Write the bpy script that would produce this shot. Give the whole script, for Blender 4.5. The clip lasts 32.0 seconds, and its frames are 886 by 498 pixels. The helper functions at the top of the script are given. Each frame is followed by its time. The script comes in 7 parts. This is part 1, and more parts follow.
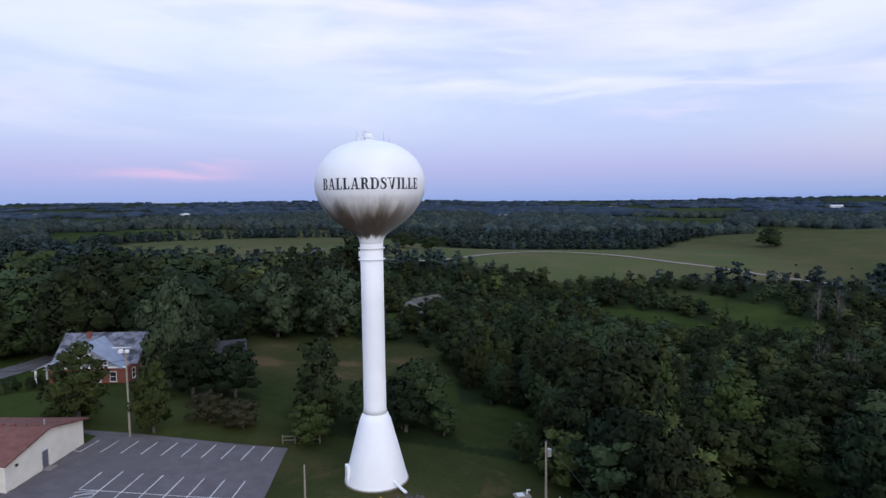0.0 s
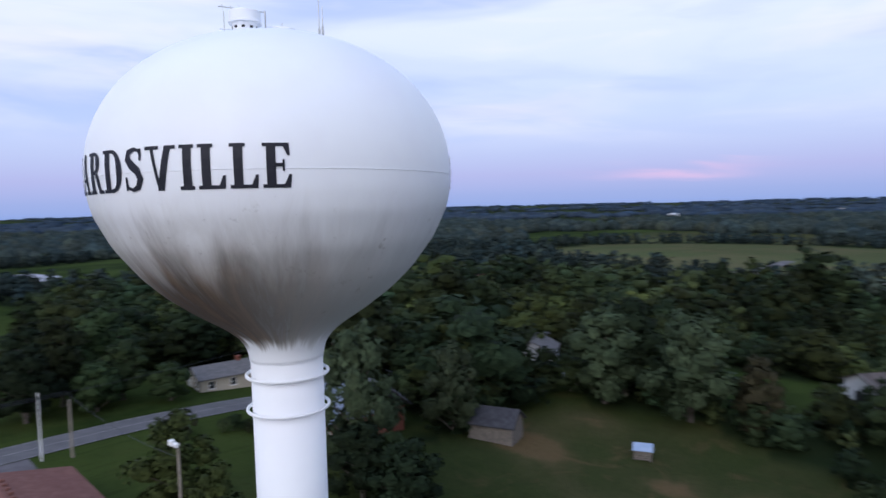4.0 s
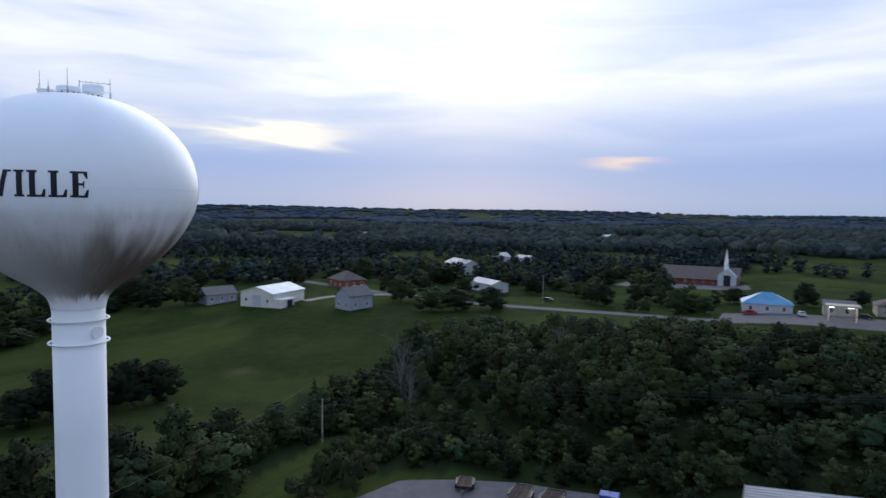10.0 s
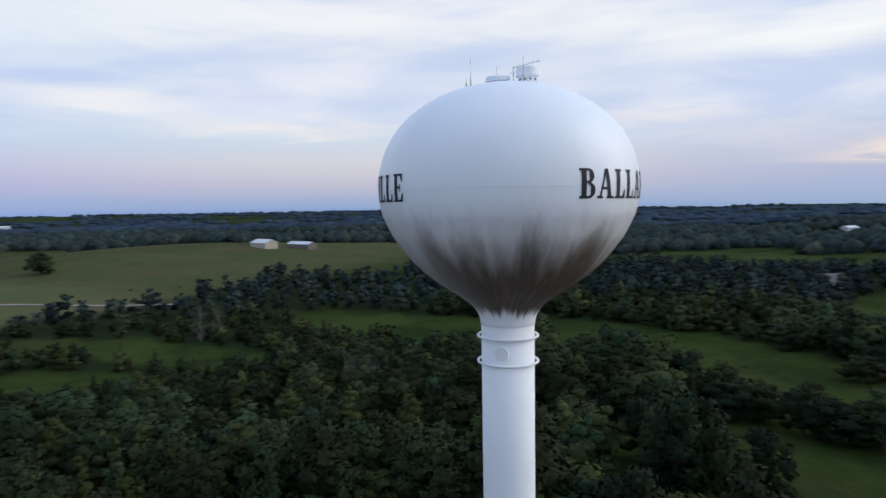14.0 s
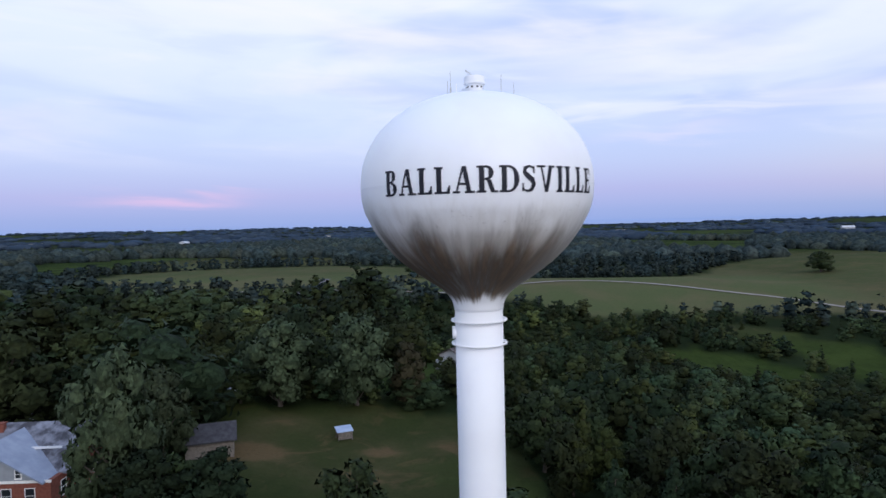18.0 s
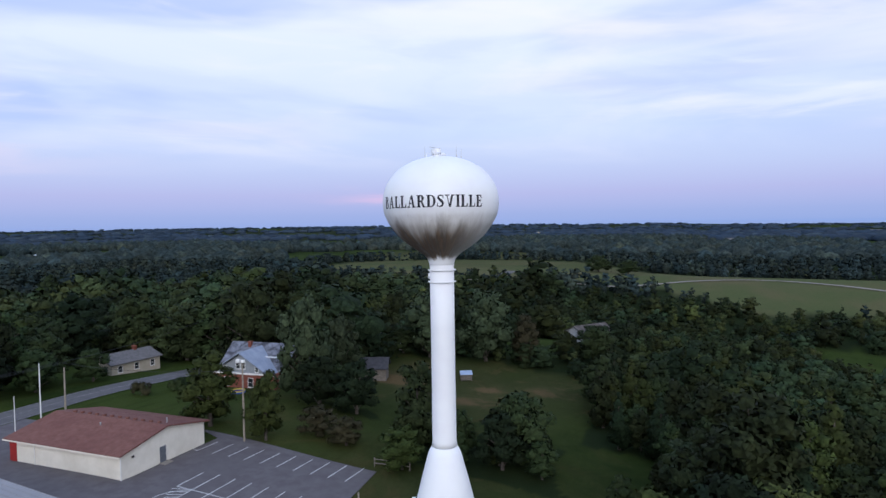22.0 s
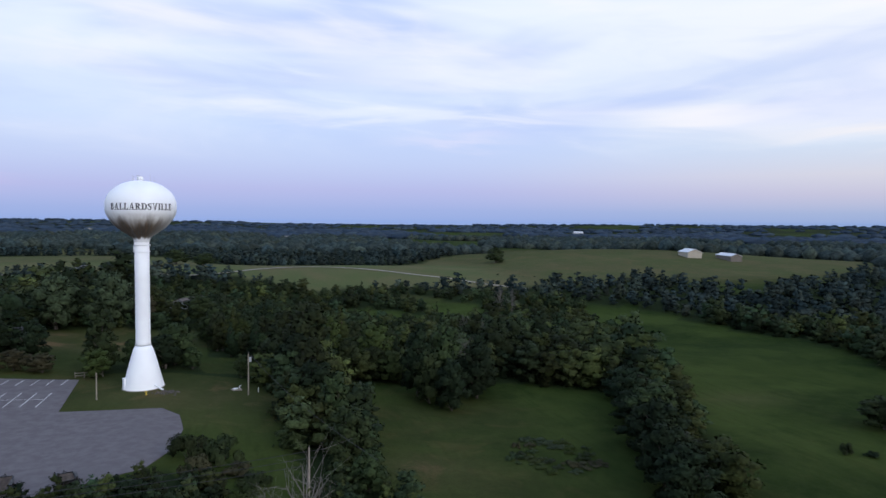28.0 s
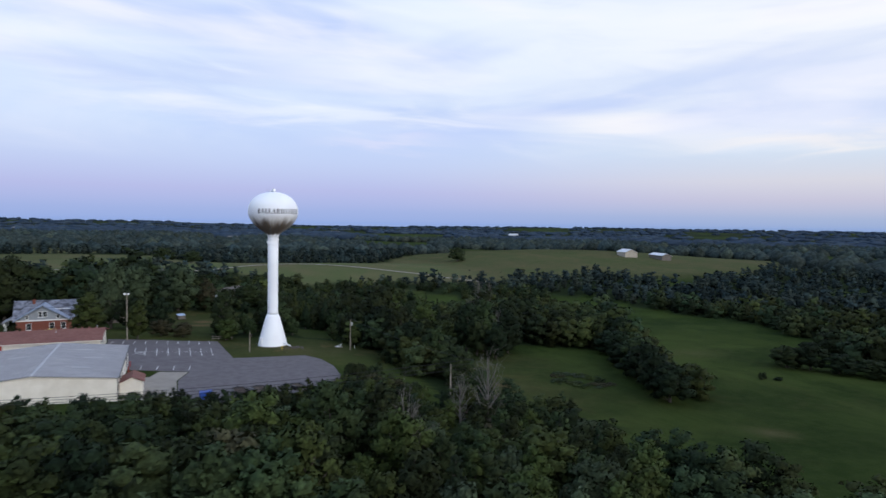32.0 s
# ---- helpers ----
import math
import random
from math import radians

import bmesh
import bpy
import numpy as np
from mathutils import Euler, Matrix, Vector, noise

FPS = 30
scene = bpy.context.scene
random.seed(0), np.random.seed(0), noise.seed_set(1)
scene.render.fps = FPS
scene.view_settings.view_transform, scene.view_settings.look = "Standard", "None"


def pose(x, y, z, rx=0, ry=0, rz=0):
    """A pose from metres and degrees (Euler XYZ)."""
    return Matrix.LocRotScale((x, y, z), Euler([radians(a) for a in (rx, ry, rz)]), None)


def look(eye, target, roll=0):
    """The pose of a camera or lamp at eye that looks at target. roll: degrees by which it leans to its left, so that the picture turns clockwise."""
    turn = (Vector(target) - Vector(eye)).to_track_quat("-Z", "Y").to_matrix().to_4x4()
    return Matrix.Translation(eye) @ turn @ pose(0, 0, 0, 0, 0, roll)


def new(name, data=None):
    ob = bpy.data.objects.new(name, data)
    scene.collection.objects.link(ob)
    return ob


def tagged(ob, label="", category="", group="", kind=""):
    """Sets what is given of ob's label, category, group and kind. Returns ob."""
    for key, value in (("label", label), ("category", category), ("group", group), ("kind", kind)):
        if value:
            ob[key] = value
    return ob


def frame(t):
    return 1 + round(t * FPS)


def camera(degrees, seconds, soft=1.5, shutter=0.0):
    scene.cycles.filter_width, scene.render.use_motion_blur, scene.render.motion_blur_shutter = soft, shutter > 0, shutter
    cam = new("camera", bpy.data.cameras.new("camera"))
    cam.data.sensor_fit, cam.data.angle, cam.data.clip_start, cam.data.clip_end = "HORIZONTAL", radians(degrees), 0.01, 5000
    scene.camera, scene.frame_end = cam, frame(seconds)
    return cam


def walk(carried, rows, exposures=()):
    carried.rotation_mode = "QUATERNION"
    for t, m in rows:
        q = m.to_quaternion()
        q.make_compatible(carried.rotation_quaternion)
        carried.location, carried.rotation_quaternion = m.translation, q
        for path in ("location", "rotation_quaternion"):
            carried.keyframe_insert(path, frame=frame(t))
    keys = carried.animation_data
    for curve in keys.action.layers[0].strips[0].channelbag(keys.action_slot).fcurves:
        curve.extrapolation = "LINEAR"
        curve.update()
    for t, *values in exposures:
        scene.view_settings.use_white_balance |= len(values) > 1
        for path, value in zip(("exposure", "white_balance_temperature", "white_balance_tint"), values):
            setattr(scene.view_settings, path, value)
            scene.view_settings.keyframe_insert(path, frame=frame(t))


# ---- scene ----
cam = camera(70.2, 32.0, soft=1.5, shutter=0.3)
PATH = [
    (0, (10.15, -69.00, 31.49), (9.492, -49.072, 29.903), -0.73),
    (0.5, (11.77, -61.86, 31.61), (10.352, -41.970, 30.019), -0.63),
    (1, (13.02, -55.77, 31.66), (10.770, -35.966, 30.055), -0.81),
    (1.5, (14.37, -48.94, 31.71), (11.550, -29.204, 30.086), -0.87),
    (2, (15.66, -41.64, 31.70), (12.238, -22.007, 30.061), -0.89),
    (2.5, (16.92, -34.60, 31.75), (12.516, -15.157, 30.129), -0.97),
    (3, (18.04, -26.86, 31.82), (11.965, -7.873, 30.231), -1.03),
    (3.5, (19.37, -19.39, 31.84), (10.127, -1.714, 30.360), -1.21),
    (4, (19.85, -11.58, 31.93), (5.631, 2.421, 30.611), -1.46),
    (4.5, (19.39, -3.67, 32.01), (0.917, 3.911, 30.888), -1.56),
    (6.5, (5.15, 23.83, 32.24), (-6.981, 7.950, 31.390), 0.44),
    (7, (-1.39, 26.72, 32.27), (-9.558, 8.482, 31.361), 0.29),
    (7.5, (-7.97, 28.46, 32.21), (-12.569, 9.016, 31.268), 0.28),
    (8, (-14.61, 29.13, 32.15), (-16.789, 9.274, 31.145), 0.42),
    (8.5, (-20.60, 28.14, 32.15), (-19.973, 8.179, 31.082), 0.64),
    (9, (-25.73, 26.04, 32.23), (-21.552, 6.513, 31.096), 0.74),
    (9.5, (-29.59, 23.35, 32.27), (-22.657, 4.630, 31.071), 0.89),
    (10, (-32.69, 20.35, 32.23), (-23.340, 2.716, 30.989), 0.80),
    (10.5, (-34.64, 16.91, 32.16), (-23.001, 0.698, 30.888), 0.72),
    (11, (-35.74, 13.10, 32.20), (-21.889, -1.265, 30.844), 0.72),
    (11.5, (-35.80, 9.23, 32.27), (-19.823, -2.709, 30.846), 0.73),
    (12, (-35.33, 5.41, 32.23), (-17.682, -3.882, 30.774), 0.58),
    (12.5, (-33.74, 1.78, 32.16), (-14.758, -4.346, 30.732), 0.20),
    (13, (-31.70, -1.90, 32.18), (-11.803, -3.421, 30.821), -0.31),
    (13.5, (-30.35, -5.67, 32.20), (-10.773, -1.780, 30.917), -0.54),
    (14, (-28.49, -9.04, 32.29), (-10.181, -1.108, 30.975), -0.90),
    (14.5, (-26.39, -13.56, 32.21), (-10.515, -1.454, 30.996), -1.13),
    (15, (-23.81, -16.96, 32.00), (-11.104, -1.558, 30.907), -1.13),
    (15.5, (-20.61, -19.78, 31.88), (-9.485, -3.200, 30.778), -1.08),
    (17.5, (-5.01, -30.39, 31.42), (-3.886, -10.442, 30.537), -1.61),
    (18, (-0.67, -33.08, 31.25), (-1.360, -13.107, 30.458), -1.36),
    (18.5, (3.48, -36.09, 31.18), (2.124, -16.153, 30.404), -1.31),
    (19, (7.25, -38.93, 31.28), (5.386, -19.035, 30.459), -1.32),
    (19.5, (10.78, -43.05, 31.27), (7.233, -23.377, 30.531), -1.11),
    (20, (13.68, -46.37, 31.32), (8.565, -27.050, 30.612), -0.95),
    (20.5, (16.53, -49.82, 31.21), (10.661, -30.713, 30.500), -1.00),
    (21, (19.17, -53.28, 31.14), (12.747, -34.356, 30.393), -1.08),
    (21.5, (21.82, -57.04, 31.01), (14.897, -38.286, 30.251), -1.02),
    (22, (24.13, -60.92, 30.84), (16.812, -42.320, 30.082), -0.89),
    (22.5, (26.71, -65.15, 30.69), (19.404, -46.548, 29.914), -0.79),
    (23, (28.79, -69.42, 30.55), (21.795, -50.701, 29.757), -0.60),
    (23.5, (30.21, -73.92, 30.60), (23.542, -55.088, 29.771), -0.46),
    (24, (31.42, -78.80, 30.50), (25.858, -59.612, 29.653), -0.22),
    (24.5, (32.26, -83.59, 30.62), (27.802, -64.117, 29.710), -0.24),
    (25, (32.36, -88.78, 30.35), (28.700, -69.136, 29.476), 0.02),
    (25.5, (32.48, -94.36, 30.25), (30.281, -74.501, 29.382), 0.10),
    (27.5, (22.25, -120.87, 30.82), (26.639, -101.377, 29.952), 0.38),
    (28, (18.84, -126.43, 30.91), (24.709, -107.331, 30.034), 0.41),
    (28.5, (14.69, -131.48, 31.01), (21.848, -112.827, 30.123), 0.42),
    (29, (9.83, -136.11, 31.16), (17.937, -117.850, 30.266), 0.44),
    (29.5, (4.84, -140.53, 30.99), (13.373, -122.458, 30.120), 0.43),
    (30, (-0.54, -144.94, 31.15), (8.739, -127.247, 30.294), 0.55),
    (30.5, (-6.55, -149.02, 31.37), (3.587, -131.803, 30.513), 0.63),
    (31, (-11.77, -152.51, 31.10), (-2.512, -134.796, 30.263), 0.74),
    (31.5, (-17.26, -156.31, 30.93), (-8.609, -138.297, 30.117), 0.76),
    (32, (-23.11, -159.95, 30.72), (-15.200, -141.600, 29.921), 0.87),
]
# the film camera's white balance drifts: pinker towards the north, greener towards the evening light
TINTS = [(0.0, 0.0, 6200, 13), (4.5, 0.0, 6000, 12), (7.0, 0.14, 5850, 8), (9.5, -0.05, 6050, 8), (12.5, -0.08, 6350, 7), (15.5, -0.1, 6300, 6), (18.0, 0.0, 6100, 12), (23.0, 0.0, 6100, 10), (28.0, 0.0, 6200, 9), (32.0, 0.0, 6250, 8)]
walk(cam, [(t, look(eye, target, roll)) for t, eye, target, roll in PATH], TINTS)

# ---- light: dusk sky, sun already low behind cloud ----
SUN_YAW = 205.0
SUN_DIR = Vector((-math.sin(radians(SUN_YAW)) * math.cos(radians(9)), math.cos(radians(SUN_YAW)) * math.cos(radians(9)), math.sin(radians(9))))


class Nodes:
    """Short hand for building a node tree."""

    def __init__(self, tree):
        self.t = tree
        tree.nodes.clear()

    def n(self, kind, **props):
        node = self.t.nodes.new(kind)
        for k, v in props.items():
            if k == "op":
                node.operation = v
            elif k == "dtype":
                node.data_type = v
            elif k == "blend":
                node.blend_type = v
        return node

    def put(self, socket, v):
        if isinstance(v, bpy.types.NodeSocket):
            self.t.links.new(v, socket)
        elif v is not None:
            if isinstance(v, (tuple, list)) and len(v) == 3 and socket.type == "RGBA":
                v = (*v, 1)
            socket.default_value = v

    def math(self, op, a, b=None, c=None, clamp=False):
        m = self.n("ShaderNodeMath", op=op)
        m.use_clamp = clamp
        for s, v in zip(m.inputs, (a, b, c)):
            self.put(s, v)
        return m.outputs[0]

    def vec(self, op, a, b=None):
        m = self.n("ShaderNodeVectorMath", op=op)
        self.put(m.inputs[0], a)
        if b is not None:
            self.put(m.inputs[3 if op == "SCALE" else 1], b)
        return m.outputs["Value" if op in ("DOT_PRODUCT", "LENGTH") else "Vector"]

    def noise(self, vec, scale, detail=3.0, rough=0.55, distort=0.0):
        m = self.n("ShaderNodeTexNoise")
        self.put(m.inputs["Vector"], vec)
        for k, v in (("Scale", scale), ("Detail", detail), ("Roughness", rough), ("Distortion", distort)):
            m.inputs[k].default_value = v
        return m.outputs["Fac"]

    def range(self, v, a, b, c=0.0, d=1.0, smooth=True):
        m = self.n("ShaderNodeMapRange")
        m.interpolation_type = "SMOOTHSTEP" if smooth else "LINEAR"
        for s, x in zip(m.inputs, (v, a, b, c, d)):
            self.put(s, x)
        return m.outputs[0]

    def mix(self, f, a, b, blend="MIX"):
        m = self.n("ShaderNodeMix", dtype="RGBA", blend=blend)
        self.put(m.inputs[0], f)
        self.put(m.inputs[6], a)
        self.put(m.inputs[7], b)
        return m.outputs[2]

    def ramp(self, f, stops):
        m = self.n("ShaderNodeValToRGB")
        els = m.color_ramp.elements
        while len(els) < len(stops):
            els.new(0.5)
        for e, (p, c) in zip(els, stops):
            e.position, e.color = p, (*c, 1)
        self.put(m.inputs[0], f)
        return m.outputs[0]


def make_world():
    w = bpy.data.worlds.new("dusk_sky")
    scene.world = w
    w.use_nodes = True
    k = Nodes(w.node_tree)
    d = k.vec("NORMALIZE", k.n("ShaderNodeTexCoord").outputs["Generated"])
    sep = k.n("ShaderNodeSeparateXYZ")
    k.put(sep.inputs[0], d)
    el = k.math("MAXIMUM", sep.outputs[2], 0.0)
    root = k.math("POWER", el, 0.5)
    base = k.ramp(root, [(0.0, (0.30, 0.41, 0.74)), (0.13, (0.37, 0.45, 0.76)), (0.22, (0.49, 0.51, 0.80)), (0.30, (0.57, 0.64, 0.89)), (0.38, (0.66, 0.76, 0.97)),
                         (0.48, (0.80, 0.87, 1.0)), (0.58, (0.88, 0.93, 1.02)), (0.70, (0.42, 0.64, 0.98)), (1.0, (0.20, 0.42, 0.82))])
    east = k.ramp(root, [(0.0, (0.28, 0.39, 0.67)), (0.12, (0.40, 0.47, 0.68)), (0.20, (0.60, 0.57, 0.70)), (0.26, (0.72, 0.69, 0.75)), (0.33, (0.68, 0.76, 0.88)),
                         (0.40, (0.84, 0.87, 0.94)), (0.54, (0.98, 0.97, 1.0)), (0.72, (0.52, 0.68, 0.95)), (1.0, (0.20, 0.42, 0.82))])
    warm = k.ramp(root, [(0.0, (0.37, 0.47, 0.67)), (0.14, (0.42, 0.50, 0.72)), (0.26, (0.38, 0.49, 0.78)), (0.33, (0.48, 0.57, 0.83)), (0.37, (0.62, 0.69, 0.92)),
                         (0.43, (0.98, 0.99, 1.02)), (0.60, (1.08, 1.08, 1.06)), (0.76, (0.66, 0.76, 0.95)), (1.0, (0.20, 0.42, 0.82))])
    toward = k.vec("DOT_PRODUCT", d, tuple(SUN_DIR))
    side = k.range(toward, 0.12, 0.80)
    eastern = k.range(k.vec("DOT_PRODUCT", d, (0.996, -0.087, 0)), 0.15, 0.85)
    col = k.mix(eastern, base, east)
    col = k.mix(side, col, warm)
    # broad soft cloud banks, drawn out along the horizon
    def bank(stretch, wide, scale, detail, distort, shift):
        c = k.n("ShaderNodeCombineXYZ")
        k.put(c.inputs[0], k.math("MULTIPLY_ADD", sep.outputs[0], wide, shift))
        k.put(c.inputs[1], k.math("MULTIPLY", sep.outputs[1], wide))
        k.put(c.inputs[2], k.math("MULTIPLY_ADD", el, stretch, k.math("MULTIPLY", sep.outputs[0], stretch * 0.03)))
        return k.noise(c.outputs[0], scale, detail, 0.5, distort)
    big = bank(7.0, 1.3, 1.0, 4, 0.6, 3.0)
    soft = bank(12.0, 1.9, 1.0, 6, 0.8, 9.0)
    thin = bank(28.0, 4.0, 1.0, 6, 1.2, 21.0)
    high = k.range(el, 0.07, 0.17)
    grey = k.math("MULTIPLY", k.range(big, 0.43, 0.62), high)
    col = k.mix(k.math("MULTIPLY", grey, 0.76), col, k.mix(eastern, (0.46, 0.58, 0.95), (0.58, 0.66, 0.93)))
    white = k.math("MULTIPLY", k.range(soft, 0.44, 0.68), high)
    col = k.mix(k.math("MULTIPLY", white, 0.50), col, k.mix(side, (1.0, 0.97, 1.03), (1.1, 1.08, 1.04)))
    # smaller broken cloud
    puff = bank(17.0, 3.6, 1.0, 6, 0.5, 41.0)
    col = k.mix(k.math("MULTIPLY", k.math("MULTIPLY", k.range(puff, 0.50, 0.72), high), 0.45), col, k.mix(side, (1.04, 0.99, 1.0), (1.2, 1.14, 1.04)))
    col = k.mix(k.math("MULTIPLY", k.math("MULTIPLY", k.range(puff, 0.50, 0.30), high), 0.30), col, (0.55, 0.65, 0.91))
    # drawn-out clouds: yaw, elevation, half width, half depth, colour, strength
    ragged = k.math("MULTIPLY_ADD", k.math("SUBTRACT", thin, 0.5), 0.075, sep.outputs[2])
    fine = k.range(soft, 0.32, 0.62, 0.5, 1.0)
    for yaw, up, wide, deep, tone, much in (
            (25.4, 2.7, 5.0, 0.40, (0.95, 0.60, 0.80), 0.55), (-11, 9.7, 10.0, 0.9, (1.02, 1.0, 1.0), 0.75), (-24, 9.2, 7.0, 0.8, (1.02, 0.98, 1.0), 0.6), (-18, 7.4, 5.0, 0.7, (0.98, 0.86, 0.95), 0.5),
            (-167.8, 3.8, 2.6, 0.42, (1.0, 0.76, 0.66), 0.85), (-136.6, 6.5, 5.5, 0.8, (1.5, 1.3, 0.95), 0.95), (-106, 3.8, 8.0, 0.9, (1.3, 1.0, 0.74), 0.95), (-98, 5.6, 12.0, 1.0, (1.02, 0.90, 0.86), 0.6), (-112, 2.2, 16.0, 1.2, (0.66, 0.56, 0.66), 0.5), (-125, 7.0, 4.0, 0.8, (1.3, 1.15, 0.95), 0.7),
            (-108, 10.6, 9.0, 1.5, (0.48, 0.56, 0.80), 0.7), (-130, 11.2, 6.0, 0.9, (0.55, 0.64, 0.88), 0.6), (-137, 13.2, 7.0, 0.8, (0.46, 0.55, 0.82), 0.7), (-145, 9.4, 9.0, 0.8, (0.5, 0.6, 0.86), 0.5),
            (-38, 8.7, 6.0, 1.0, (1.05, 0.98, 0.96), 0.6), (-54, 6.8, 9.0, 0.7, (1.03, 0.93, 0.88), 0.6), (38, 8.6, 10.0, 1.0, (0.95, 0.88, 0.98), 0.5), (60, 5.5, 12.0, 0.9, (0.86, 0.74, 0.88), 0.4),
            (130, 5.6, 8.0, 1.6, (0.86, 0.76, 0.88), 0.5), (152, 9.0, 12.0, 1.4, (0.55, 0.65, 0.93), 0.5), (0, 12.3, 12.0, 1.2, (0.48, 0.58, 0.92), 0.6), (-40, 12.0, 8.0, 1.0, (0.58, 0.68, 0.94), 0.5), (-72, 13.0, 10.0, 1.3, (0.52, 0.62, 0.92), 0.6), (-86, 7.4, 8.0, 0.8, (1.08, 0.96, 0.90), 0.6)):
        a = radians(yaw)
        u = k.math("MULTIPLY", k.vec("DOT_PRODUCT", d, (-math.cos(a), -math.sin(a), 0)), 1 / math.sin(radians(wide)))
        v = k.math("MULTIPLY", k.math("SUBTRACT", ragged, math.sin(radians(up))), 1 / math.sin(radians(deep)))
        q = k.math("ADD", k.math("MULTIPLY", u, u), k.math("MULTIPLY", v, v))
        g = k.math("MULTIPLY", k.math("EXPONENT", k.math("MULTIPLY", q, -1.0)), k.range(k.vec("DOT_PRODUCT", d, (-math.sin(a), math.cos(a), 0)), 0.0, 0.3))
        col = k.mix(k.math("MULTIPLY", k.math("MULTIPLY", g, fine), much), col, tone)
    glow = k.math("MULTIPLY", k.math("POWER", k.math("MAXIMUM", toward, 0.0), 30.0), k.range(el, 0.13, 0.23))
    col = k.mix(k.math("MULTIPLY", glow, k.range(soft, 0.40, 0.6, 0.9, 0.35)), col, (1.7, 1.65, 1.55))
    nish = k.n("ShaderNodeTexSky")
    nish.sky_type = "NISHITA"
    nish.sun_disc = False
    nish.sun_elevation = radians(9)
    nish.sun_rotation = math.atan2(SUN_DIR.x, SUN_DIR.y)
    b1, b2, add, out = k.n("ShaderNodeBackground"), k.n("ShaderNodeBackground"), k.n("ShaderNodeAddShader"), k.n("ShaderNodeOutputWorld")
    k.put(b1.inputs[0], col)
    b1.inputs[1].default_value = 0.98
    k.put(b2.inputs[0], nish.outputs[0])
    b2.inputs[1].default_value = 0.003
    k.put(add.inputs[0], b1.outputs[0])
    k.put(add.inputs[1], b2.outputs[0])
    k.put(out.inputs[0], add.outputs[0])


make_world()
sun = new("sun", bpy.data.lights.new("sun", "SUN"))
sun.data.energy, sun.data.angle, sun.data.color = 1.5, radians(48), (1.0, 0.93, 0.90)
sun.matrix_world = look((SUN_DIR + Vector((0, 0, 0.34))) * 100, (0, 0, 0))

# ---- materials ----
MATS = {}


def surface(name, col_a, col_b, scale=1.0, rough=0.8, bump=0.0, bump_scale=None, metal=0.0, vary=0.0, island=0.0, big=None, spec=0.3, tint=False, leafy=0.0):
    """A mottled surface: two colours mixed by noise, larger patches, and optional variation from object to object or piece to piece."""
    if name in MATS:
        return MATS[name]
    m = bpy.data.materials.new(name)
    m.use_nodes = True
    k = Nodes(m.node_tree)
    pos = k.n("ShaderNodeTexCoord").outputs["Object"]
    f = k.range(k.noise(pos, scale, 4, 0.6), 0.3, 0.7)
    col = k.mix(f, col_a, col_b)
    if big:
        col = k.mix(k.math("MULTIPLY", k.range(k.noise(pos, big[0], 3), 0.45, 0.68), big[2]), col, big[1])
    # fine mottle of the colour; its dark spots paint shaded gaps between leaves
    if leafy:
        fine = k.range(k.noise(pos, leafy, 5, 0.7), 0.34, 0.66, 0.55, 1.42)
        shade = k.n("ShaderNodeHueSaturation")
        k.put(shade.inputs["Value"], fine)
        k.put(shade.inputs["Color"], col)
        col = shade.outputs[0]
    if tint:
        at = k.n("ShaderNodeAttribute")
        at.attribute_name = "tint"
        col = k.mix(1.0, col, at.outputs["Color"], "MULTIPLY")
    if vary or island:
        val = 1.0
        if vary:
            r = k.n("ShaderNodeObjectInfo").outputs["Random"]
            val = k.range(r, 0, 1, 1 - vary, 1 + vary, False)
        if island:
            g = k.n("ShaderNodeNewGeometry").outputs["Random Per Island"]
            val = k.math("MULTIPLY", val, k.range(g, 0, 1, 1 - island, 1 + island, False))
        hsv = k.n("ShaderNodeHueSaturation")
        k.put(hsv.inputs["Value"], val)
        if vary:
            k.put(hsv.inputs["Hue"], k.range(r, 0, 1, 0.5 - vary * 0.06, 0.5 + vary * 0.05, False))
        k.put(hsv.inputs["Color"], col)
        col = hsv.outputs[0]
    b, out = k.n("ShaderNodeBsdfPrincipled"), k.n("ShaderNodeOutputMaterial")
    k.put(b.inputs["Base Color"], col)
    k.put(b.inputs["Roughness"], k.range(k.noise(pos, scale * 2.3, 2), 0.2, 0.8, max(0.05, rough - 0.12), min(1, rough + 0.1)))
    b.inputs["Metallic"].default_value = metal
    b.inputs["Specular IOR Level"].default_value = spec
    if bump:
        bp = k.n("ShaderNodeBump")
        bp.inputs["Strength"].default_value, bp.inputs["Distance"].default_value = 1.0, bump
        k.put(bp.inputs["Height"], k.noise(pos, bump_scale or scale * 3, 4, 0.6))
        k.put(b.inputs["Normal"], bp.outputs[0])
    k.put(out.inputs[0], b.outputs[0])
    MATS[name] = m
    return m


def glowing(name, colour, strength):
    m = bpy.data.materials.new(name)
    m.use_nodes = True
    k = Nodes(m.node_tree)
    e, out = k.n("ShaderNodeEmission"), k.n("ShaderNodeOutputMaterial")
    k.put(e.inputs[0], colour)
    e.inputs[1].default_value = strength
    k.put(out.inputs[0], e.outputs[0])
    return m


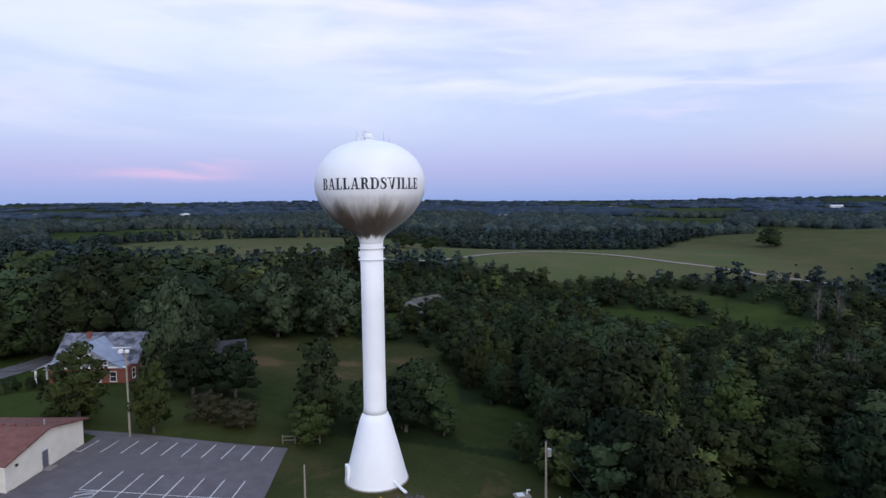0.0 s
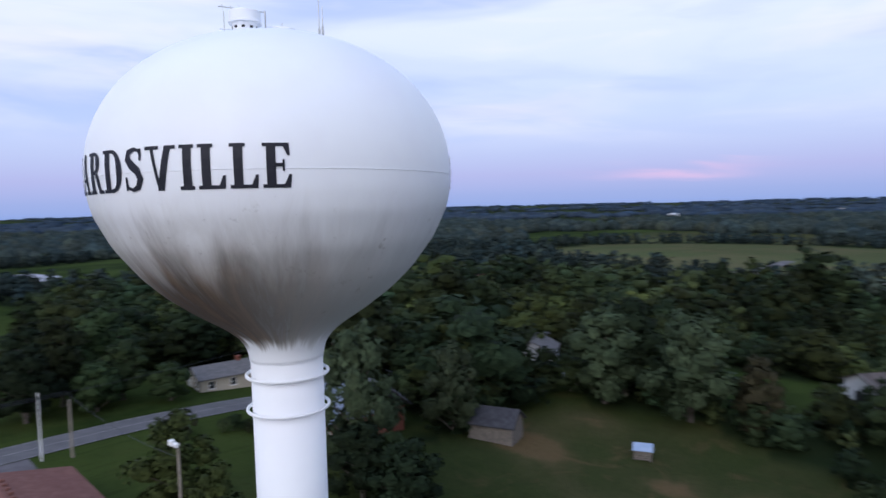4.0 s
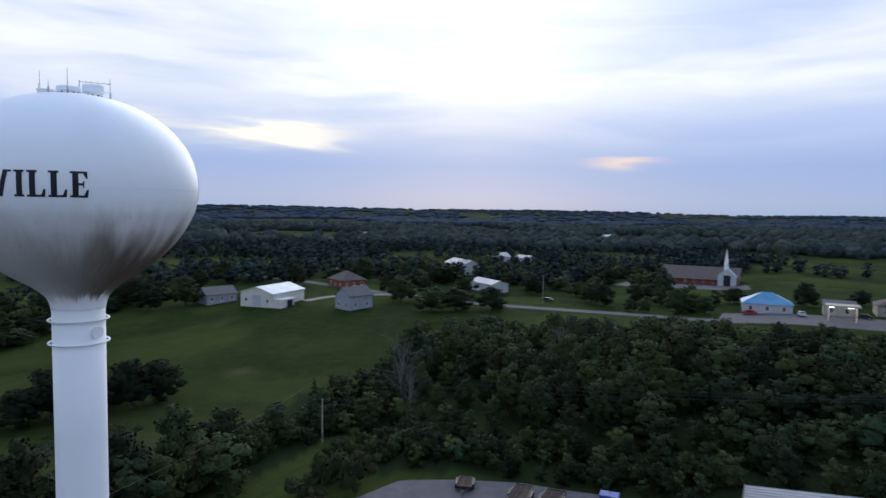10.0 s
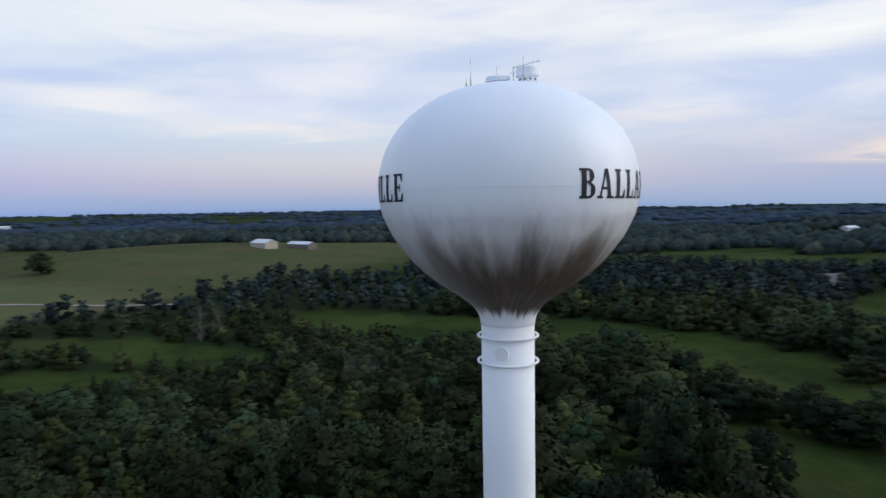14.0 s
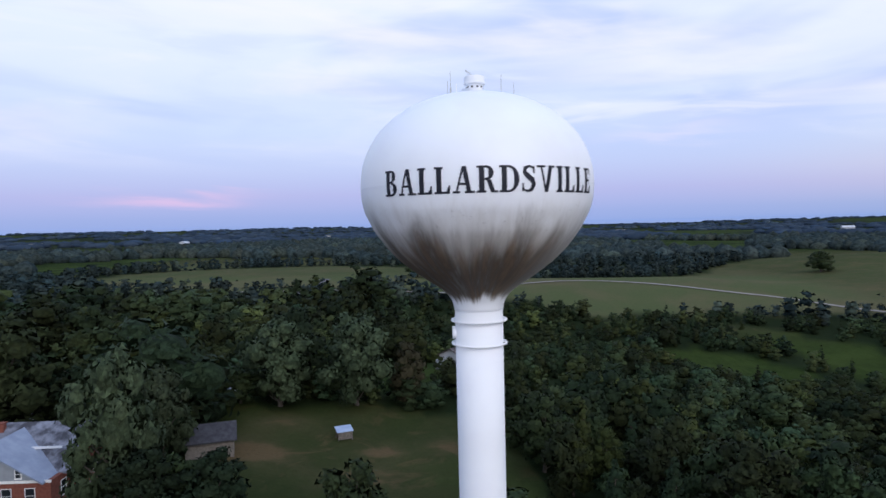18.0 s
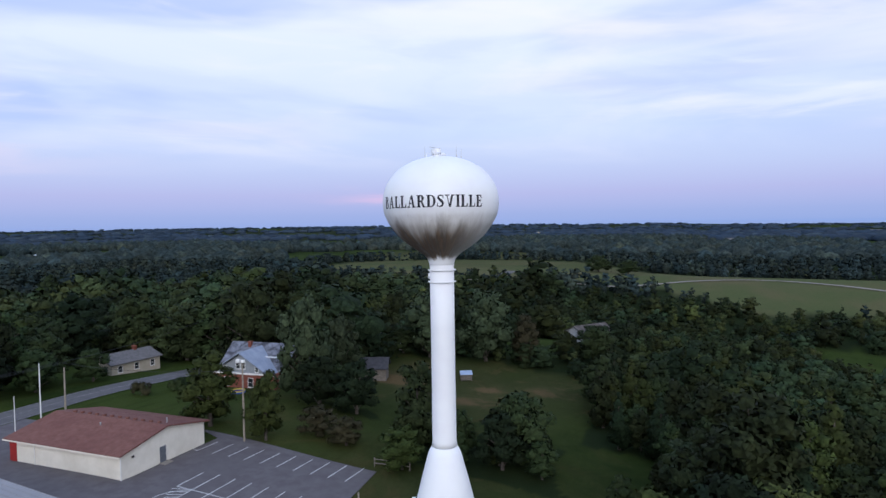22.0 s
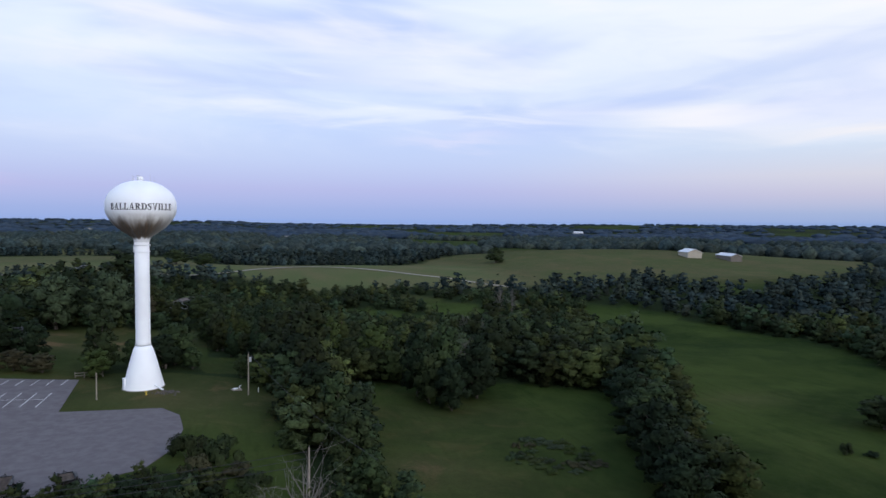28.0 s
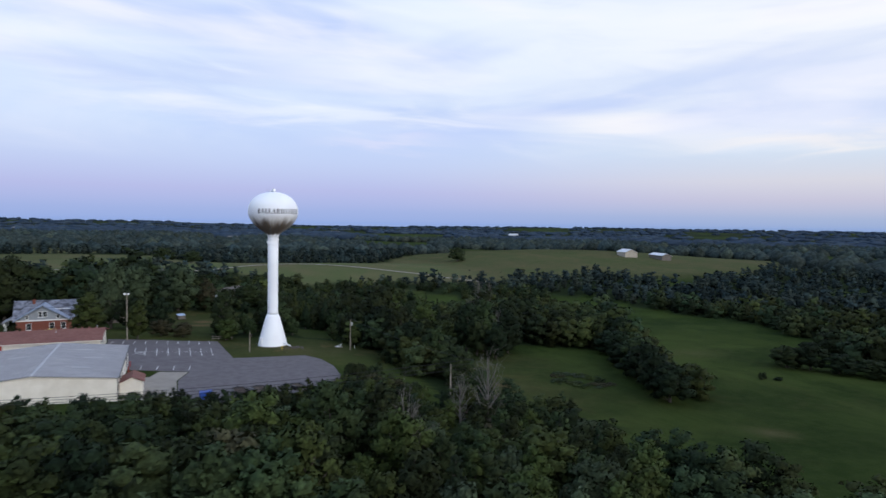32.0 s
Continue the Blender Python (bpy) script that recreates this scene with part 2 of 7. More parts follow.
def tank_paint():
    """White tank paint with grime that streaks down the lower half of the bowl."""
    m = bpy.data.materials.new("tank_paint")
    m.use_nodes = True
    k = Nodes(m.node_tree)
    pos = k.n("ShaderNodeTexCoord").outputs["Object"]
    sep = k.n("ShaderNodeSeparateXYZ")
    k.put(sep.inputs[0], pos)
    z = sep.outputs[2]
    az = k.math("ARCTAN2", sep.outputs[1], sep.outputs[0])
    comb = k.n("ShaderNodeCombineXYZ")
    k.put(comb.inputs[0], k.math("MULTIPLY", k.math("COSINE", az), 4.0))
    k.put(comb.inputs[1], k.math("MULTIPLY", k.math("SINE", az), 4.0))
    k.put(comb.inputs[2], k.math("MULTIPLY", z, 0.22))
    streak = k.noise(comb.outputs[0], 0.95, 5, 0.6, 0.35)
    wide = k.noise(comb.outputs[0], 0.5, 3, 0.5)
    # the weather side is dirtiest
    facing = k.range(k.math("COSINE", k.math("SUBTRACT", az, radians(-120))), -0.9, 0.7, 0.10, 1.0)
    edge = k.math("ADD", z, k.math("MULTIPLY", k.math("SUBTRACT", streak, 0.5), 4.2))
    edge = k.math("ADD", edge, k.math("MULTIPLY", k.math("SUBTRACT", wide, 0.5), 3.2))
    low = k.range(edge, 31.7, 29.3)
    drip = k.math("ADD", z, k.math("MULTIPLY", k.math("SUBTRACT", streak, 0.5), 1.8))
    neck = k.range(drip, 27.25, 27.75)
    cream = k.mix(k.range(k.noise(pos, 0.35, 3), 0.35, 0.7), (0.90, 0.92, 0.94), (0.87, 0.88, 0.91))
    blotch = k.noise(comb.outputs[0], 1.8, 6, 0.65, 0.5)
    haze = k.math("MULTIPLY", k.range(k.math("ADD", z, k.math("MULTIPLY", k.math("SUBTRACT", blotch, 0.5), 2.5)), 32.6, 29.6), neck)
    cream = k.mix(k.math("MULTIPLY", haze, k.math("MULTIPLY", facing, 0.62)), cream, (0.50, 0.43, 0.36))
    cream = k.mix(k.math("MULTIPLY", haze, 0.24), cream, (0.44, 0.46, 0.42))
    grime = k.mix(k.range(blotch, 0.38, 0.64), (0.060, 0.044, 0.032), (0.16, 0.108, 0.068))
    dirt = k.math("MULTIPLY", k.math("MULTIPLY", low, neck), k.math("MULTIPLY", facing, k.range(blotch, 0.30, 0.52, 0.72, 0.98)))
    col = k.mix(dirt, cream, grime)
    scuff = k.math("MULTIPLY", k.range(k.noise(pos, 2.2, 5, 0.7), 0.60, 0.72), k.range(z, 33.0, 31.0))
    col = k.mix(k.math("MULTIPLY", k.math("MULTIPLY", scuff, neck), 0.35), col, (0.22, 0.19, 0.16))
    b, out = k.n("ShaderNodeBsdfPrincipled"), k.n("ShaderNodeOutputMaterial")
    k.put(b.inputs["Base Color"], col)
    k.put(b.inputs["Roughness"], k.range(low, 0, 1, 0.38, 0.7))
    b.inputs["Specular IOR Level"].default_value = 0.4
    bp = k.n("ShaderNodeBump")
    bp.inputs["Distance"].default_value = 0.01
    k.put(bp.inputs["Height"], k.noise(pos, 1.2, 3))
    k.put(b.inputs["Normal"], bp.outputs[0])
    k.put(out.inputs[0], b.outputs[0])
    return m


def land_material():
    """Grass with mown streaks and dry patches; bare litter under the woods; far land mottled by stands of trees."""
    m = bpy.data.materials.new("land")
    m.use_nodes = True
    k = Nodes(m.node_tree)
    pos = k.n("ShaderNodeTexCoord").outputs["Object"]
    a = k.n("ShaderNodeAttribute")
    a.attribute_name = "cover"
    s = k.n("ShaderNodeSeparateColor")
    k.put(s.inputs[0], a.outputs["Color"])
    wood, dry, crop = s.outputs
    st = k.n("ShaderNodeMapping")
    st.inputs["Scale"].default_value = (1.0, 0.12, 1)
    st.inputs["Rotation"].default_value = (0, 0, radians(25))
    k.put(st.inputs[0], pos)
    grass = k.mix(k.range(k.noise(pos, 0.35, 5, 0.65), 0.32, 0.68), (0.013, 0.026, 0.006), (0.025, 0.040, 0.010))
    grass = k.mix(k.math("MULTIPLY", k.range(k.noise(pos, 0.035, 4), 0.42, 0.66), 0.75), grass, (0.038, 0.057, 0.013))
    grass = k.mix(k.math("MULTIPLY", k.range(k.noise(pos, 0.013, 5, 0.62, 0.6), 0.46, 0.62), 0.7), grass, (0.052, 0.074, 0.018))
    grass = k.mix(k.math("MULTIPLY", k.range(k.noise(st.outputs[0], 0.8, 3), 0.5, 0.7), 0.4), grass, (0.016, 0.032, 0.006))
    dryc = k.mix(k.range(k.noise(pos, 0.05, 5, 0.62, 0.4), 0.42, 0.68), (0.050, 0.056, 0.022), (0.082, 0.072, 0.034))
    dryc = k.mix(k.math("MULTIPLY", k.range(k.noise(pos, 0.11, 5, 0.7, 0.8), 0.53, 0.64), 0.8), dryc, (0.112, 0.078, 0.040))
    dryc = k.mix(k.math("MULTIPLY", k.range(k.math("ADD", dry, k.math("MULTIPLY", k.noise(pos, 0.4, 4), 0.8)), 1.35, 1.9), 0.8), dryc, (0.150, 0.098, 0.052))
    col = k.mix(k.math("MULTIPLY", k.math("MINIMUM", dry, 1.0), 0.85), grass, dryc)
    col = k.mix(crop, col, k.mix(k.noise(pos, 0.5, 4), (0.042, 0.084, 0.022), (0.064, 0.108, 0.030)))
    hay = k.mix(k.range(k.noise(pos, 0.02, 5, 0.6, 0.5), 0.4, 0.66), (0.086, 0.106, 0.044), (0.122, 0.112, 0.058))
    col = k.mix(k.math("MULTIPLY", a.outputs["Alpha"], 0.85), col, hay)
    col = k.mix(k.math("MULTIPLY", k.range(k.noise(pos, 1.6, 4, 0.7), 0.45, 0.7), 0.4), col, k.mix(0.5, col, (0.010, 0.018, 0.005)))
    litter = k.mix(k.noise(pos, 0.3, 5, 0.7), (0.012, 0.020, 0.008), (0.023, 0.033, 0.013))
    col = k.mix(wood, col, litter)
    b, out = k.n("ShaderNodeBsdfPrincipled"), k.n("ShaderNodeOutputMaterial")
    k.put(b.inputs["Base Color"], col)
    b.inputs["Roughness"].default_value = 1.0
    b.inputs["Specular IOR Level"].default_value = 0.02
    bp = k.n("ShaderNodeBump")
    bp.inputs["Distance"].default_value = 0.25
    k.put(bp.inputs["Height"], k.noise(pos, 1.3, 5, 0.75))
    k.put(b.inputs["Normal"], bp.outputs[0])
    k.put(out.inputs[0], b.outputs[0])
    return m


WHITE = surface("white_trim", (0.74, 0.74, 0.72), (0.80, 0.80, 0.79), 1.5, 0.5)
CREAM = surface("cream_block_wall", (0.70, 0.66, 0.57), (0.78, 0.74, 0.65), 0.7, 0.8, 0.01, 6, big=(0.3, (0.60, 0.56, 0.47), 0.4))
ASPHALT = surface("lot_asphalt", (0.114, 0.102, 0.108), (0.146, 0.134, 0.140), 0.6, 0.9, 0.008, 20, big=(0.08, (0.125, 0.115, 0.12), 0.6), spec=0.08)
ROADMAT = surface("road_asphalt", (0.1176, 0.1134, 0.1176), (0.1512, 0.1428, 0.1470), 0.5, 0.9, 0.008, 20, big=(0.1, (0.11, 0.107, 0.11), 0.5), spec=0.08)
CONCRETE = surface("concrete", (0.25, 0.225, 0.195), (0.31, 0.28, 0.245), 0.6, 0.9, 0.006, 10, big=(0.15, (0.20, 0.18, 0.16), 0.5), spec=0.08)
PAINTLINE = surface("line_paint", (0.62, 0.62, 0.60), (0.48, 0.47, 0.46), 3.0, 0.8)
ROADLINE = surface("worn_road_line", (0.24, 0.23, 0.22), (0.36, 0.35, 0.33), 2.0, 0.85)
REDROOF = surface("red_shingle", (0.150, 0.064, 0.050), (0.195, 0.088, 0.070), 1.2, 0.9, 0.01, 8, big=(0.2, (0.13, 0.05, 0.042), 0.5))
TINROOF = surface("grey_metal_roof", (0.2580, 0.2580, 0.2752), (0.3096, 0.3096, 0.3268), 0.5, 0.55, big=(0.25, (0.24, 0.24, 0.26), 0.6))
WHITEROOF = surface("white_metal_roof", (0.55, 0.58, 0.62), (0.66, 0.68, 0.71), 0.3, 0.45, big=(0.2, (0.45, 0.48, 0.52), 0.5))
PALEROOF = surface("pale_metal_roof", (0.29, 0.30, 0.33), (0.36, 0.37, 0.40), 0.3, 0.5, big=(0.2, (0.24, 0.25, 0.28), 0.5))
CHURCHROOF = surface("brown_shingle", (0.085, 0.066, 0.062), (0.12, 0.095, 0.088), 1.2, 0.9, 0.01, 8)
DARKROOF = surface("dark_shingle", (0.035, 0.035, 0.042), (0.06, 0.06, 0.068), 1.5, 0.9, 0.01, 8)
GREYROOF = surface("grey_shingle", (0.11, 0.105, 0.105), (0.16, 0.15, 0.15), 1.5, 0.9, 0.01, 8)
BRICK = surface("red_brick_wall", (0.16, 0.05, 0.035), (0.22, 0.08, 0.055), 3.0, 0.9, 0.01, 10)
SIDING = surface("pale_siding", (0.40, 0.41, 0.43), (0.50, 0.51, 0.53), 0.8, 0.7, big=(0.4, (0.34, 0.35, 0.37), 0.5))
GREYWALL = surface("grey_siding", (0.24, 0.25, 0.29), (0.31, 0.32, 0.36), 0.8, 0.7)
BARNWALL = surface("cream_barn_metal", (0.56, 0.55, 0.49), (0.66, 0.65, 0.58), 0.6, 0.6, big=(0.3, (0.46, 0.45, 0.40), 0.4))
TANWALL = surface("tan_wall", (0.38, 0.34, 0.27), (0.45, 0.40, 0.33), 0.8, 0.8)
GLASS = surface("dark_window_glass", (0.015, 0.018, 0.022), (0.03, 0.034, 0.04), 0.6, 0.12, spec=0.6)
BLACK = surface("black_paint", (0.012, 0.012, 0.014), (0.02, 0.02, 0.023), 2.0, 0.5)
LETTER = surface("letter_paint", (0.010, 0.011, 0.018), (0.018, 0.019, 0.03), 2.0, 0.6)
REDPAINT = surface("red_paint", (0.26, 0.02, 0.018), (0.33, 0.03, 0.025), 2.0, 0.5)
BLUEPAINT = surface("blue_steel", (0.02, 0.06, 0.28), (0.035, 0.09, 0.36), 2.0, 0.5)
STEEL = surface("galvanised_steel", (0.42, 0.43, 0.44), (0.52, 0.53, 0.54), 3.0, 0.45, metal=0.6)
POLEWOOD = surface("weathered_pole_wood", (0.22, 0.19, 0.155), (0.32, 0.28, 0.23), 2.0, 0.9, 0.01, 10)
OLDWOOD = surface("grey_barn_wood", (0.13, 0.115, 0.10), (0.20, 0.175, 0.15), 2.5, 0.9, 0.01, 8)
BARK = surface("bark", (0.06, 0.05, 0.042), (0.11, 0.095, 0.08), 2.0, 0.95, 0.03, 6)
DEADBARK = surface("dead_bark", (0.10, 0.092, 0.084), (0.15, 0.138, 0.126), 2.0, 0.95, 0.02, 6)
LEAF = surface("leaf", (0.0180, 0.0283, 0.0110), (0.0334, 0.0458, 0.0172), 0.5, 0.8, vary=0.42, island=0.13, spec=0.1, leafy=2.6)
LEAF_PALE = surface("pale_leaf", (0.0312, 0.0452, 0.0226), (0.0496, 0.0662, 0.0342), 0.5, 0.8, vary=0.2, island=0.13, spec=0.1, leafy=2.6)
LEAF_LIGHT = surface("yellow_green_leaf", (0.0288, 0.0416, 0.0112), (0.0448, 0.0592, 0.0168), 0.5, 0.8, vary=0.25, island=0.13, spec=0.1, leafy=2.6)
LEAF_DARK = surface("needle", (0.0106, 0.0189, 0.0092), (0.0179, 0.0281, 0.0134), 0.5, 0.85, vary=0.3, island=0.13, spec=0.08, leafy=2.6)
LEAF_RUST = surface("rusty_leaf", (0.038, 0.038, 0.019), (0.056, 0.052, 0.028), 0.5, 0.85, vary=0.2, island=0.3, spec=0.08)
MIDLEAF = surface("woods_leaf", (0.0180, 0.0283, 0.0122), (0.0316, 0.0439, 0.0185), 0.05, 0.85, island=0.13, big=(0.02, (0.040, 0.052, 0.022), 0.5), spec=0.08, tint=True, leafy=2.2)
# far leaves set paler and bluer: haze of the distance put into their colour
WOODS = surface("hazy_far_leaf", (0.024, 0.036, 0.036), (0.037, 0.052, 0.050), 0.05, 0.95, big=(0.012, (0.034, 0.040, 0.028), 0.5), spec=0.02, tint=True, leafy=0.35, bump=0.3, bump_scale=0.4)
# bluest tone: distance haze painted into the base colour of the horizon trees
HORIZON = surface("hazy_horizon_leaf", (0.026, 0.041, 0.062), (0.038, 0.056, 0.080), 0.02, 0.95, spec=0.02, tint=True)
SHEDROOF = surface("shed_tin", (0.30, 0.38, 0.52), (0.38, 0.46, 0.60), 0.8, 0.5)
BLUEROOF = surface("blue_metal_roof", (0.06, 0.20, 0.36), (0.09, 0.26, 0.43), 0.5, 0.45, big=(0.3, (0.13, 0.30, 0.44), 0.5))
LAMPGLOW = glowing("lit_lamp", (1.0, 0.86, 0.62), 12.0)
REDGLOW = glowing("lit_red_sign", (1.0, 0.08, 0.05), 5.0)
TANK = tank_paint()
LAND = land_material()


# ---- mesh helpers ----
def part(name, bm, material, parent=None, label=""):
    """Links a bmesh as one mesh object, under a thing or a part."""
    me = bpy.data.meshes.new(name)
    bm.to_mesh(me)
    bm.free()
    me.materials.append(material)
    ob = new(name, me)
    if parent:
        ob.parent = parent
    if label:
        ob["label"] = label
    return ob


def raw(name, verts, faces, material, parent=None, smooth=False):
    me = bpy.data.meshes.new(name)
    me.from_pydata(verts, [], faces)
    me.materials.append(material)
    if smooth:
        me.polygons.foreach_set("use_smooth", [True] * len(me.polygons))
    me.update()
    ob = new(name, me)
    if parent:
        ob.parent = parent
    return ob


def thing(name, at, turn=0.0, label="", category="", group="", kind=""):
    ob = new(name)
    ob.matrix_basis = pose(*at, 0, 0, turn)
    return tagged(ob, label, category, group, kind)


def box(bm, lo, hi, bevel=0.0):
    lo, hi = Vector(lo), Vector(hi)
    r = bmesh.ops.create_cube(bm, size=1, matrix=Matrix.LocRotScale((lo + hi) / 2, None, hi - lo))
    if bevel:
        edges = {e for v in r["verts"] for e in v.link_edges}
        bmesh.ops.bevel(bm, geom=list(edges), offset=bevel, segments=1, affect="EDGES")


def boxes(*spans, bevel=0.0):
    bm = bmesh.new()
    for lo, hi in spans:
        box(bm, lo, hi, bevel)
    return bm


def tube(bm, a, b, r1, r2=None, n=10):
    a, b = Vector(a), Vector(b)
    m = Matrix.Translation((a + b) / 2) @ (b - a).to_track_quat("Z", "Y").to_matrix().to_4x4()
    bmesh.ops.create_cone(bm, cap_ends=True, segments=n, radius1=r1, radius2=r1 if r2 is None else r2, depth=(b - a).length, matrix=m)


def tubes(*spans, n=10):
    bm = bmesh.new()
    for s in spans:
        tube(bm, *s, n=n)
    return bm


def lathe(profile, n=96, crisp=False):
    """A surface turned round the z axis from (radius, height) pairs; crisp keeps the edges between the rings sharp."""
    bm = bmesh.new()
    rings = []
    for k, (r, z) in enumerate(profile):
        for _ in range(2 if crisp and 0 < k < len(profile) - 1 else 1):
            rings.append([bm.verts.new((r * math.cos(2 * math.pi * i / n), r * math.sin(2 * math.pi * i / n), z)) for i in range(n)])
    for a, b in list(zip(rings, rings[1:]))[::2 if crisp else 1]:
        for i in range(n):
            f = bm.faces.new((a[i], a[(i + 1) % n], b[(i + 1) % n], b[i]))
            f.smooth = True
    for ring, flip in ((rings[0], True), (rings[-1], False)):
        bm.faces.new(ring[::-1] if flip else ring)
    return bm


def hoop(r, z, thick, n=72, m=8):
    bm = bmesh.new()
    rows = [[bm.verts.new(((r + thick * math.cos(b)) * math.cos(a), (r + thick * math.cos(b)) * math.sin(a), z + thick * math.sin(b)))
             for b in (2 * math.pi * j / m for j in range(m))] for a in (2 * math.pi * i / n for i in range(n))]
    for i in range(n):
        for j in range(m):
            f = bm.faces.new((rows[i][j], rows[(i + 1) % n][j], rows[(i + 1) % n][(j + 1) % m], rows[i][(j + 1) % m]))
            f.smooth = True
    return bm


def gable(bm, x0, x1, y0, y1, z0, z1, along="y", thick=0.18):
    """A two-sided roof slab over a rectangle: eaves at z0, ridge at z1."""
    if along == "y":
        xm = (x0 + x1) / 2
        sec = [(x0, z0), (xm, z1), (x1, z0), (x1, z0 + thick), (xm, z1 + thick), (x0, z0 + thick)]
        a = [bm.verts.new((x, y0, z)) for x, z in sec]
        b = [bm.verts.new((x, y1, z)) for x, z in sec]
    else:
        ym = (y0 + y1) / 2
        sec = [(y0, z0), (ym, z1), (y1, z0), (y1, z0 + thick), (ym, z1 + thick), (y0, z0 + thick)]
        a = [bm.verts.new((x1, y, z)) for y, z in sec]
        b = [bm.verts.new((x0, y, z)) for y, z in sec]
    for i in range(6):
        bm.faces.new((a[i], a[(i + 1) % 6], b[(i + 1) % 6], b[i]))
    for q in (a, b):
        bm.faces.new((q[0], q[1], q[4], q[5]))
        bm.faces.new((q[1], q[2], q[3], q[4]))
    bmesh.ops.recalc_face_normals(bm, faces=bm.faces)
    return bm


def hip(bm, x0, x1, y0, y1, z0, z1, inset):
    lo = [bm.verts.new(p) for p in ((x0, y0, z0), (x1, y0, z0), (x1, y1, z0), (x0, y1, z0))]
    if x1 - x0 >= y1 - y0:
        ym = (y0 + y1) / 2
        a, b = bm.verts.new((x0 + inset, ym, z1)), bm.verts.new((x1 - inset, ym, z1))
        fs = ((lo[0], lo[1], b, a), (lo[1], lo[2], b), (lo[2], lo[3], a, b), (lo[3], lo[0], a))
    else:
        xm = (x0 + x1) / 2
        a, b = bm.verts.new((xm, y0 + inset, z1)), bm.verts.new((xm, y1 - inset, z1))
        fs = ((lo[0], lo[1], a), (lo[1], lo[2], b, a), (lo[2], lo[3], b), (lo[3], lo[0], a, b))
    for f in fs:
        bm.faces.new(f)
    bm.faces.new(lo[::-1])
    return bm


def gable_walls(x0, x1, y0, y1, z0, ze, zr, along):
    """Four solid walls with gable ends, as one closed body."""
    bm = bmesh.new()
    if along == "y":
        xm = (x0 + x1) / 2
        sec = [(x0, z0), (x1, z0), (x1, ze), (xm, zr), (x0, ze)]
        a = [bm.verts.new((x, y0, z)) for x, z in sec]
        b = [bm.verts.new((x, y1, z)) for x, z in sec]
    else:
        ym = (y0 + y1) / 2
        sec = [(y0, z0), (y1, z0), (y1, ze), (ym, zr), (y0, ze)]
        a = [bm.verts.new((x1, y, z)) for y, z in sec]
        b = [bm.verts.new((x0, y, z)) for y, z in sec]
    bm.faces.new(a)
    bm.faces.new(b[::-1])
    for i in range(5):
        bm.faces.new((a[i], b[i], b[(i + 1) % 5], a[(i + 1) % 5]))
    bmesh.ops.recalc_face_normals(bm, faces=bm.faces)
    return bm


# ---- the lie of the land ----
def step(v):
    v = min(1.0, max(0.0, v))
    return v * v * (3 - 2 * v)


def bell(x, y, cx, cy, sx, sy):
    return math.exp(-((x - cx) / sx) ** 2 - ((y - cy) / sy) ** 2)


def height(x, y):
    r = math.hypot(x, y)
    z = 1.9 * step((-8 - x) / 34)
    z -= 9.0 * (1 - math.exp(-max(x - 5, 0) / 70)) * (0.15 + 0.85 * step((y + 170) / 110)) * (1 - 0.6 * step((y - 90) / 120))
    z -= 2.5 * step((y - 14) / 50)
    z -= 4.5 * bell(x, y, 70, 160, 130, 75)
    z -= 3.0 * bell(x, y, 0, 190, 120, 60)
    z += 3.6 * bell(x, y, -4, 104, 34, 28)
    z += 5.2 * bell(x, y, 75, 290, 105, 48) - 4.2 * bell(x, y, 70, 392, 70, 46) + 2.4 * bell(x, y, -110, 385, 130, 70)
    z += 11.5 * bell(x, y, 345, 385, 165, 115) + 3.0 * bell(x, y, 470, 260, 120, 90)
    z -= 2.6 * bell(x, y, 175, 330, 40, 80)
    z += 24.0 * bell(x, y, 2400, -2500, 1300, 1000) + 14.0 * bell(x, y, 900, -3700, 900, 700)
    far = step((r - 500) / 2600)
    z += 15.0 * step((r - 1800) / 2900)
    z += far * (3 + 10 * noise.noise((x / 800, y / 800, 3.1)) + 20 * noise.noise((x / 2100, y / 2100, 7.7)))
    z += 1.6 * step((r - 120) / 200) * noise.noise((x / 130, y / 130, 0.4))
    return z


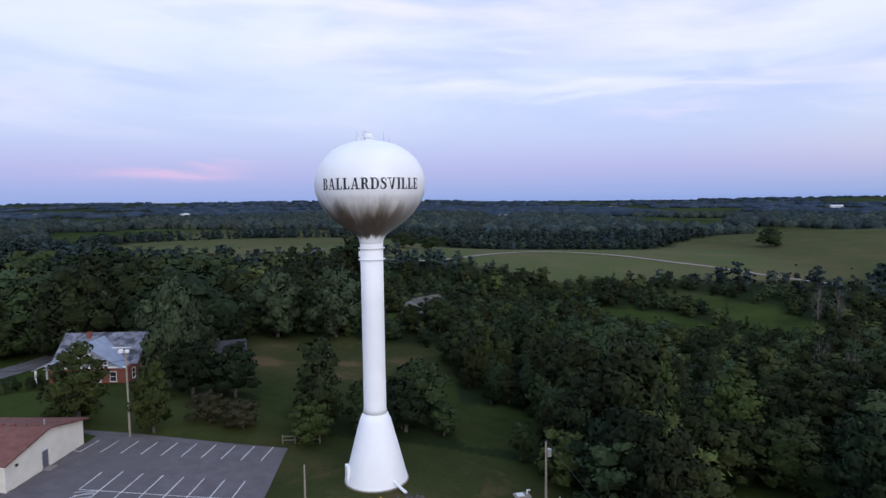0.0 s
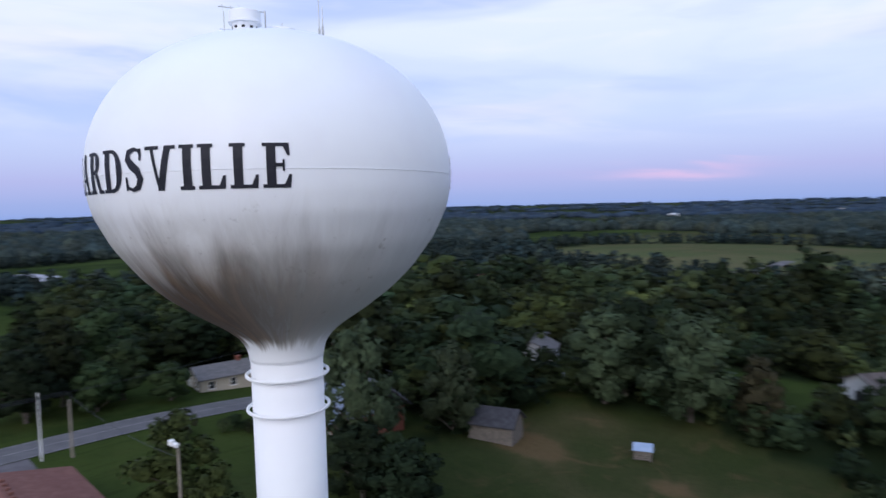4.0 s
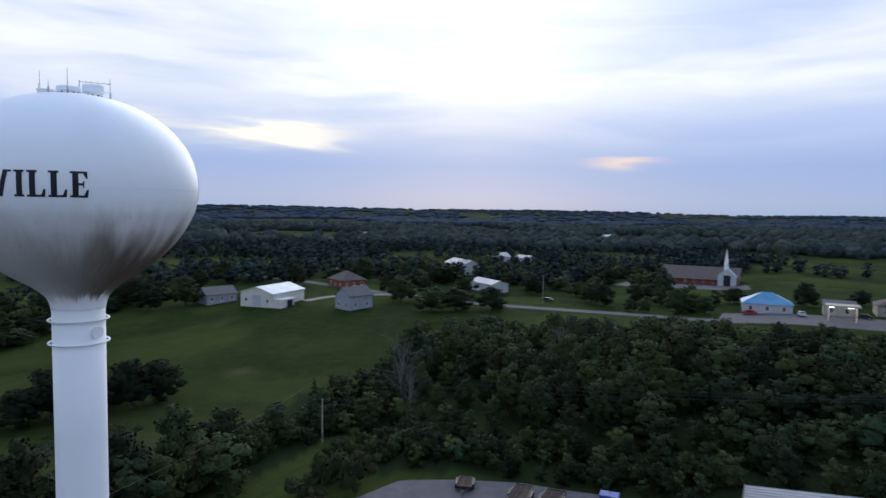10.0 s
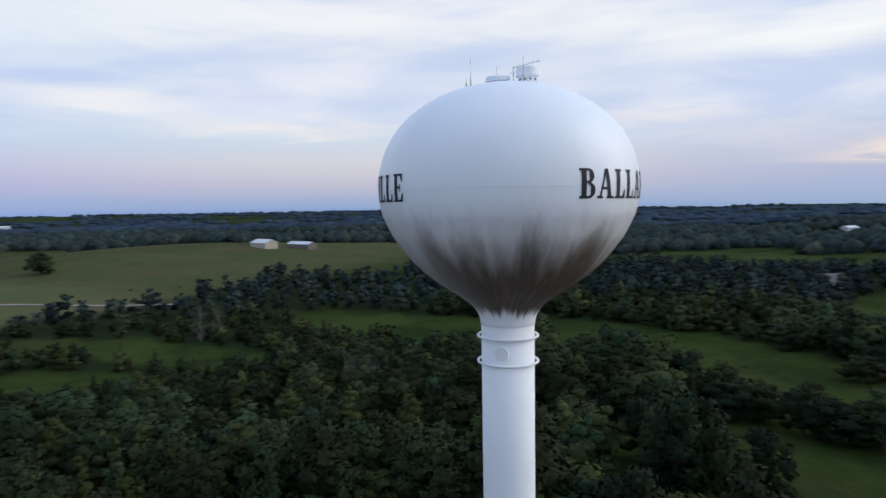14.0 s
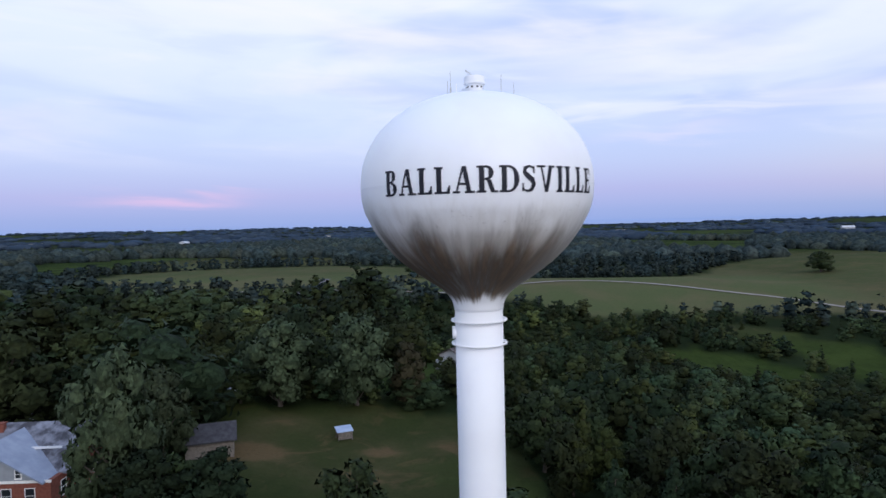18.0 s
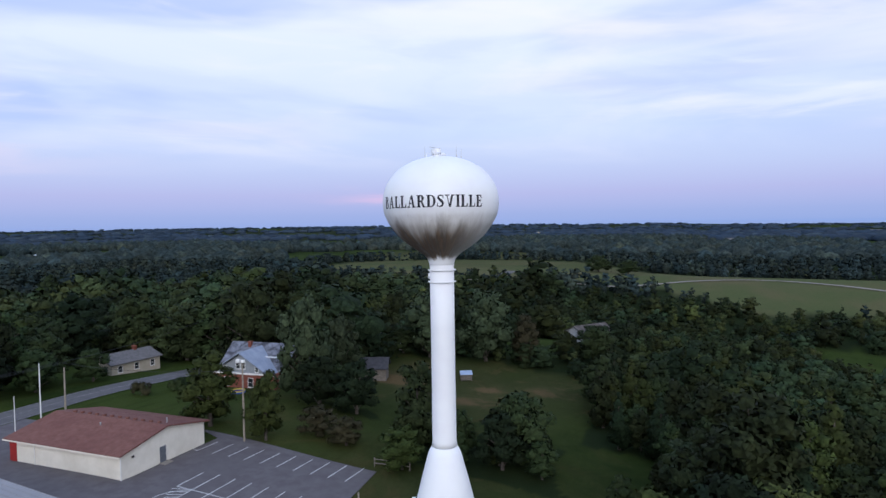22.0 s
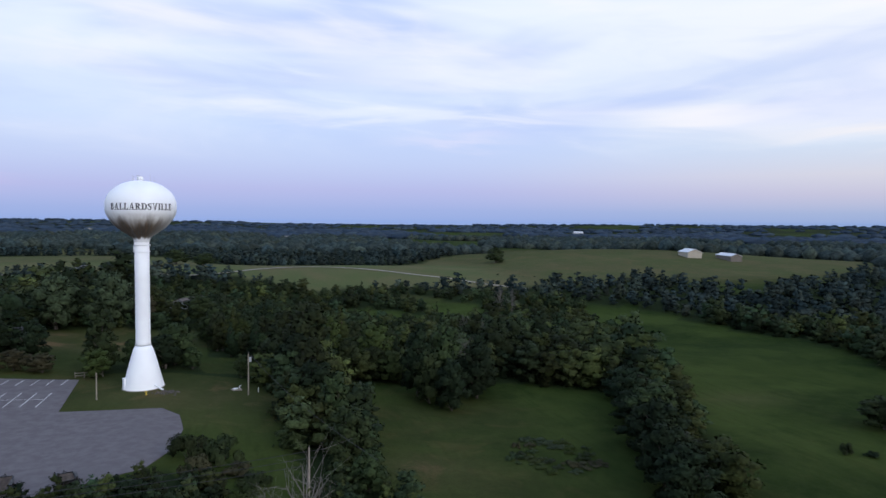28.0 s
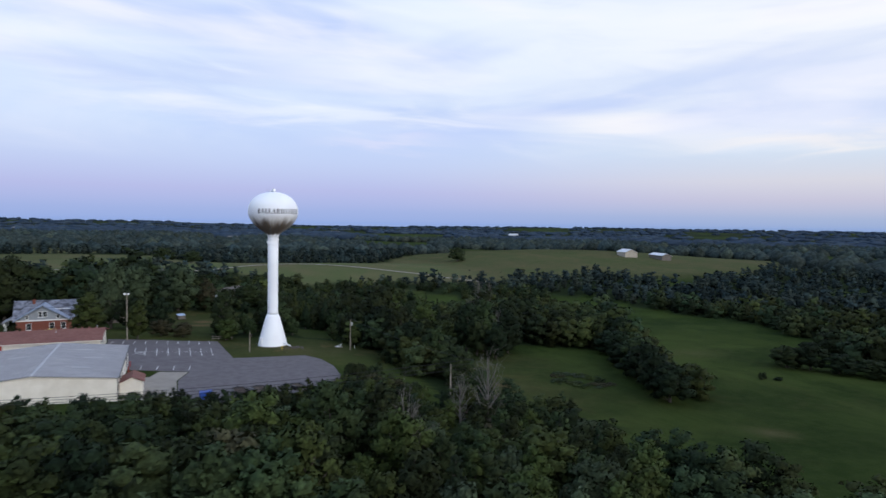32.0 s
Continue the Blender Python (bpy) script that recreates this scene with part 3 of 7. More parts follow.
OPEN_LAND = [
    # site with lot and buildings, yard beside the road
    [(-90, -58), (-90, 60), (-66, 60), (-60, 24), (-40, 15), (-14, 14), (4, 10), (16, 8), (20, 6), (25, -4), (25.5, -28), (25, -46), (26, -57), (17, -57), (14, -49), (9, -43), (6, -46), (-26, -52), (-60, -60)],
    [(-72, -50), (-28, -50), (-41, -54), (-53, -63), (-62, -80), (-70, -104), (-72, -104)],
    # yards of the brick house and the house across the road
    [(-74, 22), (-44, 23), (-43, 34), (-46, 52), (-74, 52)], [(-106, 16), (-82, 16), (-82, 52), (-104, 52)],
    [(-43, 34), (-27, 30), (-20, 34), (-27, 50), (-42, 52)],
    [(-64, 13), (-30, 13), (-29, 28), (-43, 36), (-46, 50), (-64, 50)],
    [(-31, 12), (-12, 12), (-14, 22), (-20, 27), (-30, 27)],
    # yard with the small sheds
    [(-46, 76), (-20, 81), (6, 73), (9, 48), (9, 26), (-6, 22), (-17, 21), (-27, 34), (-42, 50)],
    [(10, 11), (20, 11), (22, 31), (9, 30), (7, 20)], [(58, 172), (74, 176), (94, 152), (94, 134), (76, 124), (60, 136)],
    [(-30, 92), (-16, 86), (-8, 92), (3, 101), (9, 114), (2, 122), (-14, 122), (-30, 112)],
    [(-70, 102), (-56, 104), (-42, 84), (-38, 74), (-46, 72), (-56, 82)], [(-134, 108), (-122, 108), (-108, 88), (-116, 82)], [(-153, 178), (-140, 180), (-128, 152), (-136, 148)],
    # hill field with the farm lane
    [(-240, 395), (-105, 455), (-40, 425), (0, 352), (60, 340), (130, 350), (185, 420), (250, 485), (330, 430), (420, 330), (300, 240), (215, 205), (165, 212), (120, 224), (94, 222), (49, 222), (11, 260), (-47, 276), (-162, 284), (-250, 330)],
    [(262, 214), (325, 324), (459, 398), (568, 320), (466, 220), (275, 150)],
    [(92, 198), (106, 200), (126, 174), (130, 122), (116, 106), (100, 112), (104, 150)],
    # pastures to the east
    [(37, 6), (54, 6), (71, 6), (97, -6), (100, -20), (72, -66), (50, -74), (38, -58), (35, -49), (36, -25)],
    [(144, 80), (180, 160), (200, 140), (208, 45), (184, -6), (150, -48), (168, -80), (182, -112), (200, -150), (150, -205), (80, -200), (66, -170), (52, -130), (34, -78), (50, -72), (80, -60), (106, -18)],
    [(186, -44), (290, -64), (330, -117), (311, -155), (238, -125), (208, -86)],
    # along the cross street
    [(-75, -186), (-74, -152), (-40, -142), (0, -132), (30, -126), (60, -120), (72, -172), (100, -182), (160, -190), (150, -222), (100, -238), (46, -236), (48, -262), (30, -300), (22, -330), (-20, -352), (-60, -330), (-108, -345), (-104, -262), (-90, -205), (-84, -150)],
    [(92, -262), (140, -262), (140, -300), (92, -300)], [(96, -336), (136, -336), (136, -370), (96, -370)], [(-20, -400), (-20, -362), (-105, -336), (-118, -400)],
    # fields beyond the crossing
    [(-108, -118), (-117, -148), (-136, -200), (-192, -198), (-232, -214), (-230, -150), (-150, -120)], [(-226, -210), (-262, -290), (-310, -300), (-330, -215)], [(-143, -372), (-196, -390), (-171, -308), (-124, -298)],
    # west of the road
    [(-79.5, 20), (-79.5, -86), (-96, -90), (-100, -118), (-104, -150), (-178, -150), (-215, -205), (-320, -220), (-300, -60), (-235, 40), (-137, 15), (-95, 20)],
]


FAR_SITES = [(-620, 1340), (-380, 1700), (560, 2250), (1150, 1900), (-1058, 1487), (-500, -700), (150, -760), (420, -620), (700, -400), (820, -150), (-700, -500), (-870, -605), (-600, -300), (560, -520), (-300, -560), (-640, 420), (930, 300), (90, 1150)]


def inside(poly, x, y):
    hit = False
    for (x1, y1), (x2, y2) in zip(poly, poly[1:] + poly[:1]):
        if (y1 > y) != (y2 > y) and x < (x2 - x1) * (y - y1) / (y2 - y1) + x1:
            hit = not hit
    return hit


def wooded(x, y):
    """Whether trees stand here."""
    r = math.hypot(x, y)
    if r > 380 and any(math.hypot(x - a, y - b) < 50 or math.hypot(x - a * 0.93, y - b * 0.93) < 45 for a, b in FAR_SITES):
        return False
    if -360 < y < 330 and abs(x - np.interp(y, (-360, -294, -235, -185, -130, -60, 20, 90, 200, 330), (-130, -110, -92, -80, -76, -75, -75, -76, -78, -82))) < 8:
        return False
    if r < 620:
        if any(inside(p, x, y) for p in OPEN_LAND):
            return False
        if r < 330:
            return True
    return noise.noise((x / 210, y / 210, 5.0)) + 0.4 * noise.noise((x / 70, y / 70, 2.0)) > -0.12


def make_ground():
    rings = [0.0] + [3.0 * 1.0465 ** i * (i + 1) ** 0.25 for i in range(150)]
    rings = [r for r in rings if r < 4700] + [4900.0]
    n = 360
    verts, faces, cover = [(0, 0, height(0, 0))], [], [(0, 0, 0, 0)]
    for r in rings[1:]:
        for i in range(n):
            a = 2 * math.pi * i / n
            x, y = r * math.cos(a), r * math.sin(a)
            verts.append((x, y, height(x, y)))
            dry = 0.85 * bell(x, y, -18, 58, 34, 28) + 0.85 * bell(x, y, 6, -6, 28, 20) + 0.3 * bell(x, y, -32, 17, 30, 10) + 0.55 * bell(x, y, -150, -110, 120, 70) + 0.5 * bell(x, y, -66, -62, 14, 30) + 0.4 * bell(x, y, -95, -50, 14, 60) + 0.12 * bell(x, y, 110, -60, 60, 70) + 0.35 * bell(x, y, 45, -40, 20, 30)
            dry += 0.9 * bell(x, y, -35, 56, 6, 5) + 0.8 * bell(x, y, -15, 48, 5, 3.5) + 0.6 * bell(x, y, -4, 62, 5, 4) + 0.6 * bell(x, y, 40, -42, 6, 4) + 0.9 * bell(x, y, -31, 56, 4, 3) + 0.7 * bell(x, y, -32, 70, 5, 3) + 0.9 * bell(x, y, -14, 59, 3, 2) + 0.5 * bell(x, y, 122, -16, 9, 5) + 1.1 * bell(x, y, 72.5, -82, 3, 3) + 0.35 * bell(x, y, 62, -20, 10, 8)
            dry += (0.95 + 0.2 * bell(x, y, 85, 300, 120, 90) - 0.2 * bell(x, y, 300, 400, 150, 90)) * step((y - 170) / 40) * step((700 - y) / 120) * step((x + 330) / 80) * step((640 - x) / 80)
            hay = (1.0 - 0.5 * step((x - 165) / 30)) * (1.0 - 0.4 * step((y - 330) / 40) - 0.25 * step((230 - y) / 40)) * step((y - 190) / 40) * step((560 - y) / 80) * step((x + 280) / 60) * step((600 - x) / 60)
            crop = 1.0 if inside([(-86, 4), (-88, -34), (-99, -78), (-190, -72), (-250, -45), (-200, 5), (-137, 10)], x, y) else 0.0
            trees = wooded(x, y) if r < 1250 else noise.noise((x / 420, y / 420, 5.0)) > -0.34
            cover.append((1.0 if trees else 0.0, min(2, dry), crop * 0.7, hay))
    for i in range(n):
        faces.append((0, 1 + i, 1 + (i + 1) % n))
    for j in range(len(rings) - 2):
        p, q = 1 + j * n, 1 + (j + 1) * n
        for i in range(n):
            faces.append((p + i, q + i, q + (i + 1) % n, p + (i + 1) % n))
    ob = raw("ground", verts, faces, LAND, smooth=True)
    att = ob.data.attributes.new("cover", "FLOAT_COLOR", "POINT")
    att.data.foreach_set("color", [c for v in cover for c in v])
    return tagged(ob, "rolling grass pasture and woodland floor at dusk", "ground", kind="structure")


make_ground()


def ribbon(name, pts, width, material, lift, label, category, edge=0.0):
    """A strip laid on the land along a line."""
    verts, faces = [], []
    dense = []
    for _ in range(3 if len(pts) > 3 else 0):
        cut = [pts[0]]
        for (x1, y1), (x2, y2) in zip(pts, pts[1:]):
            cut += [(0.75 * x1 + 0.25 * x2, 0.75 * y1 + 0.25 * y2), (0.25 * x1 + 0.75 * x2, 0.25 * y1 + 0.75 * y2)]
        pts = cut + [pts[-1]]
    for (x1, y1), (x2, y2) in zip(pts, pts[1:]):
        k = max(1, int(math.hypot(x2 - x1, y2 - y1) / 4))
        dense += [(x1 + (x2 - x1) * i / k, y1 + (y2 - y1) * i / k) for i in range(k)]
    dense.append(pts[-1])
    m = 4
    for i, (x, y) in enumerate(dense):
        a, b = dense[max(0, i - 1)], dense[min(len(dense) - 1, i + 1)]
        dx, dy = b[0] - a[0], b[1] - a[1]
        s = math.hypot(dx, dy)
        for j in range(m + 1):
            o = edge + (j / m - 0.5) * width
            px, py = x + dy / s * o, y - dx / s * o
            verts.append((px, py, height(px, py) + lift))
    for i in range(len(dense) - 1):
        for j in range(m):
            p = i * (m + 1) + j
            faces.append((p, p + 1, p + m + 2, p + m + 1))
    return tagged(raw(name, verts, faces, material, smooth=True), label, category, kind="structure")


def patch(name, poly, material, lift, label, category, cell=4.0, kind="structure"):
    """A paved area laid on the land, with a thin edge."""
    bm = bmesh.new()
    bm.faces.new([bm.verts.new((x, y, 0)) for x, y in poly])
    xs, ys = [p[0] for p in poly], [p[1] for p in poly]
    for lo, hi, axis in ((min(xs), max(xs), 0), (min(ys), max(ys), 1)):
        for i in range(1, int((hi - lo) / cell) + 1):
            co, no = [0, 0, 0], [0, 0, 0]
            co[axis], no[axis] = lo + i * cell, 1
            bmesh.ops.bisect_plane(bm, geom=[*bm.verts, *bm.edges, *bm.faces], plane_co=co, plane_no=no)
    for v in bm.verts:
        v.co.z = height(v.co.x, v.co.y) + lift
    rim = [e for e in bm.edges if e.is_boundary]
    r = bmesh.ops.extrude_edge_only(bm, edges=rim)
    for v in r["geom"]:
        if isinstance(v, bmesh.types.BMVert):
            v.co.z -= 0.25
    bmesh.ops.recalc_face_normals(bm, faces=bm.faces)
    return tagged(part(name, bm, material), label, category, kind=kind)


# ---- roads and paving ----
ROAD = [(-82, 330), (-78, 200), (-76, 90), (-75, 20), (-75, -60), (-76, -130), (-80, -185), (-92, -235), (-110, -294), (-130, -360)]
ribbon("road", ROAD, 6.6, ROADMAT, 0.10, "two-lane grey asphalt country road", "road")
for off, nm in ((-3.1, "edge_line"), (3.1, "edge_line"), (0.0, "centre_line")):
    ribbon(nm, ROAD, 0.10, ROADLINE, 0.115, "worn painted line on the road", "road marking", off)
ribbon("side_road", [(-77, -184), (-40, -184), (20, -184), (75, -180), (140, -196), (230, -215)], 6.0, ROADMAT, 0.10, "narrow grey side street", "road")
ribbon("farm_lane", [(-200, 246), (-173, 254), (-157, 269), (-130, 280), (-65, 276), (-42, 267), (-15, 263), (4, 267), (14, 275), (28, 284), (54, 292), (77, 285), (100, 274), (120, 261), (140, 251), (154, 231), (172, 205)], 2.6, CONCRETE, 0.25, "pale gravel farm lane across the hill field", "lane")
ribbon("estate_lane", [(-82, -130), (-121, -122), (-153, -125), (-190, -132), (-238, -140), (-300, -150)], 4.5, CONCRETE, 0.10, "pale lane to the brick houses", "lane")
ribbon("barn_drive", [(75, -180), (84, -185), (96, -187), (114, -173), (117, -156)], 4.0, CONCRETE, 0.10, "pale gravel drive to the barn", "lane")
LOT = [(-42, 10), (-12.5, 8.3), (-10.5, -13.5), (5, -15.5), (8, -19), (9.2, -26), (8.5, -35), (6, -42), (0, -45.5), (-7, -48.5), (-17, -49.5), (-22.4, -48.5),
       (-22.0, -33.5), (-19.9, -26.2), (-31.1, -24.6), (-31.1, -20.4), (-71.6, -20.4), (-71.6, 5), (-64, 5), (-56, -7), (-37, -7), (-37, 8)]
patch("parking_lot", LOT, ASPHALT, 0.07, "grey asphalt parking lot with worn white stall lines", "parking lot")
patch("concrete_pad", [(-31.0, -47), (-22.3, -47), (-22.3, -33.6), (-20.2, -26.6), (-25.4, -26.2), (-27, -31), (-31.0, -31)], CONCRETE, 0.06, "pale concrete pad beside the lot", "pavement")
patch("front_apron", [(-71.6, -47), (-58, -50), (-54.6, -47), (-54.6, -20.6), (-71.6, -20.6)], CONCRETE, 0.06, "pale concrete apron in front of the metal building", "pavement")
patch("shop_forecourt", [(-66, -200), (-18, -200), (-18, -179), (-68, -179)], ASPHALT, 0.07, "grey paved forecourt before the shops", "pavement")
patch("pond", [(-400, 58), (-372, 52), (-345, 60), (-340, 72), (-365, 78), (-395, 72)], surface("pond_water", (0.02, 0.03, 0.04), (0.03, 0.04, 0.05), 0.3, 0.08, spec=0.6), 0.15, "still grey pond in the fields", "water")
patch("side_drive", [(-71.6, -47.5), (-71.6, -55), (-58, -55.5), (-56, -50.5)], ASPHALT, 0.065, "dark asphalt drive beside the metal building", "pavement")
patch("church_car_park", [(-22, -288), (30, -285), (34, -268), (-24, -270)], ASPHALT, 0.07, "grey asphalt car park before the church", "parking lot")


def marks():
    """The painted stall lines, each its own strip."""
    lines = [((-36.1 + 2.39 * i, 3.05 + 0.12 * i), (-35.9 + 2.39 * i, 6.7 + 0.2 * i)) for i in range(10)]
    lines += [((-28.5 + 2.32 * i, -10.2), (-28.5 + 2.32 * i, -1.4)) for i in range(7)]
    lines += [((-30.6, -6.1), (-14.8, -5.6)), ((-30.6, -6.1), (-30.6, -1.9)), ((-37.4, 3.4), (-36.1, 3.05))]
    # hatched island at the end of the row
    curve = [(-28.5 - 2.25 * math.sin(math.pi * (0.66 * (1 - k / 6))) ** 0.8, -10.3 + 4.2 * k / 6) for k in range(7)]
    lines += list(zip(curve, curve[1:]))
    lines += [((-30.65 + 0.28 * i, -6.8 - 0.68 * i), (-28.6, -5.95 - 0.72 * i)) for i in range(5)]
    lines += [((-28.9 + 3.0 * i, -24.6), (-28.6 + 3.0 * i, -21.0)) for i in range(4)] + [((-35.5, -14.0), (-33.6, -13.9))]
    for (x1, y1), (x2, y2) in lines:
        ribbon("stall_line", [(x1, y1), (x2, y2)], 0.13, PAINTLINE, 0.085, "worn white painted stall line", "road marking")


marks()

# ---- the water tower ----
SEAM, CAP = 33.1, 4.85


UNDER_Z = np.linspace(0, 6.4, 65)
UNDER_R = np.interp(UNDER_Z, (0, 0.6, 1.2, 2.2, 3.2, 3.9, 4.6, 5.1, 5.5, 5.9, 6.4), (6.0, 5.96, 5.82, 5.33, 4.58, 3.86, 2.92, 2.12, 1.62, 1.36, 1.27))
for _ in range(3):
    UNDER_R[1:-1] = (UNDER_R[:-2] + 2 * UNDER_R[1:-1] + UNDER_R[2:]) / 4


def bowl_radius(z):
    if z >= SEAM:
        return 6.0 * max(0.0, 1 - ((z - SEAM) / CAP) ** 2.15) ** 0.48
    return float(np.interp(SEAM - z, UNDER_Z, UNDER_R))


def glyphs():
    """Roman capitals with thick and thin strokes and slab serifs: lists of quads in a cell one unit high."""
    T, N, S = 0.215, 0.085, 0.08

    def bar(x0, y0, x1, y1):
        return [[(x0, y0), (x1, y0), (x1, y1), (x0, y1)]]

    def slant(x0, x1, w, y0=0.0, y1=1.0):
        return [[(x0, y0), (x0 + w, y0), (x1 + w, y1), (x1, y1)]]

    def arc(cx, cy, rx, ry, a0, a1, thick, thin, n=10):
        out, prev = [], None
        for i in range(n + 1):
            a = radians(a0 + (a1 - a0) * i / n)
            w = thin + (thick - thin) * abs(math.cos(a)) ** 1.3
            p, q = (cx + rx * math.cos(a), cy + ry * math.sin(a)), (cx + (rx - w) * math.cos(a), cy + (ry - (thin + (w - thin) * 0.25)) * math.sin(a))
            if prev:
                out.append([prev[0], p, q, prev[1]])
            prev = (p, q)
        return out

    stem = bar(0.09, 0, 0.09 + T, 1)
    foot, head = bar(0, 0, 0.37, S), bar(0, 1 - S, 0.37, 1)
    g = {}
    g["I"] = (0.37, stem + foot + head)
    g["L"] = (0.66, stem + head + bar(0, 0, 0.64, S) + [[(0.64, 0), (0.66, 0.30), (0.60, 0.30), (0.50, S)]])
    g["E"] = (0.68, stem + bar(0, 0, 0.64, S) + bar(0, 1 - S, 0.62, 1) + bar(0.28, 0.47, 0.50, 0.47 + S) + bar(0.46, 0.37, 0.51, 0.63)
              + [[(0.64, 0), (0.67, 0.30), (0.61, 0.30), (0.50, S)], [(0.62, 1), (0.63, 0.72), (0.58, 0.72), (0.48, 1 - S)]])
    g["B"] = (0.70, stem + bar(0, 0, 0.40, S) + bar(0, 1 - S, 0.38, 1) + bar(0.28, 0.5, 0.40, 0.5 + S) + arc(0.37, 0.755, 0.27, 0.245, -90, 90, T, N) + arc(0.39, 0.27, 0.31, 0.27, -90, 90, T, N))
    g["D"] = (0.82, stem + bar(0, 0, 0.42, S) + bar(0, 1 - S, 0.42, 1) + arc(0.38, 0.5, 0.43, 0.5, -90, 90, T, N, 14))
    g["R"] = (0.80, stem + foot + bar(0, 1 - S, 0.40, 1) + bar(0.28, 0.46, 0.42, 0.46 + S) + arc(0.38, 0.735, 0.29, 0.265, -90, 90, T, N)
              + slant(0.56, 0.38, 0.18, 0.0, 0.48) + bar(0.56, 0, 0.84, S))
    g["A"] = (0.86, slant(0.10, 0.38, N, 0, 1) + slant(0.57, 0.37, 0.18, 0, 1) + bar(0.20, 0.30, 0.62, 0.30 + N) + bar(0, 0, 0.30, S) + bar(0.48, 0, 0.88, S))
    g["V"] = (0.86, slant(0.36, 0.14, N, 0, 1) + slant(0.34, 0.56, 0.18, 0, 1) + bar(0, 1 - S, 0.40, 1) + bar(0.56, 1 - S, 0.86, 1))
    pts = [(0.56, 0.80), (0.50, 0.92), (0.34, 0.965), (0.16, 0.90), (0.13, 0.74), (0.26, 0.60), (0.45, 0.46), (0.52, 0.28), (0.44, 0.10), (0.26, 0.035), (0.10, 0.09), (0.04, 0.24)]
    wid = [0.06, 0.075, 0.09, 0.15, 0.19, 0.21, 0.21, 0.19, 0.15, 0.09, 0.075, 0.06]
    quads, prev = [], None
    for i, (x, y) in enumerate(pts):
        a, b = pts[max(0, i - 1)], pts[min(len(pts) - 1, i + 1)]
        dx, dy = b[0] - a[0], b[1] - a[1]
        s, w = math.hypot(dx, dy), wid[i] / 2
        p, q = (x - dy / s * w, y + dx / s * w), (x + dy / s * w, y - dx / s * w)
        if prev:
            quads.append([prev[0], p, q, prev[1]])
        prev = (p, q)
    g["S"] = (0.60, quads + bar(0.50, 0.70, 0.57, 0.97) + bar(0.02, 0.03, 0.09, 0.33))
    return g


def lettering(tower, centre):
    """The town's name round the bowl, each letter a mesh laid on the curved steel."""
    g = glyphs()
    text, tall = "BALLARDSVILLE", 1.16
    gaps = 0.095
    total = sum(g[c][0] for c in text) + gaps * (len(text) - 1)
    half = radians(53.9)
    per = 2 * half / total
    at = 0.0
    for c in text:
        w, quads = g[c]
        bm = bmesh.new()
        for q in quads:
            k = 3
            (ax, ay), (bx, by), (cx, cy), (dx, dy) = q
            grid = []
            for i in range(k + 1):
                u = i / k
                row = []
                for j in range(k + 1):
                    v = j / k
                    x = (ax * (1 - u) + bx * u) * (1 - v) + (dx * (1 - u) + cx * u) * v
                    y = (ay * (1 - u) + by * u) * (1 - v) + (dy * (1 - u) + cy * u) * v
                    a = centre - half + (at + x) * per
                    z = SEAM + 0.03 + (y - 0.5) * tall
                    r = bowl_radius(z) + 0.022
                    row.append(bm.verts.new((r * math.cos(a), r * math.sin(a), z)))
                grid.append(row)
            for i in range(k):
                for j in range(k):
                    bm.faces.new((grid[i][j], grid[i + 1][j], grid[i + 1][j + 1], grid[i][j + 1]))
        part("letter", bm, LETTER, tower, "black painted capital letter " + c)
        at += w + gaps


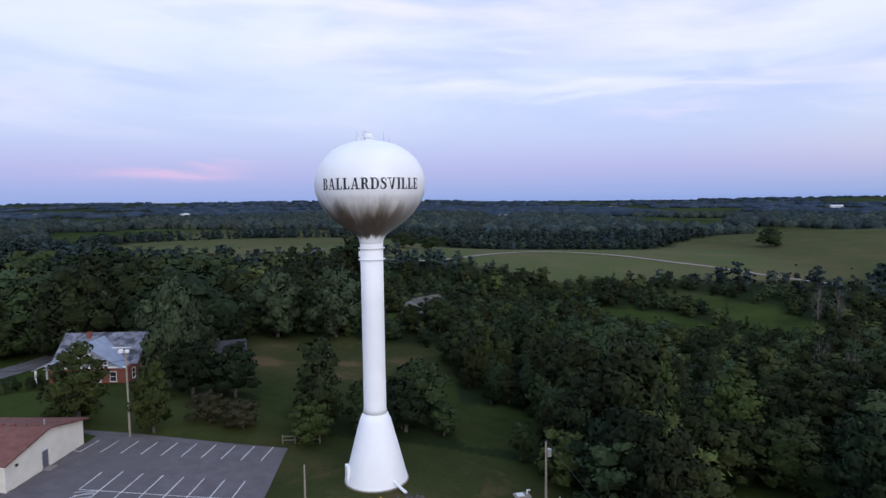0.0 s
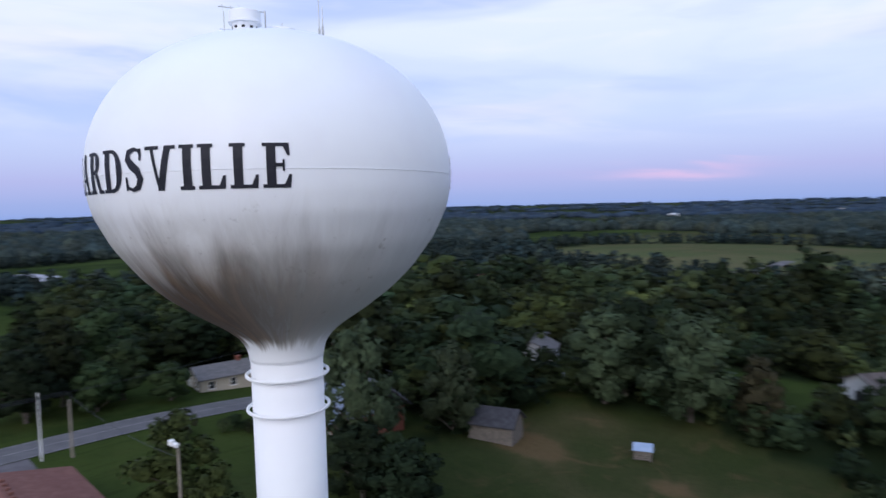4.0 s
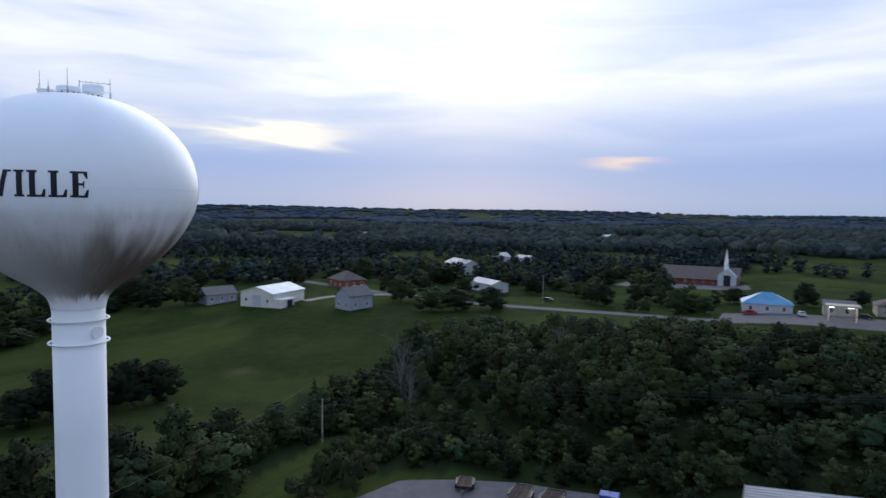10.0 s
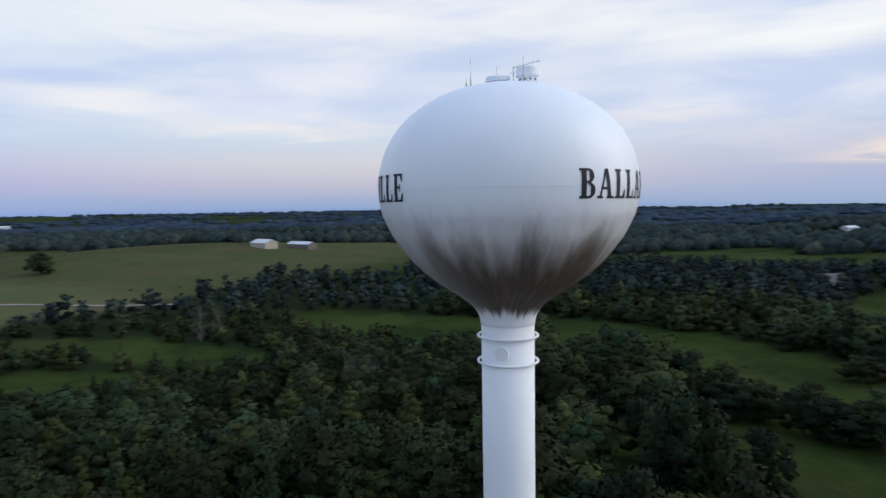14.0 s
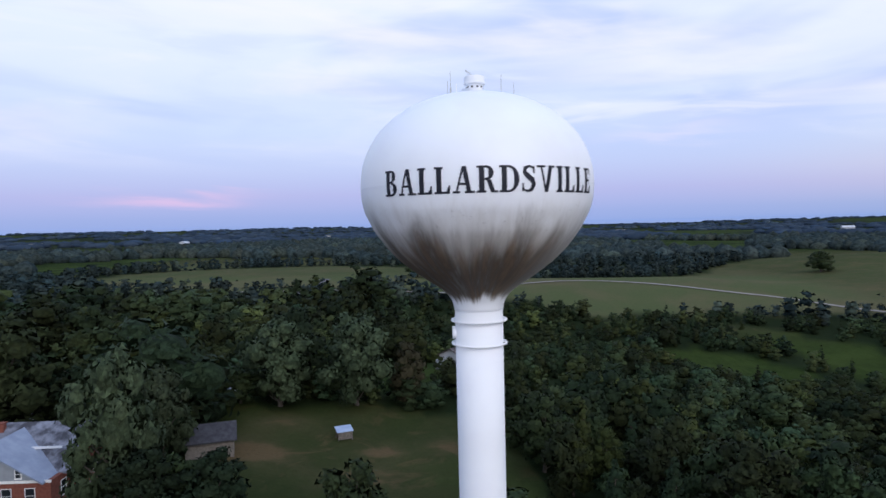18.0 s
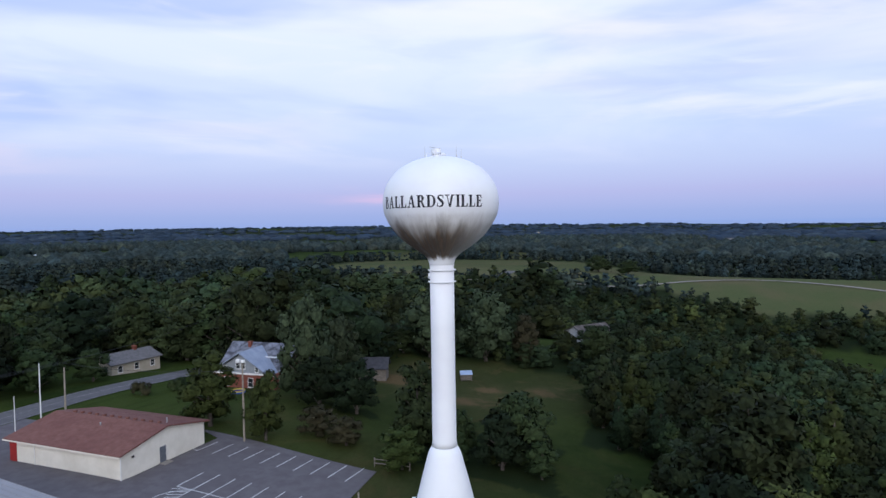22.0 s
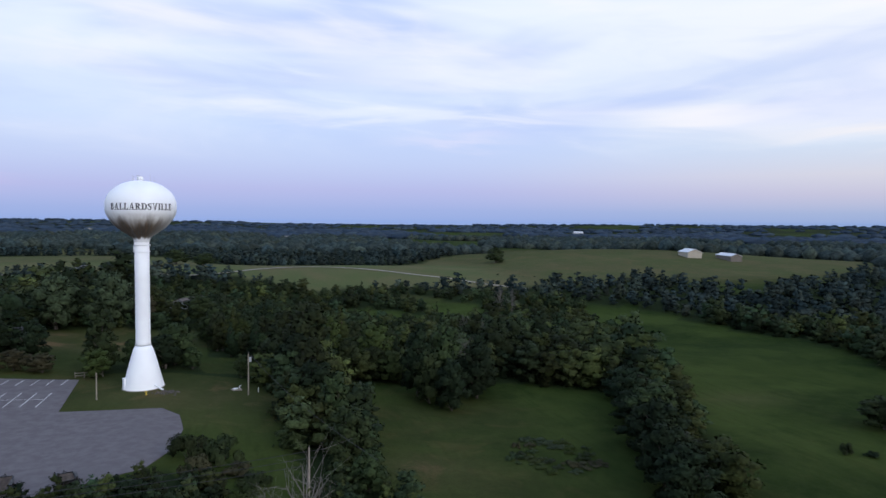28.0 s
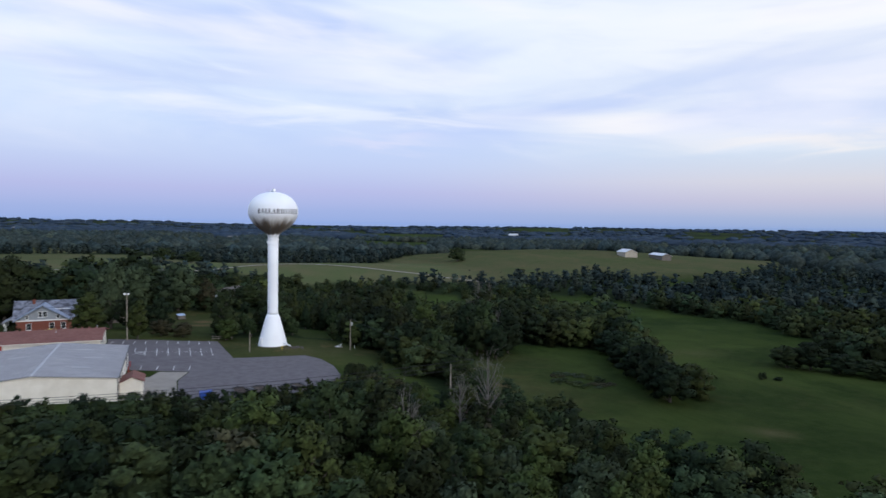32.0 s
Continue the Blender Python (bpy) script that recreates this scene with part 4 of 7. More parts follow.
def water_tower():
    t = thing("water_tower", (0, 0, 0), 0, "white steel water tower with black lettering and a grimy bowl", "water tower")
    prof = [(bowl_radius(z), z) for z in [26.75 + 0.125 * i for i in range(51)]]
    prof += [(bowl_radius(SEAM + CAP * math.sin(radians(a))), SEAM + CAP * math.sin(radians(a))) for a in range(2, 90, 4)] + [(0.02, SEAM + CAP)]
    part("bowl", lathe(prof, 128), TANK, t, "white bowl with brown grime streaking its underside")
    part("stem", lathe([(1.36, 7.7), (1.27, 8.3), (1.25, 14), (1.25, 20), (1.26, 26.75)], 64), TANK, t)
    part("flared_base", lathe([(3.55, -0.1), (3.5, 0.12), (3.42, 0.5), (2.55, 3.9), (1.75, 6.9), (1.36, 7.7)], 64), TANK, t)
    part("footing", lathe([(3.66, -0.4), (3.66, 0.03), (3.6, 0.06)], 48), CONCRETE, t, "round concrete footing")
    for z in (26.19, 24.97):
        ring = part("ring", hoop(1.42, z, 0.06), TANK, t, "white painted pipe ring round the stem")
        for i in range(8):
            a = 2 * math.pi * i / 8
            part("bracket", tubes(((1.22 * math.cos(a), 1.22 * math.sin(a), z), (1.42 * math.cos(a), 1.42 * math.sin(a), z), 0.03), n=6), TANK, ring)
    part("seam", hoop(6.0, SEAM - 0.05, 0.009, 128, 4), TANK, t, "weld seam round the widest part")
    part("neck_seam", hoop(1.275, 26.75, 0.02, 72, 5), TANK, t)
    # hatch with its fender on the stem
    hx = radians(185)
    c, s = math.cos(hx), math.sin(hx)
    bm = bmesh.new()
    bmesh.ops.create_cone(bm, cap_ends=True, segments=20, radius1=0.33, radius2=0.33, depth=0.22, matrix=Matrix.Translation((1.3 * c, 1.3 * s, 25.55)) @ Euler((0, radians(90), hx)).to_matrix().to_4x4())
    part("hatch", bm, TANK, t, "small round hatch on the stem")
    # roof: two vent drums, antennas, a small directional aerial
    top = SEAM + CAP - 0.03
    for x, y, r, h in ((0.0, -1.05, 0.52, 0.74), (-0.1, 0.35, 0.56, 0.42)):
        v = part("vent", lathe([(r * 0.8, -0.2), (r * 0.8, h * 0.46), (r * 1.04, h * 0.46), (r * 1.04, h * 0.56), (r, h * 0.6), (r, h * 0.94), (r * 0.96, h), (0.02, h * 1.03)], 32, True), TANK, t, "white drum vent on the roof")
        v.location = (x, y, top - 0.06)
        for i in range(10):
            a = 2 * math.pi * i / 10
            p = part("vent_hole", boxes(((-0.05, -0.012, -0.04), (0.05, 0.012, 0.04))), BLACK, v)
            p.matrix_local = pose(r * 0.8 * math.cos(a), r * 0.8 * math.sin(a), h * 0.24, 0, 0, math.degrees(a) + 90)
        part("vent_band", hoop(r, h * 0.5, 0.02, 40, 4), TANK, v)
    part("access_hatch", lathe([(0.42, -0.2), (0.42, 0.1), (0.46, 0.1), (0.46, 0.16), (0.02, 0.18)], 24, True), TANK, t).location = (-0.2, 1.5, top - 0.15)
    for x, y, h in ((2.1, 0.6, 0.95), (1.46, 0.9, 1.35), (-0.66, 1.7, 0.6), (-1.4, 1.2, 1.2), (-1.2, -1.2, 1.1)):
        z0 = SEAM + CAP * (1 - (math.hypot(x, y) / 6) ** 2.08) ** 0.465
        a = part("antenna", tubes(((x, y, z0 - 0.1), (x, y, z0 + h), 0.022, 0.013), n=6), STEEL, t, "thin whip antenna")
        part("antenna_base", tubes(((x, y, z0 - 0.1), (x, y, z0 + 0.3), 0.04), n=8), STEEL, a)
    y = part("yagi", tubes(((0.1, -0.35, top + 0.78), (-0.45, -1.75, top + 0.84), 0.018), n=6), STEEL, t, "small directional antenna on a mast")
    part("mast", tubes(((0.1, -0.35, top - 0.1), (0.1, -0.35, top + 0.84), 0.028), n=6), STEEL, y)
    for i in range(5):
        f = 0.2 + 0.18 * i
        cx, cy, cz = 0.1 - 0.55 * f, -0.35 - 1.4 * f, top + 0.78 + 0.06 * f
        part("element", tubes(((cx, cy, cz - 0.1), (cx, cy, cz + 0.1), 0.008), n=5), STEEL, y)
    part("roof_rail", tubes(((-0.9, -0.5, top - 0.1), (-0.9, -0.5, top + 0.35), 0.02), ((-0.9, -0.5, top + 0.35), (-0.9, -1.5, top + 0.25), 0.02), ((-0.9, -1.5, top + 0.25), (-0.9, -1.5, top - 0.3), 0.02), n=6), TANK, t)
    # door and pipe at the foot
    a = radians(205)
    d = part("door", boxes(((-0.5, -0.25, 0.05), (0.5, 0.12, 2.1)), bevel=0.03), TANK, t, "white steel door in the flared base")
    d.matrix_local = pose(3.25 * math.cos(a), 3.25 * math.sin(a), 0, 0, 0, math.degrees(a) + 90)
    part("door_handle", boxes(((0.3, -0.3, 1.0), (0.38, -0.25, 1.15))), STEEL, d)
    part("overflow_pipe", tubes(((2.2, -2.4, 0.75), (3.3, -3.6, 0.35), 0.16), ((3.3, -3.6, 0.35), (3.75, -3.9, 0.12), 0.16), n=14), TANK, t, "white overflow pipe leaving the base")
    lettering(t, radians(-81))
    lettering(t, radians(99))
    return t


water_tower()


# ---- buildings of the site ----
def window(parent, x, y, z, w, h, turn, material=WHITE, bars=1):
    """A window set on a wall: frame, pane and sill. turn: the way that the wall faces, in degrees from +x."""
    f = part("window", boxes(((-0.04, -w / 2 - 0.08, -h / 2 - 0.08), (0.05, -w / 2, h / 2 + 0.08)), ((-0.04, w / 2, -h / 2 - 0.08), (0.05, w / 2 + 0.08, h / 2 + 0.08)),
                            ((-0.04, -w / 2, h / 2), (0.05, w / 2, h / 2 + 0.08)), ((-0.04, -w / 2, -h / 2 - 0.08), (0.05, w / 2, -h / 2)),
                            *[((-0.03, -w / 2, -h / 2 + h * (i + 1) / (bars + 1) - 0.025), (0.045, w / 2, -h / 2 + h * (i + 1) / (bars + 1) + 0.025)) for i in range(bars)]), material, parent)
    f.matrix_local = pose(x, y, z, 0, 0, turn)
    part("pane", boxes(((-0.05, -w / 2, -h / 2), (0.015, w / 2, h / 2))), GLASS, f)
    part("sill", boxes(((-0.03, -w / 2 - 0.12, -h / 2 - 0.14), (0.12, w / 2 + 0.12, -h / 2 - 0.08))), material, f)
    return f


def door(parent, x, y, z, w, h, turn, material, handle=True):
    f = part("door", boxes(((-0.05, -w / 2, 0), (0.05, w / 2, h)), ((0.05, -w / 2, 0), (0.07, -w / 2 + 0.1, h)), ((0.05, w / 2 - 0.1, 0), (0.07, w / 2, h)), ((0.05, -w / 2 + 0.1, h - 0.1), (0.07, w / 2 - 0.1, h))), material, parent)
    f.matrix_local = pose(x, y, z, 0, 0, turn)
    if handle:
        part("handle", boxes(((0.06, w / 2 - 0.2, h * 0.48), (0.12, w / 2 - 0.12, h * 0.52))), STEEL, f)
    return f


def red_roof_building():
    x0, x1, y0, y1, z = -56.0, -37.2, -7.8, 5.6, 1.8
    b = thing("firehouse_annex", (0, 0, 0), 0, "long cream block building with a red shingle roof beside the lot", "building")
    part("wall", gable_walls(x0, x1, y0, y1, z - 1.0, z + 3.0, z + 4.35, "x"), CREAM, b)
    r = part("roof", gable(bmesh.new(), x0 - 0.5, x1 + 0.5, y0 - 0.6, y1 + 0.6, z + 2.93, z + 4.42, "x"), REDROOF, b, "red shingle roof")
    for i in range(12):
        v = part("ridge_vent", boxes(((-0.2, -0.2, 0), (0.2, 0.2, 0.28)), bevel=0.04), REDROOF, r)
        v.location = (x0 + 2.5 + i * 1.35, (y0 + y1) / 2 + 0.5, z + 4.5)
    part("flue", tubes(((-46, -3, z + 3.7), (-46, -3, z + 4.6), 0.09)), STEEL, r)
    part("flue", tubes(((-38.5, 0.5, z + 4.0), (-38.5, 0.5, z + 4.9), 0.08)), STEEL, r)
    door(b, x1, -1.6, z, 0.95, 2.05, 0, surface("grey_door", (0.10, 0.11, 0.13), (0.14, 0.15, 0.17), 2, 0.5))
    part("step", boxes(((x1, -2.3, z - 0.2), (x1 + 1.0, -0.9, z + 0.08))), CONCRETE, b)
    part("red_panel", boxes(((x0 - 0.04, y0 - 0.04, z - 0.3), (x0 + 1.2, y0 + 0.3, z + 2.9))), REDPAINT, b, "red painted wall end")
    part("fascia", boxes(((x0 - 0.5, y0 - 0.66, z + 2.85), (x1 + 0.5, y0 - 0.6, z + 3.0))), CREAM, b)
    part("downpipe", tubes(((x1 + 0.06, y0 - 0.1, z), (x1 + 0.06, y0 - 0.1, z + 2.9), 0.05)), WHITE, b)
    part("downpipe", tubes(((-51.5, y0 - 0.08, z), (-51.5, y0 - 0.08, z + 2.9), 0.05)), WHITE, b)
    part("wall_lamp", boxes(((x1, -6.3, z + 2.2), (x1 + 0.2, -6.0, z + 2.45)), bevel=0.03), BLACK, b)


def grey_building():
    x0, x1, y0, y1, z = -54.5, -31.2, -47.5, -19.8, 1.4
    b = thing("metal_building", (0, 0, 0), 0, "cream steel firehouse with a low grey metal roof beside the lot", "building")
    part("wall", gable_walls(x0, x1, y0, y1, z - 1.2, z + 3.9, z + 5.0, "y"), CREAM, b)
    r = part("roof", gable(bmesh.new(), x0 - 0.3, x1 + 0.3, y0 - 0.3, y1 + 0.3, z + 3.85, z + 5.02, "y", 0.12), TINROOF, b, "ribbed grey metal roof")
    xm = (x0 + x1) / 2
    part("ridge_cap", boxes(((xm - 0.16, y0 - 0.3, z + 5.10), (xm + 0.16, y1 + 0.3, z + 5.18))), surface("ridge_metal", (0.36, 0.36, 0.38), (0.42, 0.42, 0.44), 0.5, 0.5), r, "pale ridge cap")
    for i in range(44):
        for sx in (-1, 1):
            y = y0 - 0.2 + i * (y1 - y0 + 0.4) / 43
            rib = part("roof_rib", tubes(((xm + sx * 0.3, y, z + 5.12), (xm + sx * (x1 - xm + 0.28), y, z + 3.99), 0.045), n=4), TINROOF, r)
    for i, (fx, fy) in enumerate(((-37, -41), (-36, -33), (-49, -42), (-48, -30), (-38, -26), (-50, -36))):
        zz = z + 5.14 - abs(fx - xm) * 1.17 / (x1 - xm)
        p = part("skylight", boxes(((-1.4, -0.45, -0.02), (1.4, 0.45, 0.05))), surface("skylight_panel", (0.275, 0.275, 0.295), (0.32, 0.32, 0.34), 0.5, 0.5), r, "slightly paler skylight panel")
        p.matrix_local = pose(fx, fy, zz + 0.03, 0, 5.7 if fx > xm else -5.7, 0)
    part("gutter", boxes(((x1 + 0.3, y0 - 0.3, z + 3.9), (x1 + 0.42, y1 + 0.3, z + 4.06))), BLACK, b)
    part("gutter", boxes(((x0 - 0.42, y0 - 0.3, z + 3.9), (x0 - 0.3, y1 + 0.3, z + 4.06))), BLACK, b)
    # roll-up door with panes near the corner, walk door, louvre
    g = part("roller_door", boxes(((x1 - 0.1, -26.2, z - 0.1), (x1 + 0.05, -22.0, z + 3.5))), WHITE, b, "white roll-up garage door with rows of dark panes")
    for i in range(5):
        for j in range(5):
            part("pane", boxes(((x1 + 0.03, -26.0 + j * 0.81, z + 0.55 + i * 0.58), (x1 + 0.07, -25.33 + j * 0.81, z + 1.02 + i * 0.58))), GLASS, g)
    door(b, x1, -30.0, z - 0.1, 1.0, 2.1, 0, WHITE)
    part("door_glass", boxes(((x1 + 0.05, -30.25, z + 1.1), (x1 + 0.09, -29.75, z + 1.8))), GLASS, b)
    for yy in (-35.0, -44.5):
        part("louvre", boxes(((x1, yy - 0.45, z + 1.2), (x1 + 0.08, yy + 0.45, z + 1.9))), TANWALL, b)
    door(b, -51.5, y1, z + 0.6, 1.0, 2.1, 90, REDPAINT)
    part("post", tubes(((x1 + 0.5, -21.6, z - 0.3), (x1 + 0.5, -21.6, z + 1.1), 0.09)), REDPAINT, b, "red steel guard post")
    part("post", tubes(((x1 + 0.5, -26.8, z - 0.3), (x1 + 0.5, -26.8, z + 1.1), 0.09)), REDPAINT, b, "red steel guard post")
    for yy in (-46.8, -41.2, -33.2, -21.0):
        part("downpipe", boxes(((x1 + 0.02, yy - 0.06, z - 0.2), (x1 + 0.12, yy + 0.06, z + 3.95))), BLACK if yy < -40 else WHITE, b)
    for yy in (-43.0, -38.0, -27.5):
        part("wall_lamp", boxes(((x1, yy - 0.15, z + 3.2), (x1 + 0.25, yy + 0.15, z + 3.45)), bevel=0.03), BLACK, b)
    s = thing("lean_shed", (0, 0, 0), 0, "small cream shed with a red shingle roof against the metal building", "shed")
    part("wall", gable_walls(-31.1, -27.6, -43.6, -39.0, z - 1.2, z + 2.1, z + 2.9, "y"), CREAM, s)
    part("roof", gable(bmesh.new(), -31.1, -27.3, -43.9, -38.7, z + 2.05, z + 2.95, "y", 0.12), REDROOF, s)
    door(s, -29.3, -39.0, z - 0.3, 1.5, 2.0, 90, WHITE)


red_roof_building()
grey_building()


# ---- poles, wires, small things of the site ----
def pole(x, y, tall, r=0.14, label="weathered wooden utility pole", arm=0.0, can=False, lamp=False, turn=0.0, material=None, lean=0.0):
    z = height(x, y)
    p = thing("utility_pole", (x, y, z), turn, label, "pole", "poles along the lot and road")
    part("shaft", tubes(((0, 0, -0.5), (lean, 0, tall), r, r * 0.7), n=10), material or POLEWOOD, p)
    if arm:
        part("crossarm", boxes(((-arm, -0.06, tall - 0.5), (arm, 0.06, tall - 0.36))), POLEWOOD, p)
        for i in (-0.9, -0.45, 0.45, 0.9):
            part("insulator", tubes(((i * arm, 0, tall - 0.36), (i * arm, 0, tall - 0.2), 0.04), n=6), STEEL, p)
    if can:
        part("transformer", tubes(((0.35, 0, tall - 1.6), (0.35, 0, tall - 0.8), 0.22), n=12), STEEL, p, "grey transformer can")
    if lamp:
        part("lamp_arm", tubes(((0, 0, tall - 0.3), (-0.5, -0.3, tall - 0.1), 0.04)), STEEL, p)
        part("lamp_head", boxes(((-0.75, -0.55, tall - 0.25), (-0.15, -0.1, tall + 0.25)), bevel=0.08), WHITE, p, "white floodlight head")
        part("lamp_head", boxes(((0.1, -0.5, tall - 0.2), (0.6, -0.1, tall + 0.2)), bevel=0.08), WHITE, p, "white floodlight head")
    return p


def wire(a, b, sag=0.8, label="thin overhead power line"):
    bm = bmesh.new()
    pts = [Vector(a).lerp(Vector(b), i / 12) - Vector((0, 0, 4 * sag * (i / 12) * (1 - i / 12))) for i in range(13)]
    across = (Vector(b) - Vector(a)).cross(Vector((0, 0, 1))).normalized() * 0.028
    rows = [[bm.verts.new(p + across), bm.verts.new(p + Vector((0, 0, 0.028))), bm.verts.new(p - across), bm.verts.new(p - Vector((0, 0, 0.028)))] for p in pts]
    for r, s in zip(rows, rows[1:]):
        for i in range(4):
            bm.faces.new((r[i], r[(i + 1) % 4], s[(i + 1) % 4], s[i]))
    return tagged(part("power_line", bm, BLACK), label, "cable", "power lines")


pole(-33.0, 8.6, 11.2, 0.15, "tall wooden light pole with white floodlights beside the lot", lamp=True)
p = pole(18.5, -4.9, 7.8, 0.14, "wooden pole with a grey transformer near the tower", can=True)
pole(-6.3, -7.3, 4.7, 0.12, "short weathered wooden post by the lot")
pole(-68, 9.0, 7.4, 0.16, "wooden utility pole beside the road")
pole(-69.5, 6.0, 8.6, 0.10, "tall white flagpole beside the road", material=WHITE)
pole(-63.0, -2.4, 6.2, 0.06, "thin white flagpole before the firehouse", material=WHITE)
for x, y, h in ((-70.6, -79.4, 9.5), (-70.6, -65.5, 9.8), (-82.0, -77.3, 8.5), (-82.2, -38.0, 8.5), (-73, -112, 9), (25.4, -52, 6.5), (-84, 70, 9)):
    pole(x, y, h, 0.14, arm=1.1 if x < -60 else 0)
pole(41, -196, 10, 0.14)
wire((-70.2, -78.4, 12.0), (-70.5, -64.0, 12.2))
for k in (-0.8, 0.0, 0.8):
    wire((-70.2 + k, -78.4, 12.2), (25.4 + k, -60, 6.0 + k), 1.5)
    wire((-70.5 + k, -64.0, 12.4), (-68 + k, 9.0, 10.2), 1.0)
wire((18.5, -4.9, 6.4), (32, -60, 5.0), 1.2)
wire((-68, 9.0, 10.2), (-84, 70, 11), 1.0)
wire((-33, 8.6, 11.5), (-68, 9.0, 10.0), 0.8)


def transformer_bank():
    x, y = -82.0, -72.0
    z = height(x, y)
    b = thing("transformer_bank", (x, y, z), 0, "platform of grey transformers between two wooden poles", "transformer")
    for dx in (-1.4, 1.4):
        part("shaft", tubes(((dx, 0, -0.5), (dx, 0, 10.5), 0.15, 0.11)), POLEWOOD, b)
    part("platform", boxes(((-1.7, -0.5, 5.0), (1.7, 0.5, 5.2))), POLEWOOD, b)
    for i in range(3):
        part("transformer", tubes(((-0.9 + 0.9 * i, 0, 5.2), (-0.9 + 0.9 * i, 0, 6.6), 0.36), n=14), STEEL, b)
    part("crossarm", boxes(((-2.0, -0.07, 9.6), (2.0, 0.07, 9.75))), POLEWOOD, b)


transformer_bank()


def dumpster():
    x, y = -17.8, -47.0
    d = thing("dumpster", (x, y, height(x, y) + 0.07), 6, "blue steel dumpster on the edge of the lot", "dumpster")
    part("body", boxes(((-1.0, -0.7, 0.12), (1.0, 0.7, 1.25)), bevel=0.03), BLUEPAINT, d)
    part("lid", boxes(((-1.03, -0.72, 1.25), (-0.02, 0.72, 1.34)), bevel=0.02), BLUEPAINT, d)
    part("lid", boxes(((0.02, -0.72, 1.25), (1.03, 0.72, 1.34)), bevel=0.02), BLUEPAINT, d)
    for sx in (-0.75, 0, 0.75):
        part("rib", boxes(((sx - 0.05, 0.7, 0.2), (sx + 0.05, 0.76, 1.2))), BLUEPAINT, d)
    part("notice", boxes(((-0.3, 0.705, 0.55), (0.3, 0.72, 0.95))), WHITE, d)


dumpster()


TRAILERWOOD = surface("dark_plank", (0.055, 0.043, 0.036), (0.10, 0.08, 0.066), 2.0, 0.95, vary=0.2, spec=0.05)


def trailer(x, y, turn, w, l, label):
    t = thing("trailer", (x, y, height(x, y) + 0.07), turn, label, "trailer", "trailers on the lot")
    for i in range(8):
        part("plank", boxes(((-w / 2 + i * w / 8, -l / 2, 0.55), (-w / 2 + (i + 0.92) * w / 8, l / 2, 0.62))), TRAILERWOOD, t)
    part("frame", boxes(((-w / 2 - 0.08, -l / 2, 0.45), (-w / 2, l / 2, 0.7)), ((w / 2, -l / 2, 0.45), (w / 2 + 0.08, l / 2, 0.7)), ((-w / 2, -l / 2 - 0.08, 0.45), (w / 2, -l / 2, 0.7)), ((-w / 2, l / 2, 0.45), (w / 2, l / 2 + 0.08, 0.7))), BLACK, t)
    part("tongue", tubes(((-w / 3, l / 2, 0.5), (0, l / 2 + 1.3, 0.5), 0.05), ((w / 3, l / 2, 0.5), (0, l / 2 + 1.3, 0.5), 0.05), ((0, l / 2 + 1.2, 0), (0, l / 2 + 1.2, 0.7), 0.04)), BLACK, t)
    for sx in (-1, 1):
        for yy in (-0.45, 0.45):
            a = part("wheel", tubes(((sx * (w / 2 + 0.12), yy, 0.34), (sx * (w / 2 + 0.34), yy, 0.34), 0.34), n=18), BLACK, t)
            part("rim", tubes(((sx * (w / 2 + 0.3), yy, 0.34), (sx * (w / 2 + 0.36), yy, 0.34), 0.19), n=14), BLACK, a)
        part("fender", boxes(((sx * (w / 2 + 0.22) - 0.16, -0.9, 0.72), (sx * (w / 2 + 0.22) + 0.16, 0.9, 0.76)), bevel=0.02), BLACK, t)


trailer(-8.5, -44.6, 8, 2.0, 4.6, "flatbed utility trailer with a weathered plank deck")
trailer(-12.0, -44.8, 4, 2.0, 4.8, "flatbed utility trailer with a weathered plank deck")
trailer(-1.8, -44.2, 20, 1.5, 2.6, "small flatbed trailer at the edge of the lot")


